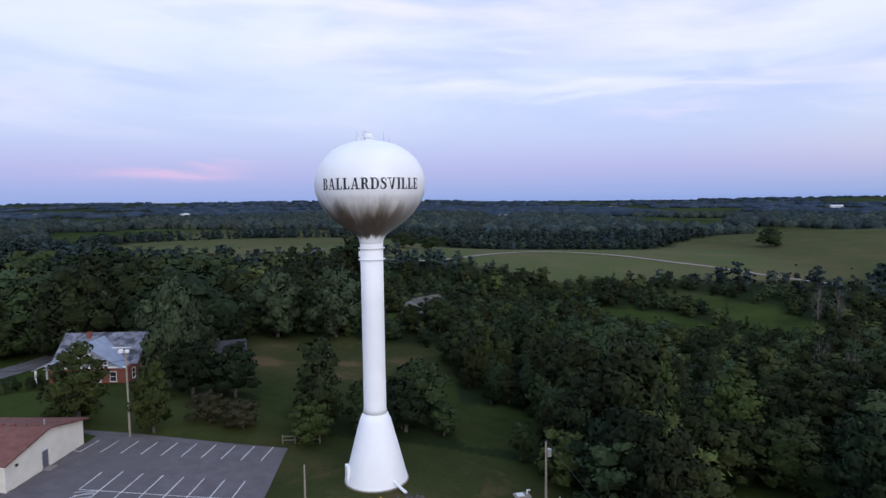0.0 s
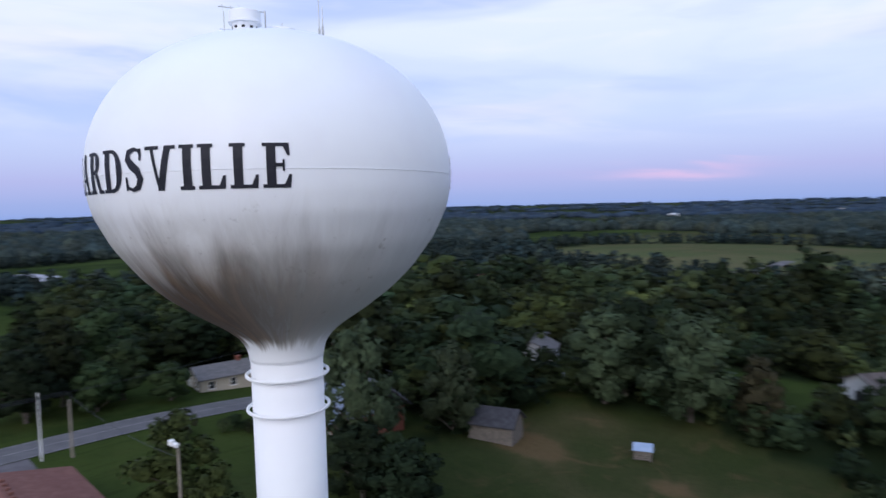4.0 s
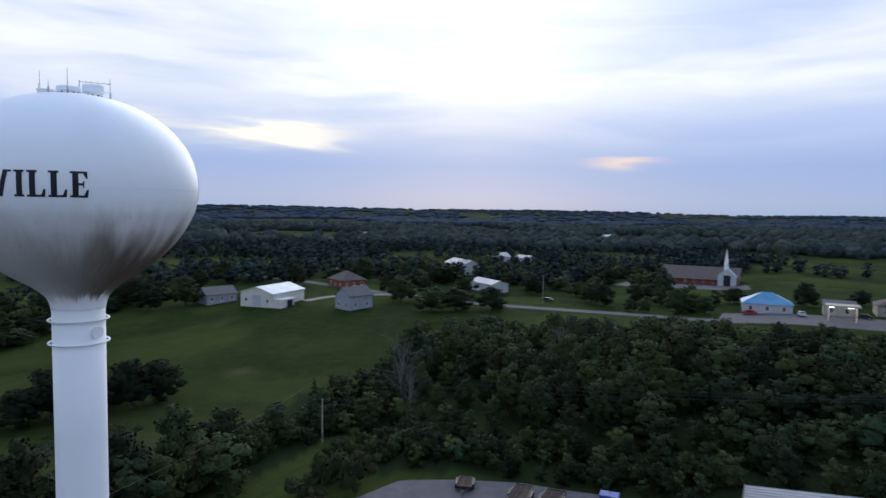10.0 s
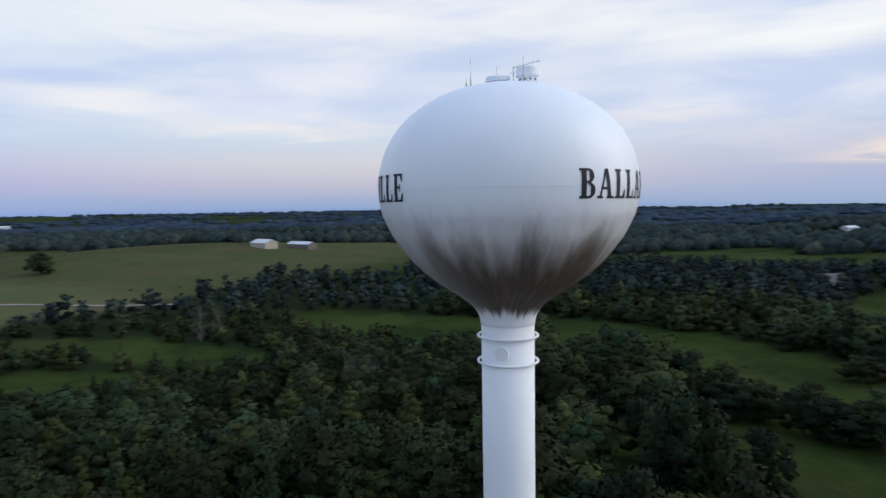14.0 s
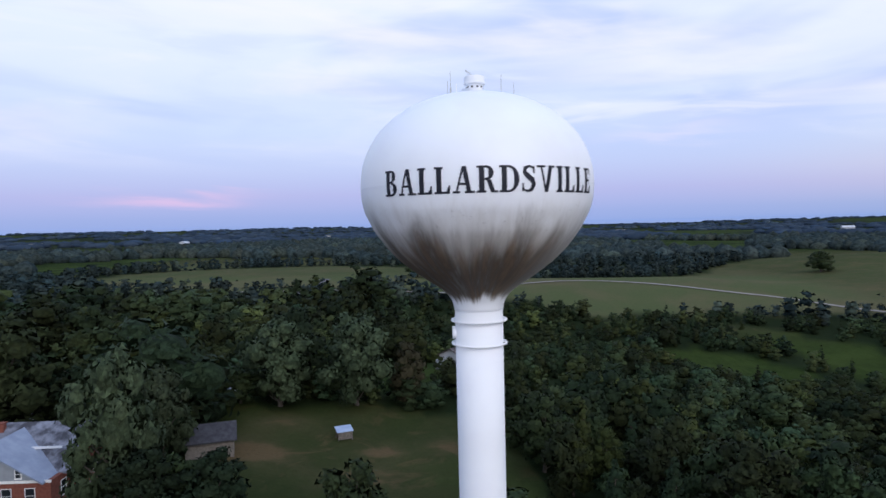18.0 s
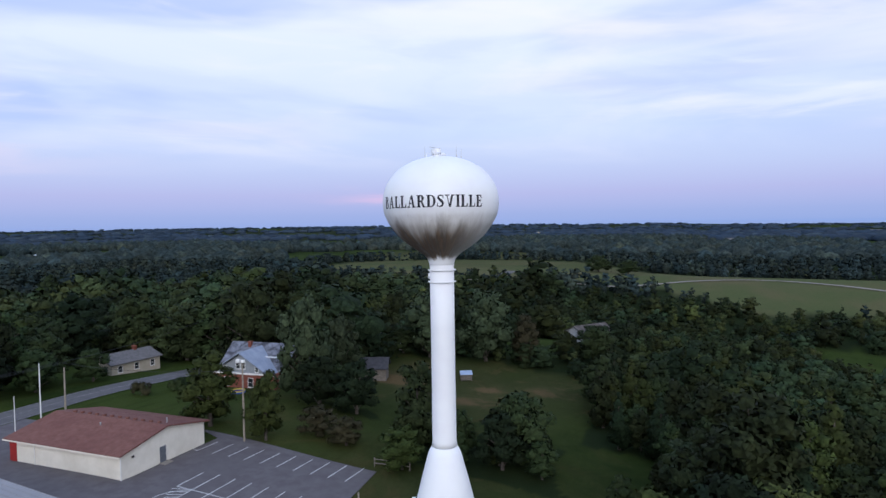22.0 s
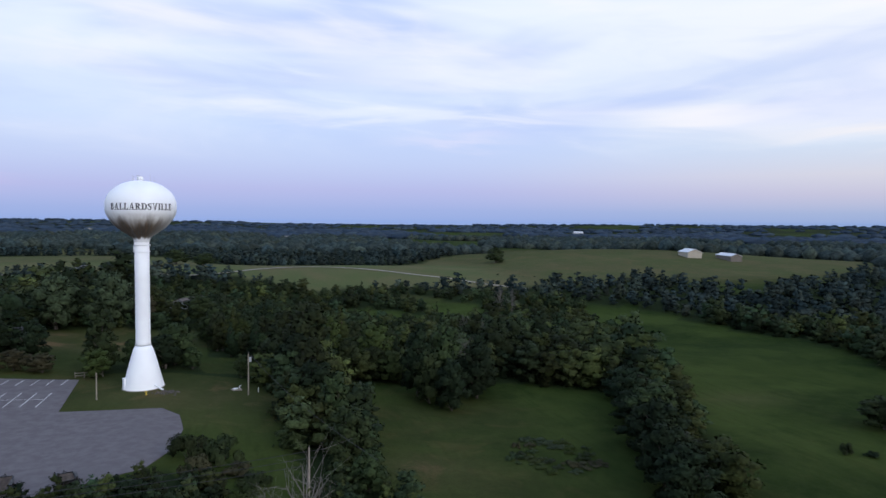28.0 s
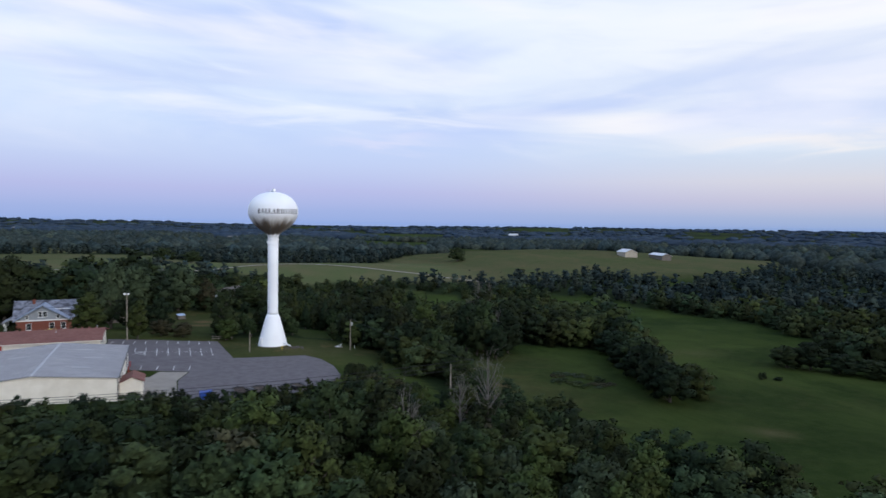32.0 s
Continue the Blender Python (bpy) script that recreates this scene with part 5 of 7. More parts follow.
def small_site_things():
    h = thing("hydrant", (1.3, -6.2, height(1.3, -6.2)), 0, "short yellow fire hydrant in the grass", "hydrant")
    yel = surface("yellow_paint", (0.45, 0.32, 0.03), (0.52, 0.38, 0.05), 3, 0.5)
    part("body", lathe([(0.16, -0.1), (0.16, 0.08), (0.11, 0.1), (0.11, 0.6), (0.14, 0.62), (0.1, 0.76), (0.02, 0.82)], 16), yel, h)
    part("outlet", tubes(((-0.22, 0, 0.48), (0.22, 0, 0.48), 0.06)), yel, h)
    m = thing("meter_box", (16.3, -1.6, height(16.3, -1.6)), 15, "low white concrete meter vault in the grass", "meter box")
    part("vault", boxes(((-0.9, -0.6, -0.2), (0.9, 0.6, 0.22)), bevel=0.04), CONCRETE, m)
    part("lid", boxes(((-0.6, -0.4, 0.22), (0.2, 0.4, 0.3)), bevel=0.02), WHITE, m)
    part("pipe", tubes(((0.6, 0, 0.2), (0.6, 0, 0.7), 0.07), ((0.6, 0, 0.7), (0.95, 0, 0.62), 0.07)), WHITE, m)
    k = thing("marker_post", (20.3, -2.6, height(20.3, -2.6)), 0, "short white marker post", "post")
    part("shaft", tubes(((0, 0, -0.2), (0, 0, 0.9), 0.06)), WHITE, k)
    rnd = random.Random(4)
    verts, faces = [], []
    for i in range(70):
        x, y = 4.7 + rnd.gauss(0, 0.9), -5.4 + rnd.gauss(0, 0.7)
        r, z = rnd.uniform(0.1, 0.28), height(x, y)
        b = len(verts)
        for dx, dy, dz in ((1, 0, 0), (0, 1, 0), (-1, 0, 0), (0, -1, 0), (0, 0, 0.9), (0, 0, -0.4)):
            verts.append((x + r * (dx + rnd.uniform(-0.3, 0.3)), y + r * (dy + rnd.uniform(-0.3, 0.3)), z + r * (dz + rnd.uniform(0, 0.3))))
        faces += [(b + i, b + (i + 1) % 4, b + 4) for i in range(4)] + [(b + (i + 1) % 4, b + i, b + 5) for i in range(4)]
    tagged(raw("riprap", verts, faces, surface("grey_stone", (0.055, 0.05, 0.046), (0.10, 0.09, 0.082), 3, 0.9, island=0.3)), "dark loose stones below the overflow pipe", "stones", kind="stuff")


small_site_things()


def paddling_pool():
    x, y = -52.1, 30.4
    p = thing("paddling_pool", (x, y, height(x, y)), 0, "round blue and red inflatable paddling pool on the lawn", "paddling pool")
    part("lower_ring", hoop(1.25, 0.14, 0.16, 32, 8), BLUEPAINT, p)
    part("upper_ring", hoop(1.2, 0.36, 0.13, 32, 8), surface("yellow_vinyl", (0.5, 0.4, 0.06), (0.55, 0.45, 0.1), 3, 0.4), p, "yellow upper ring")
    part("floor", lathe([(1.1, 0.02), (1.1, 0.08), (0.02, 0.09)], 32), REDPAINT, p, "red pool floor")


paddling_pool()


def yard_fence():
    f = thing("wooden_fence", (-13.6, 9.9, height(-13.6, 9.9)), 4, "short run of grey wooden post and rail fence by the lot", "fence")
    for i in range(4):
        part("post", boxes(((1.6 * i - 0.06, -0.06, -0.3), (1.6 * i + 0.06, 0.06, 1.15))), OLDWOOD, f)
    for z in (0.45, 0.95):
        part("rail", boxes(((-0.1, -0.1, z - 0.06), (4.9, -0.06, z + 0.06))), OLDWOOD, f)


yard_fence()


def flower_bed(x, y, turn, l, w, seed, label):
    rnd = np.random.default_rng(seed)
    b = thing("flower_bed", (x, y, height(x, y) + 0.05), turn, label, "flower bed", "flower beds before the metal building")
    part("kerb", boxes(((-l / 2, -w / 2, -0.1), (l / 2, w / 2, 0.18)), bevel=0.05), CONCRETE, b)
    part("mulch", boxes(((-l / 2 + 0.15, -w / 2 + 0.15, 0.1), (l / 2 - 0.15, w / 2 - 0.15, 0.24)), bevel=0.04), BARK, b, "dark bark mulch")
    for i in range(int(l * 2)):
        px, py, r = rnd.uniform(-l / 2 + 0.4, l / 2 - 0.4), rnd.uniform(-w / 2 + 0.35, w / 2 - 0.35), rnd.uniform(0.22, 0.45)
        bm = bmesh.new()
        bmesh.ops.create_icosphere(bm, subdivisions=2, radius=r)
        for v in bm.verts:
            v.co *= rnd.uniform(0.75, 1.2)
        sh = part("shrub", bm, REDPAINT if i % 7 == 3 else LEAF_DARK, b)
        sh.location = (px, py, 0.2 + r * 0.6)


flower_bed(-59.5, -24.0, 8, 4.2, 1.8, 3, "raised bed of low shrubs and red flowers")
flower_bed(-66.0, -25.6, 8, 3.4, 1.7, 4, "raised bed of low shrubs by the road sign")
flower_bed(-62.0, -48.8, 12, 4.6, 1.6, 5, "raised bed of dark shrubs beside the drive")


def yard_sign():
    x, y = -64.0, -26.6
    g = thing("yard_sign", (x, y, height(x, y) + 0.05), 98, "low red sign board on two white posts", "sign")
    for dx in (-0.8, 0.8):
        part("post", boxes(((dx - 0.06, -0.06, 0), (dx + 0.06, 0.06, 1.6))), WHITE, g)
    part("board", boxes(((-0.75, -0.05, 0.8), (0.75, 0.05, 1.3)), bevel=0.01), REDPAINT, g)
    for z in (0.95, 1.15):
        part("bar", boxes(((-0.55, 0.055, z - 0.05), (0.55, 0.065, z + 0.05))), WHITE, g)
        part("bar", boxes(((-0.55, -0.065, z - 0.05), (0.55, -0.055, z + 0.05))), WHITE, g)


yard_sign()


def car(x, y, turn, paint, label):
    c = thing("car", (x, y, height(x, y) + 0.08), turn, label, "car", "parked cars")
    bm = bmesh.new()
    sec = [(-2.2, 0.35), (-2.25, 0.75), (-1.3, 0.92), (-0.7, 1.42), (0.9, 1.44), (1.7, 0.98), (2.2, 0.9), (2.25, 0.4)]
    rows = [[bm.verts.new((q, px * k, pz)) for px, pz in sec] for q, k in ((-0.88, 0.97), (-0.8, 1.0), (0.8, 1.0), (0.88, 0.97))]
    for a, b in zip(rows, rows[1:]):
        for i in range(len(sec)):
            bm.faces.new((a[i], a[(i + 1) % len(sec)], b[(i + 1) % len(sec)], b[i]))
    bm.faces.new(rows[0][::-1])
    bm.faces.new(rows[-1])
    bmesh.ops.recalc_face_normals(bm, faces=bm.faces)
    part("body", bm, paint, c)
    for sx in (-0.89, 0.885):
        part("side_window", boxes(((sx - 0.005, -0.65, 0.95), (sx + 0.012, 1.1, 1.33))), GLASS, c)
    for py, pz, lean in ((-1.02, 1.17, -40), (1.32, 1.2, 34)):
        w = part("windscreen", boxes(((-0.7, -0.36, -0.01), (0.7, 0.36, 0.02))), GLASS, c)
        w.matrix_local = pose(0, py, pz + 0.02, -lean, 0, 0)
    for sx in (-0.86, 0.86):
        for py in (-1.4, 1.4):
            w = part("wheel", tubes(((sx - 0.1, py, 0.32), (sx + 0.1, py, 0.32), 0.32), n=16), BLACK, c)
            part("rim", tubes(((sx * 1.12 - 0.02, py, 0.32), (sx * 1.12 + 0.02, py, 0.32), 0.18), n=12), STEEL, w)


SILVER = surface("silver_car_paint", (0.42, 0.43, 0.45), (0.46, 0.47, 0.49), 2, 0.3, metal=0.5)
for x, y, a, paint, label in ((-40, -196, 10, SILVER, "silver car parked before the shops"), (-56, -199, 80, BLACK, "black car parked before the shops"), (-26, -197, 85, REDPAINT, "red car parked before the blue-roofed building"),
                              (10, -277, 0, SILVER, "silver car on the church car park"), (18, -277, 2, BLACK, "black car on the church car park"), (-166, -84, 90, SILVER, "silver car before the brick house"),
                              (-44.5, 84, 30, WHITE, "white vehicle parked in a yard among the trees"), (-47, 86, 30, SILVER, "silver car parked in a yard among the trees"), (41, -201, 70, BLACK, "dark car parked by the side street")):
    car(x, y, a, paint, label)


def lit_lamp(x, y, z, w, colour, label, tall=0.3):
    g = thing("wall_lamp", (x, y, z), 0, label, "lamp", "lit lamps of the shops")
    part("housing", boxes(((-w / 2 - 0.05, -0.22, -tall / 2 - 0.05), (w / 2 + 0.05, 0.0, tall / 2 + 0.05)), bevel=0.02), STEEL, g)
    part("lens", boxes(((-w / 2, 0.0, -tall / 2), (w / 2, 0.05, tall / 2))), colour, g)


for x, y, z, w in ((-35, -201.2, 2.6, 0.7), (-31, -201.2, 2.6, 1.0), (-27, -201.2, 2.6, 0.7), (-53, -200.7, 2.8, 1.2), (-48, -200.7, 2.8, 1.2), (-70, -206.2, 2.9, 1.6), (-65, -206.2, 2.9, 1.6)):
    lit_lamp(x, y, height(x, y) + z, w, LAMPGLOW, "lit white lamp on the shop front")
lit_lamp(-62, -206.2, height(-62, -206) + 2.5, 0.9, REDGLOW, "lit red sign on the shop front", 0.5)


def canopy():
    x, y = -50, -190.5
    g = thing("filling_station_canopy", (x, y, height(x, y) + 0.07), 0, "tan filling-station canopy with lit lamps over its pumps", "canopy")
    part("roof", boxes(((-4.2, -2.6, 4.3), (4.2, 2.6, 4.8)), bevel=0.04), TANWALL, g)
    for dx in (-3.4, 3.4):
        part("column", boxes(((dx - 0.18, -0.18, 0), (dx + 0.18, 0.18, 4.3))), WHITE, g)
        part("pump", boxes(((dx - 0.35, -1.5, 0), (dx + 0.35, -0.9, 1.7)), bevel=0.04), REDPAINT, g)
        for dy in (-1.6, 1.6):
            part("downlight", boxes(((dx - 0.35, dy - 0.35, 4.22), (dx + 0.35, dy + 0.35, 4.3))), LAMPGLOW, g)


canopy()


# ---- houses and barns round about ----
def house(name, at, turn, w, l, eave, rise, wall, roof, label, category="house", along="y", hipped=False, windows=True, chimney=False, upper=None, base=0.0, eaves=0.45, doorway=True, group=""):
    """A house with walls, roof, windows, door and chimney; w across x, l along y, standing on the land."""
    x, y = at
    z = height(x, y) + base
    h = thing(name, (x, y, z), turn, label, category, group)
    if hipped:
        part("wall", boxes(((-w / 2, -l / 2, -1.2), (w / 2, l / 2, eave))), wall, h)
        part("roof", hip(bmesh.new(), -w / 2 - eaves, w / 2 + eaves, -l / 2 - eaves, l / 2 + eaves, eave - 0.05, eave + rise, min(w, l) * 0.55), roof, h)
    else:
        part("wall", gable_walls(-w / 2, w / 2, -l / 2, l / 2, -1.2, eave, eave + rise, along), wall, h)
        if along == "y":
            part("roof", gable(bmesh.new(), -w / 2 - eaves, w / 2 + eaves, -l / 2 - eaves, l / 2 + eaves, eave - eaves * rise / (w / 2) + 0.02, eave + rise + 0.02, "y"), roof, h)
        else:
            part("roof", gable(bmesh.new(), -w / 2 - eaves, w / 2 + eaves, -l / 2 - eaves, l / 2 + eaves, eave - eaves * rise / (l / 2) + 0.02, eave + rise + 0.02, "x"), roof, h)
        if upper and along == "x":
            for sx in (-1, 1):
                bm = bmesh.new()
                bm.faces.new([bm.verts.new(p) for p in ((sx * (w / 2 + 0.03), -l / 2, eave - 0.1), (sx * (w / 2 + 0.03), l / 2, eave - 0.1), (sx * (w / 2 + 0.03), 0, eave + rise - 0.05))])
                part("gable_siding", bm, upper, h)
        elif upper:
            if along == "y":
                for sy in (-1, 1):
                    bm = bmesh.new()
                    vs = [bm.verts.new(p) for p in ((-w / 2, sy * (l / 2 + 0.03), eave - 0.1), (w / 2, sy * (l / 2 + 0.03), eave - 0.1), (0, sy * (l / 2 + 0.03), eave + rise - 0.05))]
                    bm.faces.new(vs)
                    part("gable_siding", bm, upper, h)
    if windows:
        n = max(1, int(l / 3.6))
        for sx, turn_ in ((1, 0), (-1, 180)):
            for i in range(n):
                yy = -l / 2 + l * (i + 0.5) / n
                window(h, sx * w / 2, yy, min(1.6, eave * 0.55), 0.95, 1.25, turn_)
        n = max(1, int(w / 3.6))
        for sy, turn_ in ((1, 90), (-1, -90)):
            for i in range(n):
                xx = -w / 2 + w * (i + 0.5) / n
                if doorway and sy < 0 and i == 0:
                    door(h, xx, sy * l / 2, 0, 0.95, 2.05, turn_, WHITE)
                else:
                    window(h, xx, sy * l / 2, min(1.6, eave * 0.55), 0.95, 1.25, turn_)
    if chimney:
        part("chimney", boxes(((-0.4, l * 0.2 - 0.3, eave), (0.4, l * 0.2 + 0.3, eave + rise + 0.9)), ((-0.48, l * 0.2 - 0.38, eave + rise + 0.8), (0.48, l * 0.2 + 0.38, eave + rise + 0.95))), BRICK, h)
    return h


def brick_house():
    h = thing("brick_house", (-54.0, 34.3, 0.3), 4, "brick house with grey siding gables and a patched metal roof", "house")
    bluegrey = surface("blue_grey_siding", (0.24, 0.26, 0.29), (0.30, 0.325, 0.35), 1.2, 0.7)
    part("wall", boxes(((-6.5, 0, -1.2), (6.5, 12, 3.3))), BRICK, h)
    part("gable_wall", gable_walls(-5.6, 4.6, 0.02, 7, 3.3, 3.9, 6.9, "y"), bluegrey, h, "blue-grey siding gable")
    part("front_roof", gable(bmesh.new(), -7.0, 6.0, -0.7, 7.5, 3.15, 7.15, "y", 0.2), surface("blue_grey_tin", (0.22, 0.26, 0.34), (0.29, 0.33, 0.41), 0.6, 0.5), h, "pale metal front roof")
    part("main_roof", gable(bmesh.new(), -7.6, 7.3, 2.4, 13.0, 3.2, 7.6, "x", 0.2), surface("patched_metal_roof", (0.10, 0.105, 0.13), (0.22, 0.235, 0.28), 0.9, 0.7, big=(0.6, (0.04, 0.04, 0.05), 0.95)), h, "pale metal main roof with dark worn patches")
    part("patch", boxes(((0.5, 4.2, 5.55), (5.5, 4.4, 5.8))), WHITEROOF, h, "pale tarpaulin patch")
    part("fascia", boxes(((-6.6, -0.08, 3.15), (6.6, 0.0, 3.45))), WHITE, h)
    part("porch_roof", gable(bmesh.new(), -9.6, -5.5, 0.2, 8.0, 2.7, 3.6, "y", 0.18), TINROOF, h)
    for y in (0.6, 3.8, 7.4):
        part("porch_post", boxes(((-9.2, y - 0.14, -0.8), (-8.9, y + 0.14, 2.8))), WHITE, h)
    part("porch_floor", boxes(((-9.4, 0.2, -0.9), (-6.5, 8, 0.1))), BRICK, h)
    part("chimney", boxes(((-3.3, 6.6, 5.5), (-2.7, 7.2, 8.0)), ((-3.4, 6.5, 7.9), (-2.6, 7.3, 8.05))), BRICK, h)
    for x, z, w in ((-1.05, 4.9, 0.8), (0.05, 4.9, 0.8), (-4.0, 4.2, 0.6), (3.0, 4.2, 0.6)):
        window(h, x, 0, z, w, 1.35 if w > 0.7 else 0.9, -90)
    for x in (-3.6, 1.6, 4.2):
        window(h, x, 0, 1.7, 1.0, 1.6, -90)
    for y in (2.5, 6, 9.5):
        window(h, 6.5, y, 1.7, 1.0, 1.6, 0)
    s = part("step", boxes(((6.6, 6, -0.8), (8.4, 9, 0.1))), OLDWOOD, h, "small wooden back porch")


brick_house()
house("roadside_house", (-89.5, 39.5), -6, 7.5, 11.5, 2.6, 1.5, TANWALL, GREYROOF, "long low grey-roofed house beside the road", chimney=True)
house("wood_shed", (-37.6, 54.6), -70, 4.6, 6.4, 2.6, 1.6, OLDWOOD, DARKROOF, "weathered brown wooden shed in the yard", "shed", windows=False)
house("white_house", (-61, 95), 30, 8.5, 10, 3.0, 2.2, SIDING, GREYROOF, "small white house half hidden by trees")
house("white_house", (-127, 100), 10, 8, 11, 3.0, 2.0, SIDING, WHITEROOF, "house with a pale metal roof among trees")
house("brick_house", (-147, 171), 10, 8, 11, 3.6, 2.6, BRICK, REDROOF, "small brick house beyond the trees")
b = house("white_barn", (-1.0, 108.5), -38, 6.5, 10.5, 3.8, 1.5, SIDING, surface("rusty_tin", (0.055, 0.042, 0.036), (0.11, 0.09, 0.08), 0.8, 0.7, big=(0.5, (0.15, 0.145, 0.145), 0.5)), "white barn with a rusty metal roof in the woods", "barn", windows=False)
part("door", boxes(((-0.9, -5.31, 0), (0.9, -5.23, 2.6))), BLACK, b, "dark barn door")
part("lean_to", boxes(((-5.2, -4.5, -1), (-3.25, 0.0, 2.2))), SIDING, b)
# along the cross street
c = house("church", (-2, -297), 0, 32, 20, 2.8, 4.6, BRICK, CHURCHROOF, "low brick church with a broad brown roof and white steeple", "church", along="x", eaves=1.0)
st = part("steeple", boxes(((-11.7, 3.5, 3), (-9.9, 5.3, 9.4)), bevel=0.1), WHITE, c, "white steeple")
part("spire", tubes(((-10.8, 4.4, 9.4), (-10.8, 4.4, 16.0), 0.95, 0.05), n=8), WHITE, st)
part("front_gable", gable_walls(-15.5, -8.0, 8.5, 13.0, -1, 4.6, 8.2, "y"), SIDING, c, "pale church entrance gable")
part("entrance_glass", boxes(((-13.2, 12.98, 0), (-10.3, 13.08, 5.0))), GLASS, c, "tall dark entrance window")
house("blue_roof_house", (-30.5, -205), 3, 14, 11, 3.0, 3.2, SIDING, BLUEROOF, "pale building with a light blue hipped metal roof", "building", hipped=True)
house("shop", (-67, -211), 0, 14, 10, 3.2, 2.4, TANWALL, CHURCHROOF, "small shop with a brown hipped roof and lit front", "building", hipped=True)
house("shop", (-50, -204), 0, 8, 6, 3.4, 1.0, TANWALL, GREYROOF, "small tan filling-station shop", "building", along="x")
house("long_shed", (72, -218), -35, 17, 8, 3.6, 1.3, SIDING, PALEROOF, "long white metal shed", "barn", along="x", windows=False)
house("long_barn", (114, -279), -38, 22, 11, 5.0, 2.2, SIDING, PALEROOF, "tall white metal barn", "barn", along="x", windows=False)
house("white_barn", (121, -348), -30, 9, 8, 4, 2.2, SIDING, PALEROOF, "small white barn among trees", "barn", windows=False)
house("white_barn", (108, -357), -30, 12, 7, 3.0, 1.4, SIDING, PALEROOF, "low white barn among trees", "barn", along="x", windows=False)
b = house("metal_barn", (126, -149.5), 4, 14, 17.5, 4.4, 2.0, BARNWALL, WHITEROOF, "cream metal barn with a bright roof in the pasture", "barn", windows=False)
lean = part("lean_to", boxes(((-10.4, 1.5, -1.0), (-7.02, 8.5, 2.5)), bevel=0.03), BARNWALL, b)
part("lean_to_roof", boxes(((-10.8, 1.1, 2.52), (-7.02, 8.7, 2.68))), WHITEROOF, lean)
part("lean_to_door", boxes(((-10.46, 2.6, -0.4), (-10.4, 5.4, 2.1))), BLACK, lean, "dark open doorway")
part("sliding_door", boxes(((-1.9, 8.76, -0.2), (1.9, 8.86, 3.6))), SIDING, b)
for fx in (-4.6, 4.6):
    window(b, fx, 8.75, 1.8, 1.0, 1.0, 90)
house("white_house", (93.5, -153.5), -18, 8, 9.5, 4.6, 2.6, GREYWALL, GREYROOF, "small pale two-storey house beside the pasture", chimney=True)
house("hip_house", (128, -196), -25, 13, 11, 3.2, 3.4, BRICK, CHURCHROOF, "house with a brown hipped roof among trees", hipped=True)
house("grey_house", (147, -143), -20, 9, 11, 3.2, 2.2, GREYWALL, GREYROOF, "grey house behind the pasture")
# west of the road
b = house("brick_house", (-140, -92), 15, 15, 10, 3.0, 2.8, BRICK, DARKROOF, "red brick house with a dark roof and white gable", along="x", upper=WHITE)
part("front_gable", gable_walls(-5.5, 0.5, 4.0, 6.4, -1.0, 2.9, 4.9, "y"), SIDING, b, "white front gable")
part("front_gable_roof", gable(bmesh.new(), -6.0, 1.0, 1.0, 6.8, 2.75, 5.1, "y"), DARKROOF, b)
b = house("brick_house", (-172, -94), 10, 12, 9, 3.2, 2.6, BRICK, DARKROOF, "red brick house with a white garage front", along="x", upper=WHITE)
part("garage", gable_walls(0.5, 6.5, 4.0, 7.4, -1.0, 2.7, 4.4, "y"), SIDING, b, "white garage wing")
part("garage_roof", gable(bmesh.new(), 0.1, 6.9, 2.0, 7.8, 2.6, 4.6, "y"), GREYROOF, b)
b = house("pump_house", (-98, -94), 12, 4.4, 5.2, 3.4, 1.2, BRICK, DARKROOF, "small brick pump house with a dark roof beside the grove", "building", windows=False, doorway=False, eaves=0.25)
part("door", boxes(((0.4, 2.6, 0.0), (1.4, 2.66, 2.1)), bevel=0.02), WHITE, b, "white door")
house("white_house", (-230, -102), 0, 17, 10, 3.2, 2.6, SIDING, DARKROOF, "white house with a dark blue roof", along="x")
house("brick_house", (-232, -166), 8, 12, 9, 3.0, 2.6, BRICK, GREYROOF, "brick house with pale gables among yard trees", along="x", upper=SIDING)
house("brick_house", (-191, -158), 12, 12, 9, 3.0, 2.4, BRICK, DARKROOF, "dark red brick house with a dark roof among trees", along="x")
house("grey_house", (320, -60), 30, 13, 10, 3.4, 3.0, TANWALL, GREYROOF, "tan house among trees beyond the pasture")
house("white_house", (350, -110), -20, 12, 10, 3.4, 3.0, GREYWALL, GREYROOF, "grey house with a grey roof among trees")
house("brick_house", (-340, -158), 0, 22, 12, 5.5, 1.4, BRICK, GREYROOF, "long two-storey brick building", along="x")
house("brick_house", (-287, -272), 0, 14, 10, 3.2, 3.0, BRICK, GREYROOF, "brick house with a white gable among trees", along="x")
house("tan_barn", (-348, -16), 0, 14, 22, 4.0, 2.4, TANWALL, TANWALL, "tan metal barn in the fields", "barn", windows=False)
FAR_LABELS = ((SIDING, WHITEROOF, "far white barn among fields and trees"), (TANWALL, GREYROOF, "far tan barn among fields and trees"), (SIDING, GREYROOF, "far white house among fields and trees"))
for n, (x, y) in enumerate(FAR_SITES):
    wall, roof, label = FAR_LABELS[n % 3]
    k = 0.42 + math.hypot(x, y) / 2300
    house("far_barn", (x, y), 25 * n, 13 * k, 24 * k, 4.5 * k, 2.6 * k, wall, roof, label, "barn" if n % 3 < 2 else "house", windows=False, base=0.3)
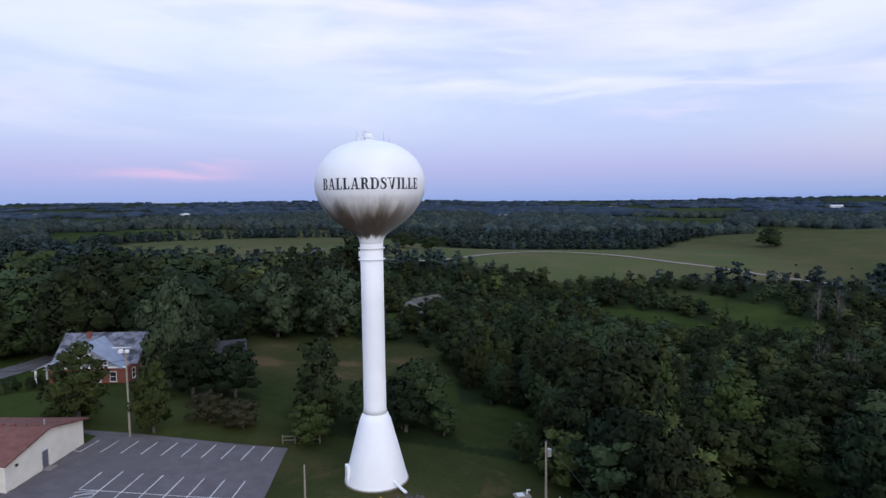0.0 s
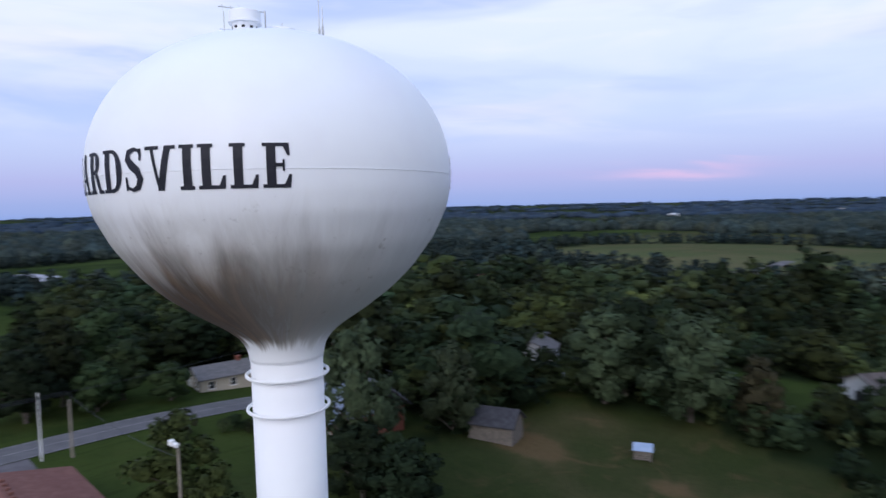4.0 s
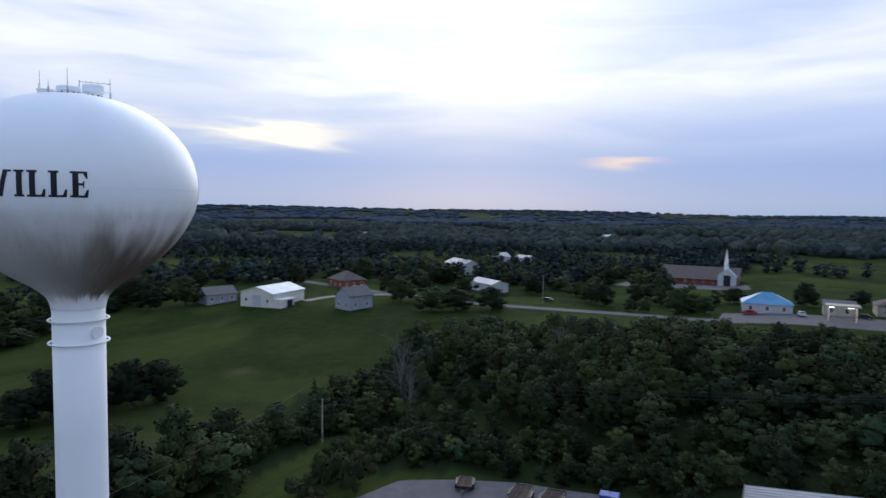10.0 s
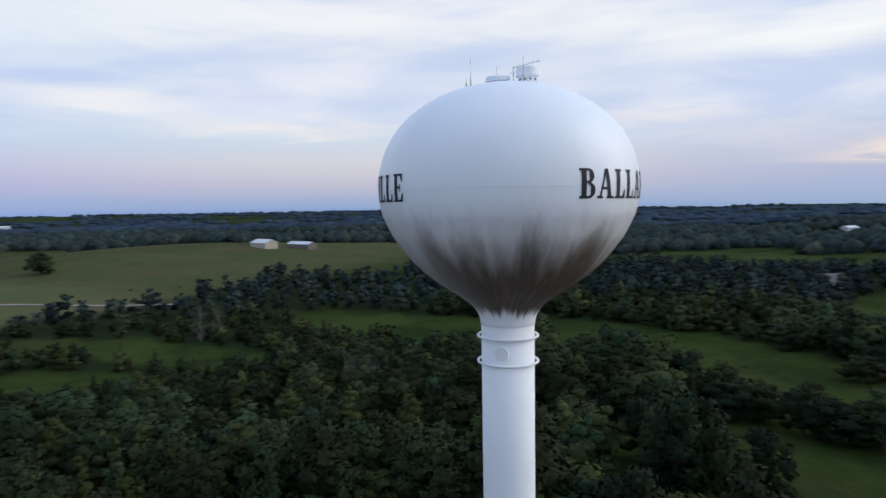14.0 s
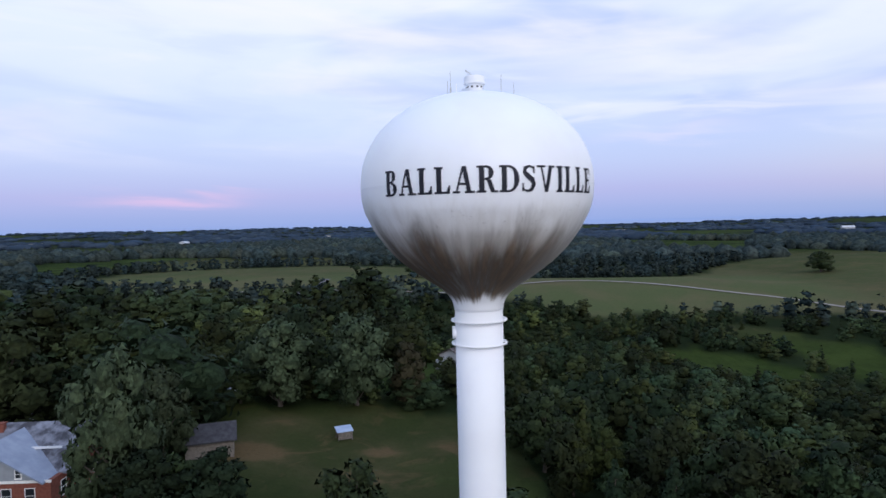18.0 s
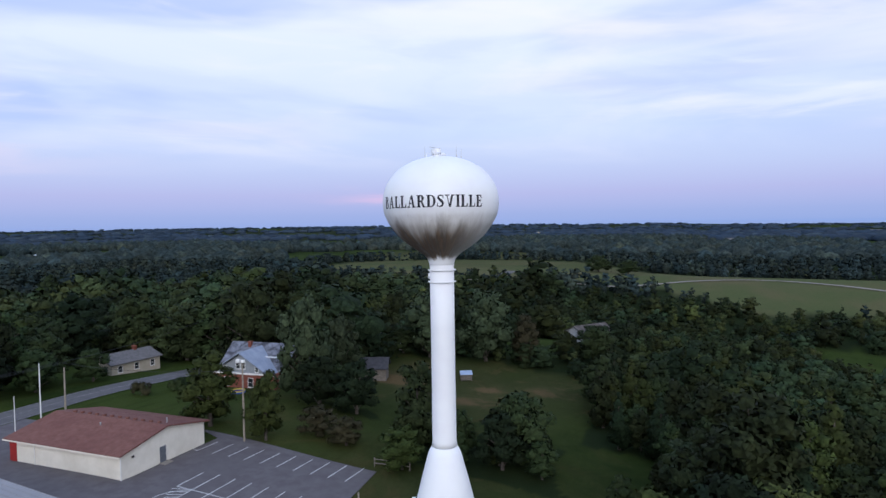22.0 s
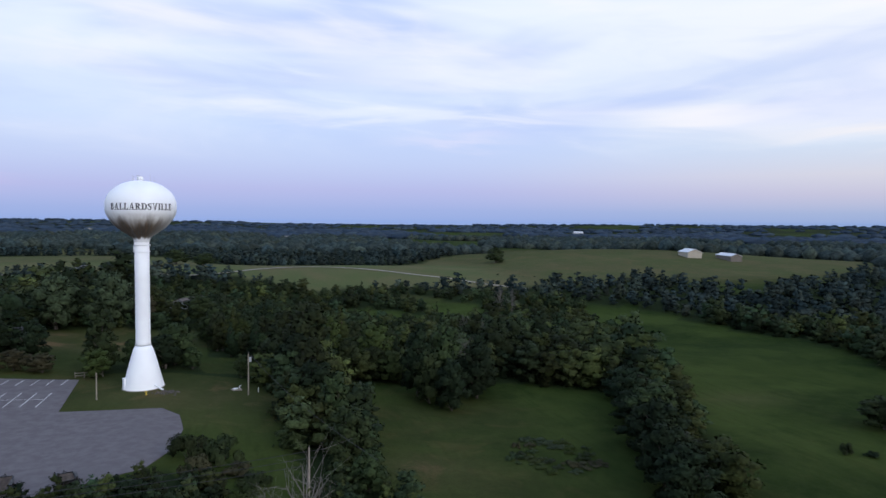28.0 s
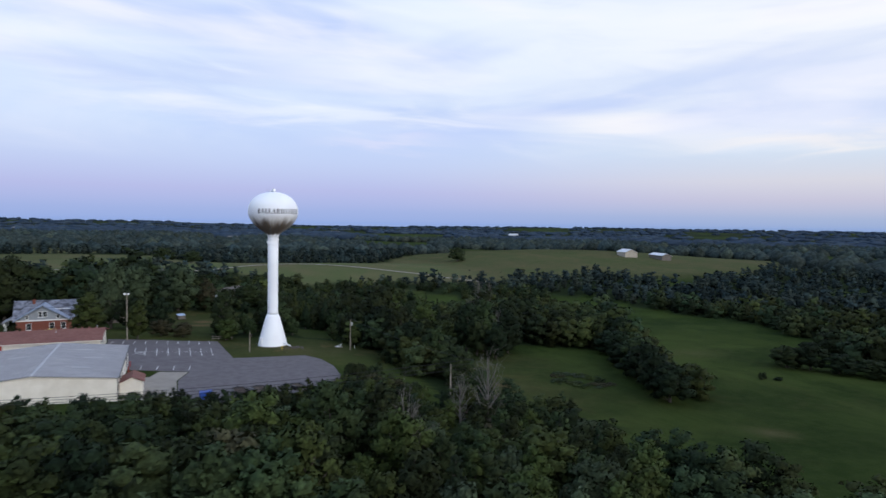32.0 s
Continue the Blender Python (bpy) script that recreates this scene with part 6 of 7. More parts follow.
# barns on the far hill
house("hill_barn", (374, 320), -15, 12, 19, 4.0, 2.6, TANWALL, WHITEROOF, "long tan barn with a pale roof on the hill", "barn", windows=False)
house("hill_barn", (396, 300), -15, 9, 26, 3.4, 1.8, OLDWOOD, WHITEROOF, "open-sided barn with a pale roof on the hill", "barn", windows=False)


def field_shelter():
    x, y = -20.3, 64.3
    s = thing("field_shelter", (x, y, height(x, y)), 25, "small wooden shelter with a tilted pale metal roof in the yard", "shed")
    for dx in (-1.1, 1.1):
        for dy, h in ((-0.8, 1.3), (0.8, 1.7)):
            part("post", boxes(((dx - 0.06, dy - 0.06, -0.2), (dx + 0.06, dy + 0.06, h))), OLDWOOD, s)
    for i in range(4):
        part("board", boxes(((-1.15, 0.82, 0.15 + i * 0.38), (1.15, 0.86, 0.45 + i * 0.38))), OLDWOOD, s)
        part("board", boxes(((-1.15, -0.86, 0.15 + i * 0.28), (1.15, -0.82, 0.38 + i * 0.28))), OLDWOOD, s)
    bm = bmesh.new()
    box(bm, (-1.3, -0.98, 0), (1.3, 0.98, 0.06))
    part("roof", bm, SHEDROOF, s, "tilted pale blue metal roof").matrix_local = pose(0, 0, 1.55, 14, 0, 0)


field_shelter()


# ---- trees ----
ICO_V, ICO_F = [], []
_bm = bmesh.new()
bmesh.ops.create_icosphere(_bm, subdivisions=1, radius=1)
ICO_V = np.array([v.co[:] for v in _bm.verts])
_bm.verts.index_update()
ICO_F = np.array([[v.index for v in f.verts] for f in _bm.faces])
_bm.free()


def crown_shape(rnd, lobes, count, leaf):
    """A crown: a lumpy core for each lobe, and leaf sprays scattered over the lobes. Gives vertices, triangles and the soft
    normals of the whole leaf mass."""
    vs, fs, ns = [], [], []
    mass = np.mean([p for p, _ in lobes], axis=0) - [0, 0, 0.8]

    def soft(at, out):
        """Leaf sprays lie along the swell of their clump and of the whole crown."""
        whole = at - mass
        whole = whole / (np.linalg.norm(whole, axis=1)[:, None] + 1e-6)
        n = 0.42 * out + 0.62 * whole + [0, 0, 0.05]
        return n / np.linalg.norm(n, axis=1)[:, None]

    for i, (p, r) in enumerate(lobes):
        at = np.array(p) + ICO_V * rnd.uniform(0.52, 0.86, (12, 1)) * r * [1, 1, 0.9]
        vs.append(at)
        ns.append(soft(at, ICO_V))
        fs.append(ICO_F + 12 * i)
    c = np.array([p for p, _ in lobes])
    r = np.array([q for _, q in lobes])
    pick = rnd.choice(len(c), count, p=r ** 2 / (r ** 2).sum())
    d = rnd.normal(size=(count, 3))
    d /= np.linalg.norm(d, axis=1)[:, None]
    d[:, 2] = np.where(d[:, 2] < -0.3, -d[:, 2], d[:, 2])
    pos = c[pick] + d * r[pick][:, None] * rnd.uniform(0.70, 1.14, (count, 1)) * [1, 1, 0.92]
    n = d + rnd.normal(size=(count, 3)) * 0.48
    n /= np.linalg.norm(n, axis=1)[:, None]
    a = np.cross(n, rnd.normal(size=(count, 3)))
    a /= np.linalg.norm(a, axis=1)[:, None]
    b = np.cross(n, a)
    s = leaf * rnd.uniform(0.5, 1.35, (count, 1))
    tri = np.stack([pos - a * s - b * s * 0.5, pos + a * s - b * s * 0.4, pos + a * s * 0.15 + b * s], 1)
    k = 12 * len(lobes)
    vs.append(tri.reshape(-1, 3))
    ns.append(np.repeat(soft(pos, 0.65 * d + 0.75 * n), 3, axis=0))
    fs.append(k + np.arange(3 * count).reshape(-1, 3))
    return np.concatenate(vs), np.concatenate(fs), np.concatenate(ns)


def lobes_of(rnd, kind, few=1.0):
    """The lobes of a crown about ten metres tall: (centre, radius)."""
    out = []
    if kind == "cedar":
        n = int(14 * few) + 2
        for i in range(n):
            z = 1.3 + 8.0 * i / (n - 1)
            r = 2.0 * (1 - (z - 1) / 9.4) + 0.22
            for j in range(2 if few > 0.6 else 1):
                a = rnd.uniform(0, 6.28)
                out.append(((math.cos(a) * r * 0.45, math.sin(a) * r * 0.45, z), r * 0.72))
    elif kind == "bush":
        for i in range(int(11 * few)):
            a, q = rnd.uniform(0, 6.28), rnd.uniform(0, 1) ** 0.5
            out.append(((math.cos(a) * q * 2.5, math.sin(a) * q * 2.5, rnd.uniform(0.6, 2.1) * (1.15 - 0.4 * q)), rnd.uniform(0.6, 1.15)))
    else:
        tall, wide = (8.1, 2.5) if kind == "tall" else (7.2, 3.1)
        low = 0.9
        for f, r in ((0.2, 0.62), (0.52, 0.74), (0.82, 0.5)):
            out.append(((rnd.uniform(-0.3, 0.3), rnd.uniform(-0.3, 0.3), low + tall * f), wide * r))
        n = int(19 * few)
        for i in range(n):
            a, u = 2.4 * i + rnd.uniform(-0.5, 0.5), (i + rnd.uniform(0.2, 0.8)) / n
            q = wide * math.sin(math.pi * (0.20 + 0.74 * u)) ** 0.8 * rnd.uniform(0.72, 1.02)
            out.append(((math.cos(a) * q, math.sin(a) * q, low + 0.2 + tall * u), rnd.uniform(0.75, 1.35) * (1.12 - 0.3 * u) * (1.25 if few < 0.6 else 1)))
    return out


def mesh_of(name, verts, tris, normals, material):
    me = bpy.data.meshes.new(name)
    n = len(tris)
    me.vertices.add(len(verts))
    me.vertices.foreach_set("co", np.ascontiguousarray(verts, dtype=np.float32).ravel())
    me.loops.add(3 * n)
    me.loops.foreach_set("vertex_index", np.ascontiguousarray(tris, dtype=np.int32).ravel())
    me.polygons.add(n)
    me.polygons.foreach_set("loop_start", np.arange(0, 3 * n, 3, dtype=np.int32))
    me.polygons.foreach_set("use_smooth", np.ones(n, dtype=bool))
    me.update(calc_edges=True)
    att = me.attributes.new("custom_normal", "FLOAT_VECTOR", "POINT")
    att.data.foreach_set("vector", np.ascontiguousarray(normals, dtype=np.float32).ravel())
    me.materials.append(material)
    return me


def trunk_mesh(rnd, lobes, kind, bare=False):
    bm = bmesh.new()
    top = max(c[2] for c, _ in lobes) * (0.95 if kind == "cedar" else 0.72)
    r = 0.24 if kind != "bush" else 0.08
    pts = [Vector((0.25 * math.sin(i * 1.7) * i / 4, 0.25 * math.cos(i * 2.3) * i / 4, -0.6 + (top + 0.6) * i / 4)) for i in range(5)]
    for i in range(4):
        tube(bm, pts[i], pts[i + 1], r * (1.15 - 0.24 * i), r * (1.15 - 0.24 * (i + 1)), n=7)
    for c, s in lobes[3:: 1 if bare else 3]:
        c = Vector(c)
        f = min(0.85, max(0.15, (c.z - 1.6) / (top + 0.1)))
        start = pts[0].lerp(pts[4], f * 0.9)
        tube(bm, start, c, r * 0.38, r * 0.12, n=5)
        if bare:
            for k in range(5):
                e = c + Vector(rnd.normal(size=3)) * s * 0.9 + Vector((0, 0, s * 0.5))
                tube(bm, start.lerp(c, rnd.uniform(0.5, 1)), e, r * 0.12, r * 0.03, n=3)
                tube(bm, c.lerp(e, 0.5), e + Vector(rnd.normal(size=3)) * 0.7, r * 0.06, r * 0.02, n=3)
    me = bpy.data.meshes.new("trunk")
    bm.to_mesh(me)
    bm.free()
    me.materials.append(DEADBARK if bare else BARK)
    return me


KINDS = {}
for kind, seeds, count, leaf in (("round", 5, 2800, 0.21), ("tall", 4, 2700, 0.21), ("cedar", 3, 2000, 0.18), ("bush", 3, 1300, 0.15)):
    KINDS[kind] = []
    for s in range(seeds):
        rnd = np.random.default_rng(100 * len(KINDS) + s)
        lobes = lobes_of(rnd, kind)
        KINDS[kind].append((crown_shape(rnd, lobes, count, leaf), trunk_mesh(rnd, lobes, kind)))
CROWN = {}


def crown_data(kind, v, material):
    key = (kind, v, material.name)
    if key not in CROWN:
        CROWN[key] = mesh_of("crown", *KINDS[kind][v][0], material)
    return CROWN[key]


LABELS = {"round": "broad leafy tree with a dense green crown", "tall": "tall leafy tree with a rounded crown", "cedar": "dark pointed evergreen tree", "bush": "low leafy green bush"}


def tree(kind, x, y, tall, wide=None, material=None, label="", group="trees near the tower", seed=0):
    """One tree of its own, with trunk and crown."""
    rnd = random.Random(seed * 7919 + int(x * 31 + y * 17))
    v = rnd.randrange(len(KINDS[kind]))
    unit = 3.2 if kind == "bush" else 10.0
    sz = tall / unit
    sx = (wide / (7.0 if kind != "cedar" else 4.6)) if wide else sz * rnd.uniform(0.88, 1.15)
    material = material or (LEAF_DARK if kind == "cedar" else LEAF)
    t = new("bush" if kind == "bush" else "tree")
    t.matrix_basis = pose(x, y, height(x, y), 0, 0, rnd.uniform(0, 360)) @ Matrix.Diagonal((sx, sx, sz, 1))
    tagged(t, label or LABELS[kind], "bush" if kind == "bush" else "tree", group)
    for nm, me in (("trunk", KINDS[kind][v][1]), ("crown", crown_data(kind, v, material))):
        ob = new(nm, me)
        ob.parent = t
    return t


def dead_tree(x, y, tall, seed):
    rnd = np.random.default_rng(seed)
    lobes = lobes_of(rnd, "tall")
    t = new("dead_tree")
    t.matrix_basis = pose(x, y, height(x, y), 0, 0, seed * 40) @ Matrix.Diagonal((tall / 10 * 0.8, tall / 10 * 0.8, tall / 10, 1))
    tagged(t, "bare grey dead tree among the woods", "tree", "dead trees")
    ob = new("trunk", trunk_mesh(rnd, lobes, "tall", True))
    ob.parent = t


# trees that stand out
for kind, x, y, tall, wide, mat in (
    # behind the lot and round the brick house
    ("round", -38.2, 31, 20.5, 9.6, LEAF_PALE), ("round", -42.5, 51, 15, 8, LEAF_PALE), ("tall", -10.4, 16.2, 13, 9.0, LEAF), ("round", -33, 27.5, 9.5, 8, LEAF_DARK), ("round", -26.4, 28, 10, 8, LEAF_DARK),
    ("round", -67, 53, 23, 17, LEAF), ("round", -78, 60, 20, 17, LEAF), ("round", -60, 66, 19, 15, LEAF), ("round", -88, 56, 15, 14, LEAF), ("round", -88, 8, 13, 10, LEAF_DARK), ("tall", -93, 14, 15, 10, LEAF), ("round", -90, 22, 11, 9, LEAF), ("round", -84.5, 27.5, 7.5, 7, LEAF), ("round", -86, 17, 9, 8, LEAF), ("round", -101, 12, 14, 12, LEAF_DARK), ("round", -107, 24, 15, 12, LEAF), ("round", -104, 56, 17, 14, LEAF), ("round", -46, 77, 6, 7, LEAF), ("round", -51, 84, 5, 7, LEAF_DARK), ("round", -42.5, 80.5, 7.5, 8, LEAF), ("round", -34, 84, 19, 14, LEAF_DARK), ("round", -56, 58, 15, 11, LEAF_DARK), ("tall", -41.6, 11.6, 11.2, 9.5, LEAF_LIGHT), ("tall", -30.8, 10.4, 9.8, 6.2, LEAF_LIGHT),
    ("round", -25.6, 15.6, 5.0, 6.0, LEAF_RUST), ("round", -20.4, 14.4, 4.6, 5.4, LEAF_RUST), ("round", -10.0, 10.4, 6.4, 6.2, LEAF_LIGHT), ("round", 3.5, 18, 10.5, 9, LEAF), ("round", 2, 14.5, 8, 7, LEAF_DARK), ("tall", 25.5, 14, 10, 8, LEAF),
    ("round", -34.5, 78.5, 18.5, 13, LEAF_PALE), ("round", -21, 80.5, 19, 13, LEAF_PALE), ("tall", -11.5, 81.5, 12, 8, LEAF_RUST), ("round", 4, 86, 10, 9, LEAF), ("round", 3.5, 99.5, 7, 7, LEAF), ("round", 7, 103, 8, 8, LEAF_DARK), ("bush", -66, 22, 3, 4.5, LEAF_RUST), ("bush", -63, 28, 3, 5, LEAF), ("bush", -60, 30, 2.6, 4, LEAF),
    # hedge between lot and pasture
    ("round", 28, -2, 13, 10, LEAF_DARK), ("tall", 29, -12, 13, 9, LEAF), ("round", 29.5, -22, 12, 9, LEAF_DARK), ("tall", 31, -31, 11, 7.5, LEAF), ("round", 32, -40, 9, 7, LEAF), ("round", 33, -50, 6, 5, LEAF),
    ("tall", 51, -5, 14, 9, LEAF_DARK), ("tall", 57, -4, 15, 10, LEAF), ("round", 63, -7, 13, 9, LEAF_DARK), ("bush", 11, -38.5, 4.2, 6.5, LEAF), ("bush", 15.5, -40, 4.2, 6, LEAF), ("bush", 12, -44, 3.0, 5, LEAF_RUST), ("bush", 17, -44, 2.0, 5, LEAF_RUST), ("bush", 14, -47.5, 2.4, 5, LEAF), ("bush", 19.5, -48, 2.6, 5.5, LEAF), ("bush", 12, -34, 1.6, 4, LEAF_RUST), ("bush", 15, -35.5, 2.8, 5, LEAF), ("bush", 18.5, -53, 3, 5.5, LEAF_LIGHT), ("round", 55, -15, 11, 7, LEAF_DARK), ("round", 52, -10, 12, 7, LEAF), ("tall", 66, 0, 12, 7, LEAF_DARK),
    ("round", 17, -98, 9.5, 10.5, LEAF_LIGHT), ("round", 12.5, -93, 7.5, 8, LEAF_LIGHT), ("round", 24, -62, 5.5, 6, LEAF_LIGHT),
    # hedges in the pasture
    *[("round", 95 - 23.5 * f + 1.6 * math.sin(19 * f), -12 - 48 * f, 8.2 + 1.8 * math.sin(31 * f) + 1.5 * f, 9.5 + 1.5 * math.cos(17 * f), (LEAF_DARK, LEAF, LEAF_DARK)[i % 3]) for i, f in ((i, i / 9) for i in range(10))],
    *[("round", 133 + 52 * f + 2 * math.sin(40 * f), -39 - 110 * f ** 1.3, 7 + 2 * math.sin(23 * f), 9.5, LEAF_DARK if i % 3 else LEAF) for i, f in ((i, i / 13) for i in range(14))],
    *[("bush", 63.4 + q * (5.4 * math.cos(a) - 4.6 * math.sin(a)), -40.2 + q * (5.0 * math.cos(a) + 5.6 * math.sin(a)), 0.45 + 0.35 * math.sin(7 * a) ** 2, 3.2 + math.sin(3 * a), (LEAF_PALE, LEAF_LIGHT, LEAF, LEAF_RUST)[i % 4]) for i, a, q in ((i, i * 2.4, (i / 26) ** 0.5) for i in range(4, 27))], ("bush", 113, -48, 2.2, 2.5, LEAF), ("bush", 116, -50, 1.2, 3, LEAF_DARK),
    ("round", 206, 340, 14, 16, LEAF), ("round", -28, 330, 12, 16, LEAF), ("round", -10, 322, 10, 14, LEAF),
    # south and west
    ("round", 86, -172, 11, 11, LEAF), ("round", -66, -196, 10, 10, LEAF), ("tall", -88, -212, 14, 9, LEAF), ("tall", -100, -200, 15, 10, LEAF), ("round", 30, -225, 9, 8, LEAF), ("round", 12, -214, 8, 7, LEAF), ("round", 2, -210, 8, 7, LEAF),
    *[("round", x, y, 9.5 + 2.5 * math.sin(x), 10.5 + 2 * math.cos(y), (LEAF, LEAF_DARK, LEAF)[i % 3]) for i, (x, y) in enumerate(((152, -133), (176, -160), (183, -181), (181, -198), (166, -209), (143, -207), (133, -215), (118, -229), (104, -231), (171, -127), (159, -125), (218, -135), (228, -129), (112, -209), (147, -186), (60, -164), (50, -171), (66, -158)))],
    *[("round", x, y, 7.5 + 1.5 * math.sin(x), 8 + math.cos(y), (LEAF, LEAF, LEAF_DARK)[i % 3]) for i, (x, y) in enumerate(((59, -232), (48, -238), (53, -219), (36, -221), (26, -206), (20, -199), (-5, -195), (-13, -197), (-42, -219), (-20, -226), (10, -228), (-58, -229), (-82, -222)))],
    ("round", 9.3, -191.5, 5, 4.5, LEAF), ("round", 4.7, -191, 5, 4.5, LEAF), ("bush", -137, -146, 3.4, 4.5, LEAF_DARK), ("round", -184, -188, 9, 11, LEAF_DARK), ("round", -172, -203, 8, 10, LEAF_DARK), ("round", -104, -262, 9, 9, LEAF_DARK), ("tall", -86, -262, 10, 8, LEAF), ("tall", -122, -262, 11, 6, LEAF_DARK), ("round", -160, -108, 8, 8, LEAF), ("round", -152, -112, 8, 8, LEAF), ("round", -205, -92, 9, 9, LEAF), ("round", -212, -86, 9, 9, LEAF)):
    tree(kind, x, y, tall, wide, mat, group="trees that stand apart")
for i, (x, y, h) in enumerate(((132, 150, 13), (137, 147, 12), (62, -2, 12), (84, 62, 11), (88, 58, 10), (2, -92, 12), (23.5, -71, 13), (20, -68, 9))):
    dead_tree(x, y, h, i + 1)


def scatter(seed, r0, r1, spacing):
    """Jittered places of trees in the wooded land between two distances from the tower."""
    rnd = random.Random(seed)
    out = []
    n = int(r1 / spacing) + 1
    for i in range(-n, n + 1):
        for j in range(-n, n + 1):
            x, y = (i + rnd.uniform(-0.45, 0.45)) * spacing, (j + rnd.uniform(-0.45, 0.45)) * spacing
            if r0 <= math.hypot(x, y) < r1 and wooded(x, y):
                out.append((x, y, rnd.random()))
    return out


def stature(x, y, q):
    """How tall a tree grows here: low scrub by the lot, taller deep in the woods."""
    full = (6.0 + 6.0 * ((q * 7.3) % 1)) * (1.0 + 0.55 * noise.noise((x / 28, y / 28, 1.7))) * (1.25 if (q * 43.7) % 1 < 0.2 else 1.0)
    if y < -40 and -75 < x < 60:
        near = math.hypot(max(0, abs(x + 8) - 18), max(0, -50 - y))
        if x > 4:
            return min(full, 2.6 + 0.10 * near)
        return min(full, (2.9 + 0.20 * near) * (0.7 + 0.6 * ((q * 91.7) % 1)), (5.5 + 0.2 * max(0, y + 145)) * (0.7 + 0.7 * ((q * 91.7) % 1)))
    if y > 8 and -40 < x < 30 and y < 30:
        return min(full, 5.0 + 0.2 * (y - 8))
    if 19 < x < 42 and -62 < y < 8:
        return min(full * 1.1, 5.0 + 0.13 * (y + 62))
    if 140 < y < 225 and -40 < x < 210:
        return full * 0.68
    if y > 90 and x > 5:
        return full * 0.7
    if 80 < y < 122 and -32 < x < 20:
        return full * 0.72
    if 72 < y < 120 and x < -32 or y > 60 and x < -40:
        return full * 1.35
    return full


def spread(seed, x0, x1, y0, y1, count):
    """Loose trees in the yards and along the lanes, clear of roads and houses."""
    rnd = random.Random(seed)
    clear = [(x, y) for x, y in ((-232, -166), (-191, -158), (-30, -206), (-67, -211), (-50, -204), (72, -218), (116, -143), (89, -150), (-2, -297), (128, -196), (-139, -93), (-171, -95), (-230, -102))]
    out = []
    while len(out) < count:
        x, y = rnd.uniform(x0, x1), rnd.uniform(y0, y1)
        if any(math.hypot(x - a, y - b) < 20 for a, b in clear) or -192 < y < -176 or -112 < x < -70 and y > -230 or noise.noise((x / 60, y / 60, 8.0)) < -0.05 or -105 < x < 2 and y < -222 or -196 < x < -104 and -197 < y < -118:
            continue
        out.append((x, y, rnd.random()))
    return out


loose = spread(31, -100, 150, -335, -192, 95) + spread(32, -330, -120, -235, -100, 120) + spread(33, -290, -190, -60, 30, 34)
mid = scatter(11, 0, 155, 5.1)
north = sorted((p for p in mid if -62 < p[0] < 75 and 8 < p[1] < 90), key=lambda p: p[0] ** 2 + (p[1] * 0.8) ** 2)[:75]
south = sorted((p for p in mid if -62 < p[0] < 50 and -140 < p[1] < -46), key=lambda p: (p[0] - 5) ** 2 + (p[1] + 92) ** 2)[:95]
singles = north + south
for n, (x, y, q) in enumerate(singles):
    tall = stature(x, y, q)
    kind = "bush" if tall < 4.2 else ("cedar" if q > (0.72 if x > 8 and y > 15 else 0.93) else ("tall" if q > 0.45 else "round"))
    mat = LEAF_RUST if (q * 31) % 1 > 0.97 else (LEAF_PALE if (q * 31) % 1 < 0.05 else (LEAF_LIGHT if (q * 31) % 1 < (0.34 if y < 0 else 0.2) else None))
    tree(kind, x, y, tall, 6.5 + 2 * q if kind == "bush" else None, mat, group="trees of the woods", seed=n)


def tint_of(x, y, q):
    """Each tree's own shade of green."""
    v = 0.55 + 1.25 * ((q * 71.3) % 1) ** 1.7 + 0.3 * noise.noise((x / 40, y / 40, 4.4))
    h = (q * 17.9) % 1
    if (q * 53.9) % 1 < 0.13:
        return (v * 1.75, v * 1.5, v * 1.1, 1.0)
    return (v * (0.85 + 0.4 * h), v, v * (0.8 + 0.35 * (1 - h)), 1.0)


def put_tint(me, rows):
    att = me.attributes.new("tint", "FLOAT_COLOR", "POINT")
    att.data.foreach_set("color", np.ascontiguousarray(rows, dtype=np.float32).ravel())


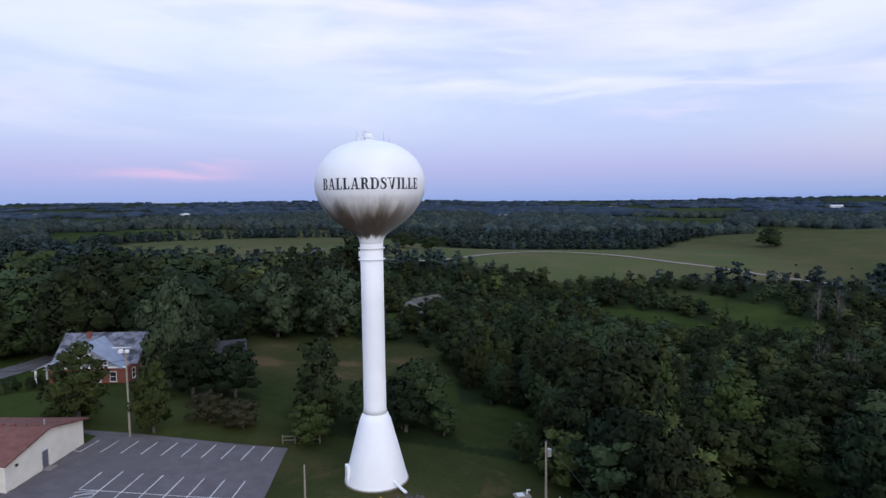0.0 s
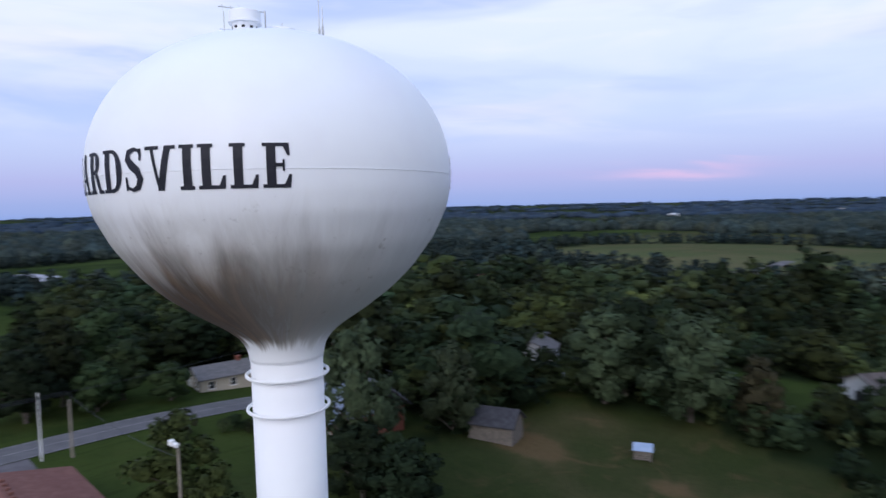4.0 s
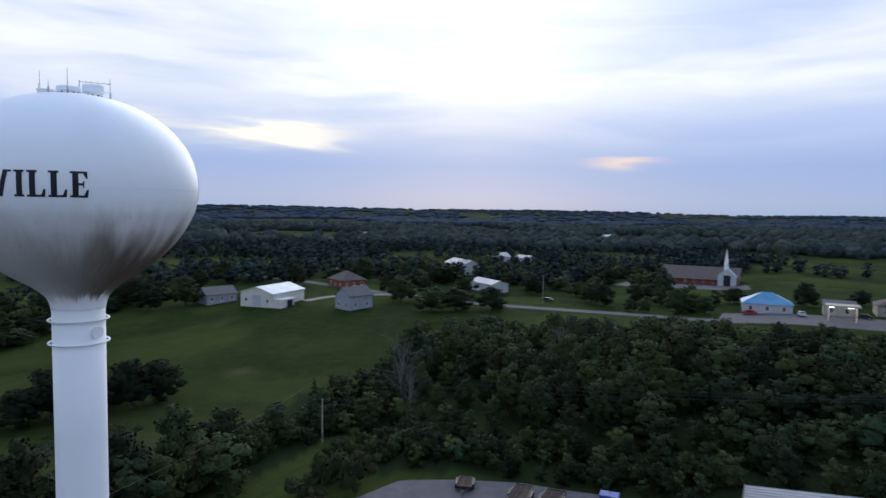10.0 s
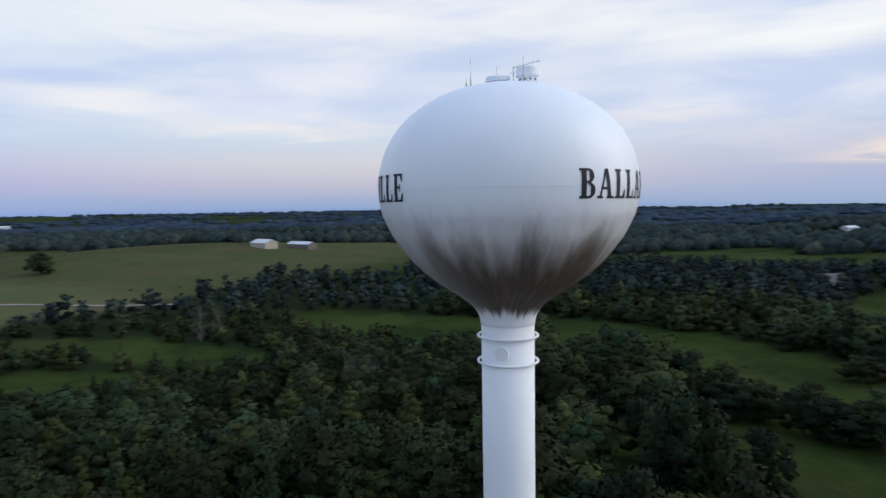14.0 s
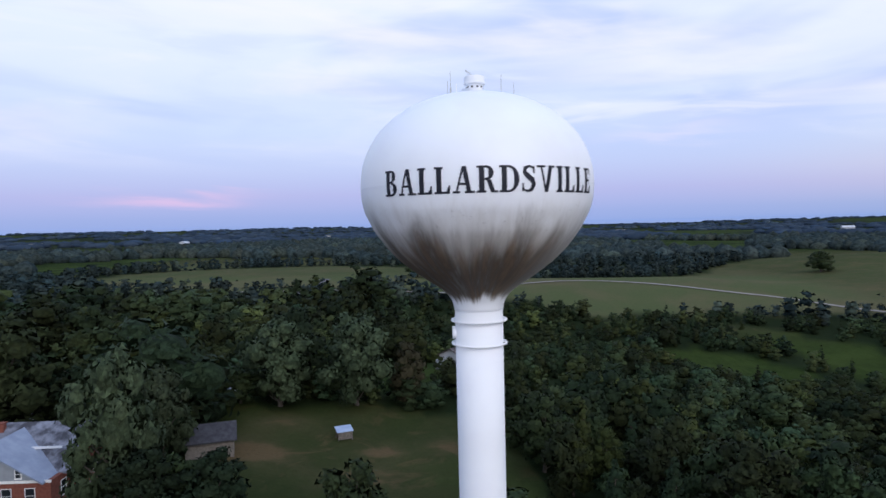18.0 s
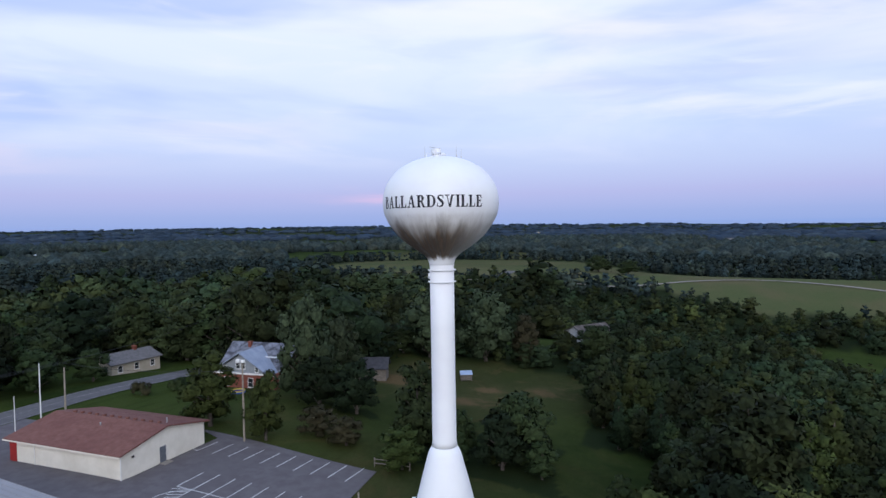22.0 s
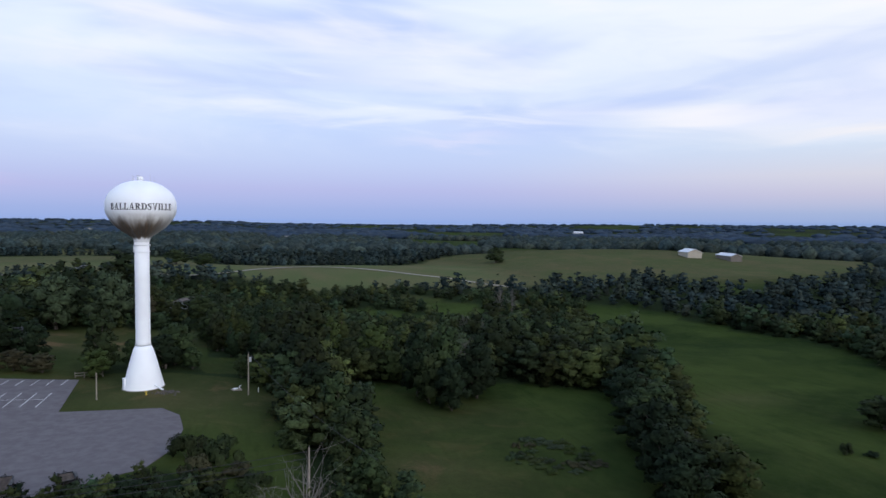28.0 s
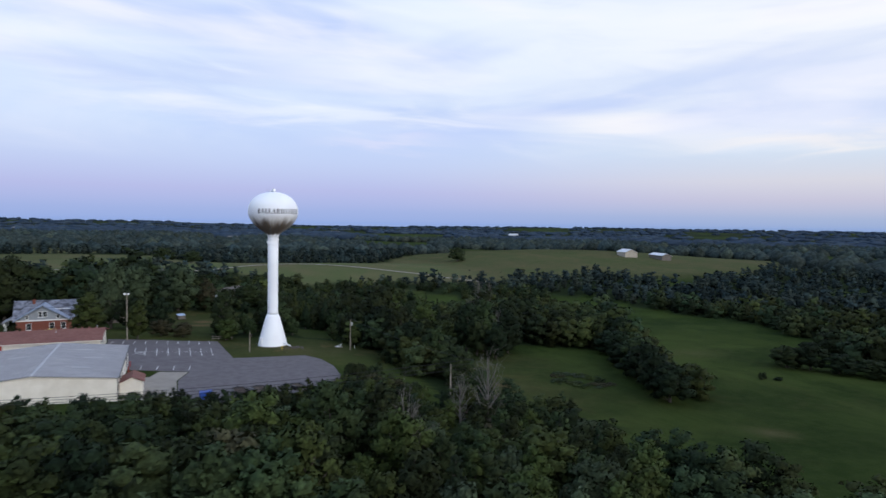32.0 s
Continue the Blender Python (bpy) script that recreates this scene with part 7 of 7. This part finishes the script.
def join_trees(name, places, per, leaf, tall, label, material=WOODS, seed=5, few=0.5, low=False):
    """Many trees as one mass, each a crown of leaf sprays on its own place."""
    rnd = np.random.default_rng(seed)
    broad = [crown_shape(rnd, lobes_of(rnd, "tall" if k % 2 else "round", few), per, leaf) for k in range(6)]
    pointed = [crown_shape(rnd, lobes_of(rnd, "cedar", few), per, leaf * 0.8) for k in range(2)]
    vs, fs, ns, tints, at = [], [], [], [], 0
    for x, y, q in places:
        s = (stature(x, y, q) if not tall else tall * (0.7 + 0.6 * ((q * 13.7) % 1))) / 10
        a = q * 40
        c, sn = math.cos(a), math.sin(a)
        evergreen = (q * 61.7) % 1 < (0.16 if x > 8 and y > 15 else 0.04)
        o, f, nm = pointed[int(q * 997) % 2] if evergreen else broad[int(q * 997) % 6]
        wide = s * (0.88 + 0.42 * ((q * 5.1) % 1)) * (1.0 if evergreen or low else 1.2)
        w = np.empty_like(o)
        w[:, 0] = (o[:, 0] * c - o[:, 1] * sn) * wide + x
        w[:, 1] = (o[:, 0] * sn + o[:, 1] * c) * wide + y
        w[:, 2] = (o[:, 2] - 1.1) * s + height(x, y)
        vs.append(w)
        fs.append(f + at)
        v = np.empty_like(nm)
        v[:, 0], v[:, 1], v[:, 2] = nm[:, 0] * c - nm[:, 1] * sn, nm[:, 0] * sn + nm[:, 1] * c, nm[:, 2]
        ns.append(v)
        at += len(o)
        r, g, b, _ = tint_of(x, y, q)
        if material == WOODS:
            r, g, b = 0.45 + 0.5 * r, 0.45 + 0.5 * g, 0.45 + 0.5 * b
        k = 0.8 if evergreen else 1.0
        tints.append(np.tile((r * k * 0.95, g * k, b * k, 1.0), (len(o), 1)))
    ob = new(name, mesh_of(name, np.concatenate(vs), np.concatenate(fs), np.concatenate(ns), material))
    put_tint(ob.data, np.concatenate(tints))
    return tagged(ob, label, "woods", kind="stuff")


taken = {(x, y) for x, y, _ in singles}
rest = [p for p in mid if (p[0], p[1]) not in taken]
rnd = random.Random(77)
brush = [(-27 + 2.4 * i + rnd.uniform(-1, 1), -51.5 - 3.0 * j - 0.012 * (i * 2.4 - 18) ** 2 * -0.4 + rnd.uniform(-1, 1), rnd.random()) for i in range(17) for j in range(4)]
brush += [(rnd.uniform(24, 36), rnd.uniform(-66, -50), rnd.random()) for i in range(26)] + [(rnd.uniform(6, 16), rnd.uniform(-60, -46), rnd.random()) for i in range(26)]
join_trees("brush", brush, 240, 0.30, 3.2, "low tangled brush along the edge of the lot", MIDLEAF, seed=51, few=0.5, low=True)
join_trees("yard_trees", loose, 150, 0.40, 9.0, "leafy trees in the yards and along the lanes", MIDLEAF, seed=41, few=0.5)
join_trees("woods", rest, 640, 0.25, 0, "dense green woods round the tower", MIDLEAF, few=0.62)
join_trees("woods", scatter(14, 155, 235, 6.3), 190, 0.47, 0, "dense green woods behind the fields", MIDLEAF, seed=15, few=0.45)
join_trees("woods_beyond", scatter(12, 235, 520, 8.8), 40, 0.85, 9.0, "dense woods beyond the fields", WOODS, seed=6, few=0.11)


def domes(name, places, tall, wide, material, label, seed):
    """Distant trees as one mass: an uneven rounded crown for each."""
    rnd = np.random.default_rng(seed)
    shapes = []
    for k in range(6):
        v = []
        for ring, (z, r) in enumerate(((0.0, 0.75), (0.35, 1.0), (0.72, 0.72))):
            for i in range(7):
                a = 2 * math.pi * (i + 0.5 * ring) / 7
                q = r * rnd.uniform(0.75, 1.25)
                v.append((q * math.cos(a), q * math.sin(a), z + rnd.uniform(-0.1, 0.1)))
        v.append((rnd.uniform(-0.2, 0.2), rnd.uniform(-0.2, 0.2), rnd.uniform(0.92, 1.1)))
        shapes.append(np.array(v))
    tris = []
    for ring in range(2):
        for i in range(7):
            a, b, c, e = ring * 7 + i, ring * 7 + (i + 1) % 7, ring * 7 + 7 + i, ring * 7 + 7 + (i + 1) % 7
            tris += [(a, b, c), (b, e, c)]
    tris += [(14 + i, 14 + (i + 1) % 7, 21) for i in range(7)]
    tris = np.array(tris)
    vs, fs = [], []
    for n, (x, y, q) in enumerate(places):
        o = shapes[int(q * 997) % 6]
        s = tall * (0.7 + 0.6 * ((q * 13.7) % 1))
        w = wide * (0.7 + 0.6 * ((q * 5.1) % 1))
        vs.append(o * (w, w, s) + (x, y, height(x, y) - 0.5))
        fs.append(tris + 22 * n)
    vs, fs = np.concatenate(vs), np.concatenate(fs)
    me = bpy.data.meshes.new(name)
    me.vertices.add(len(vs))
    me.vertices.foreach_set("co", vs.astype(np.float32).ravel())
    me.loops.add(3 * len(fs))
    me.loops.foreach_set("vertex_index", fs.astype(np.int32).ravel())
    me.polygons.add(len(fs))
    me.polygons.foreach_set("loop_start", np.arange(0, 3 * len(fs), 3, dtype=np.int32))
    me.polygons.foreach_set("use_smooth", np.ones(len(fs), dtype=bool))
    me.update(calc_edges=True)
    me.materials.append(material)
    put_tint(me, np.repeat(0.6 + 0.4 * np.array([tint_of(x, y, q) for x, y, q in places]), 22, axis=0))
    return tagged(new(name, me), label, "woods", kind="stuff")


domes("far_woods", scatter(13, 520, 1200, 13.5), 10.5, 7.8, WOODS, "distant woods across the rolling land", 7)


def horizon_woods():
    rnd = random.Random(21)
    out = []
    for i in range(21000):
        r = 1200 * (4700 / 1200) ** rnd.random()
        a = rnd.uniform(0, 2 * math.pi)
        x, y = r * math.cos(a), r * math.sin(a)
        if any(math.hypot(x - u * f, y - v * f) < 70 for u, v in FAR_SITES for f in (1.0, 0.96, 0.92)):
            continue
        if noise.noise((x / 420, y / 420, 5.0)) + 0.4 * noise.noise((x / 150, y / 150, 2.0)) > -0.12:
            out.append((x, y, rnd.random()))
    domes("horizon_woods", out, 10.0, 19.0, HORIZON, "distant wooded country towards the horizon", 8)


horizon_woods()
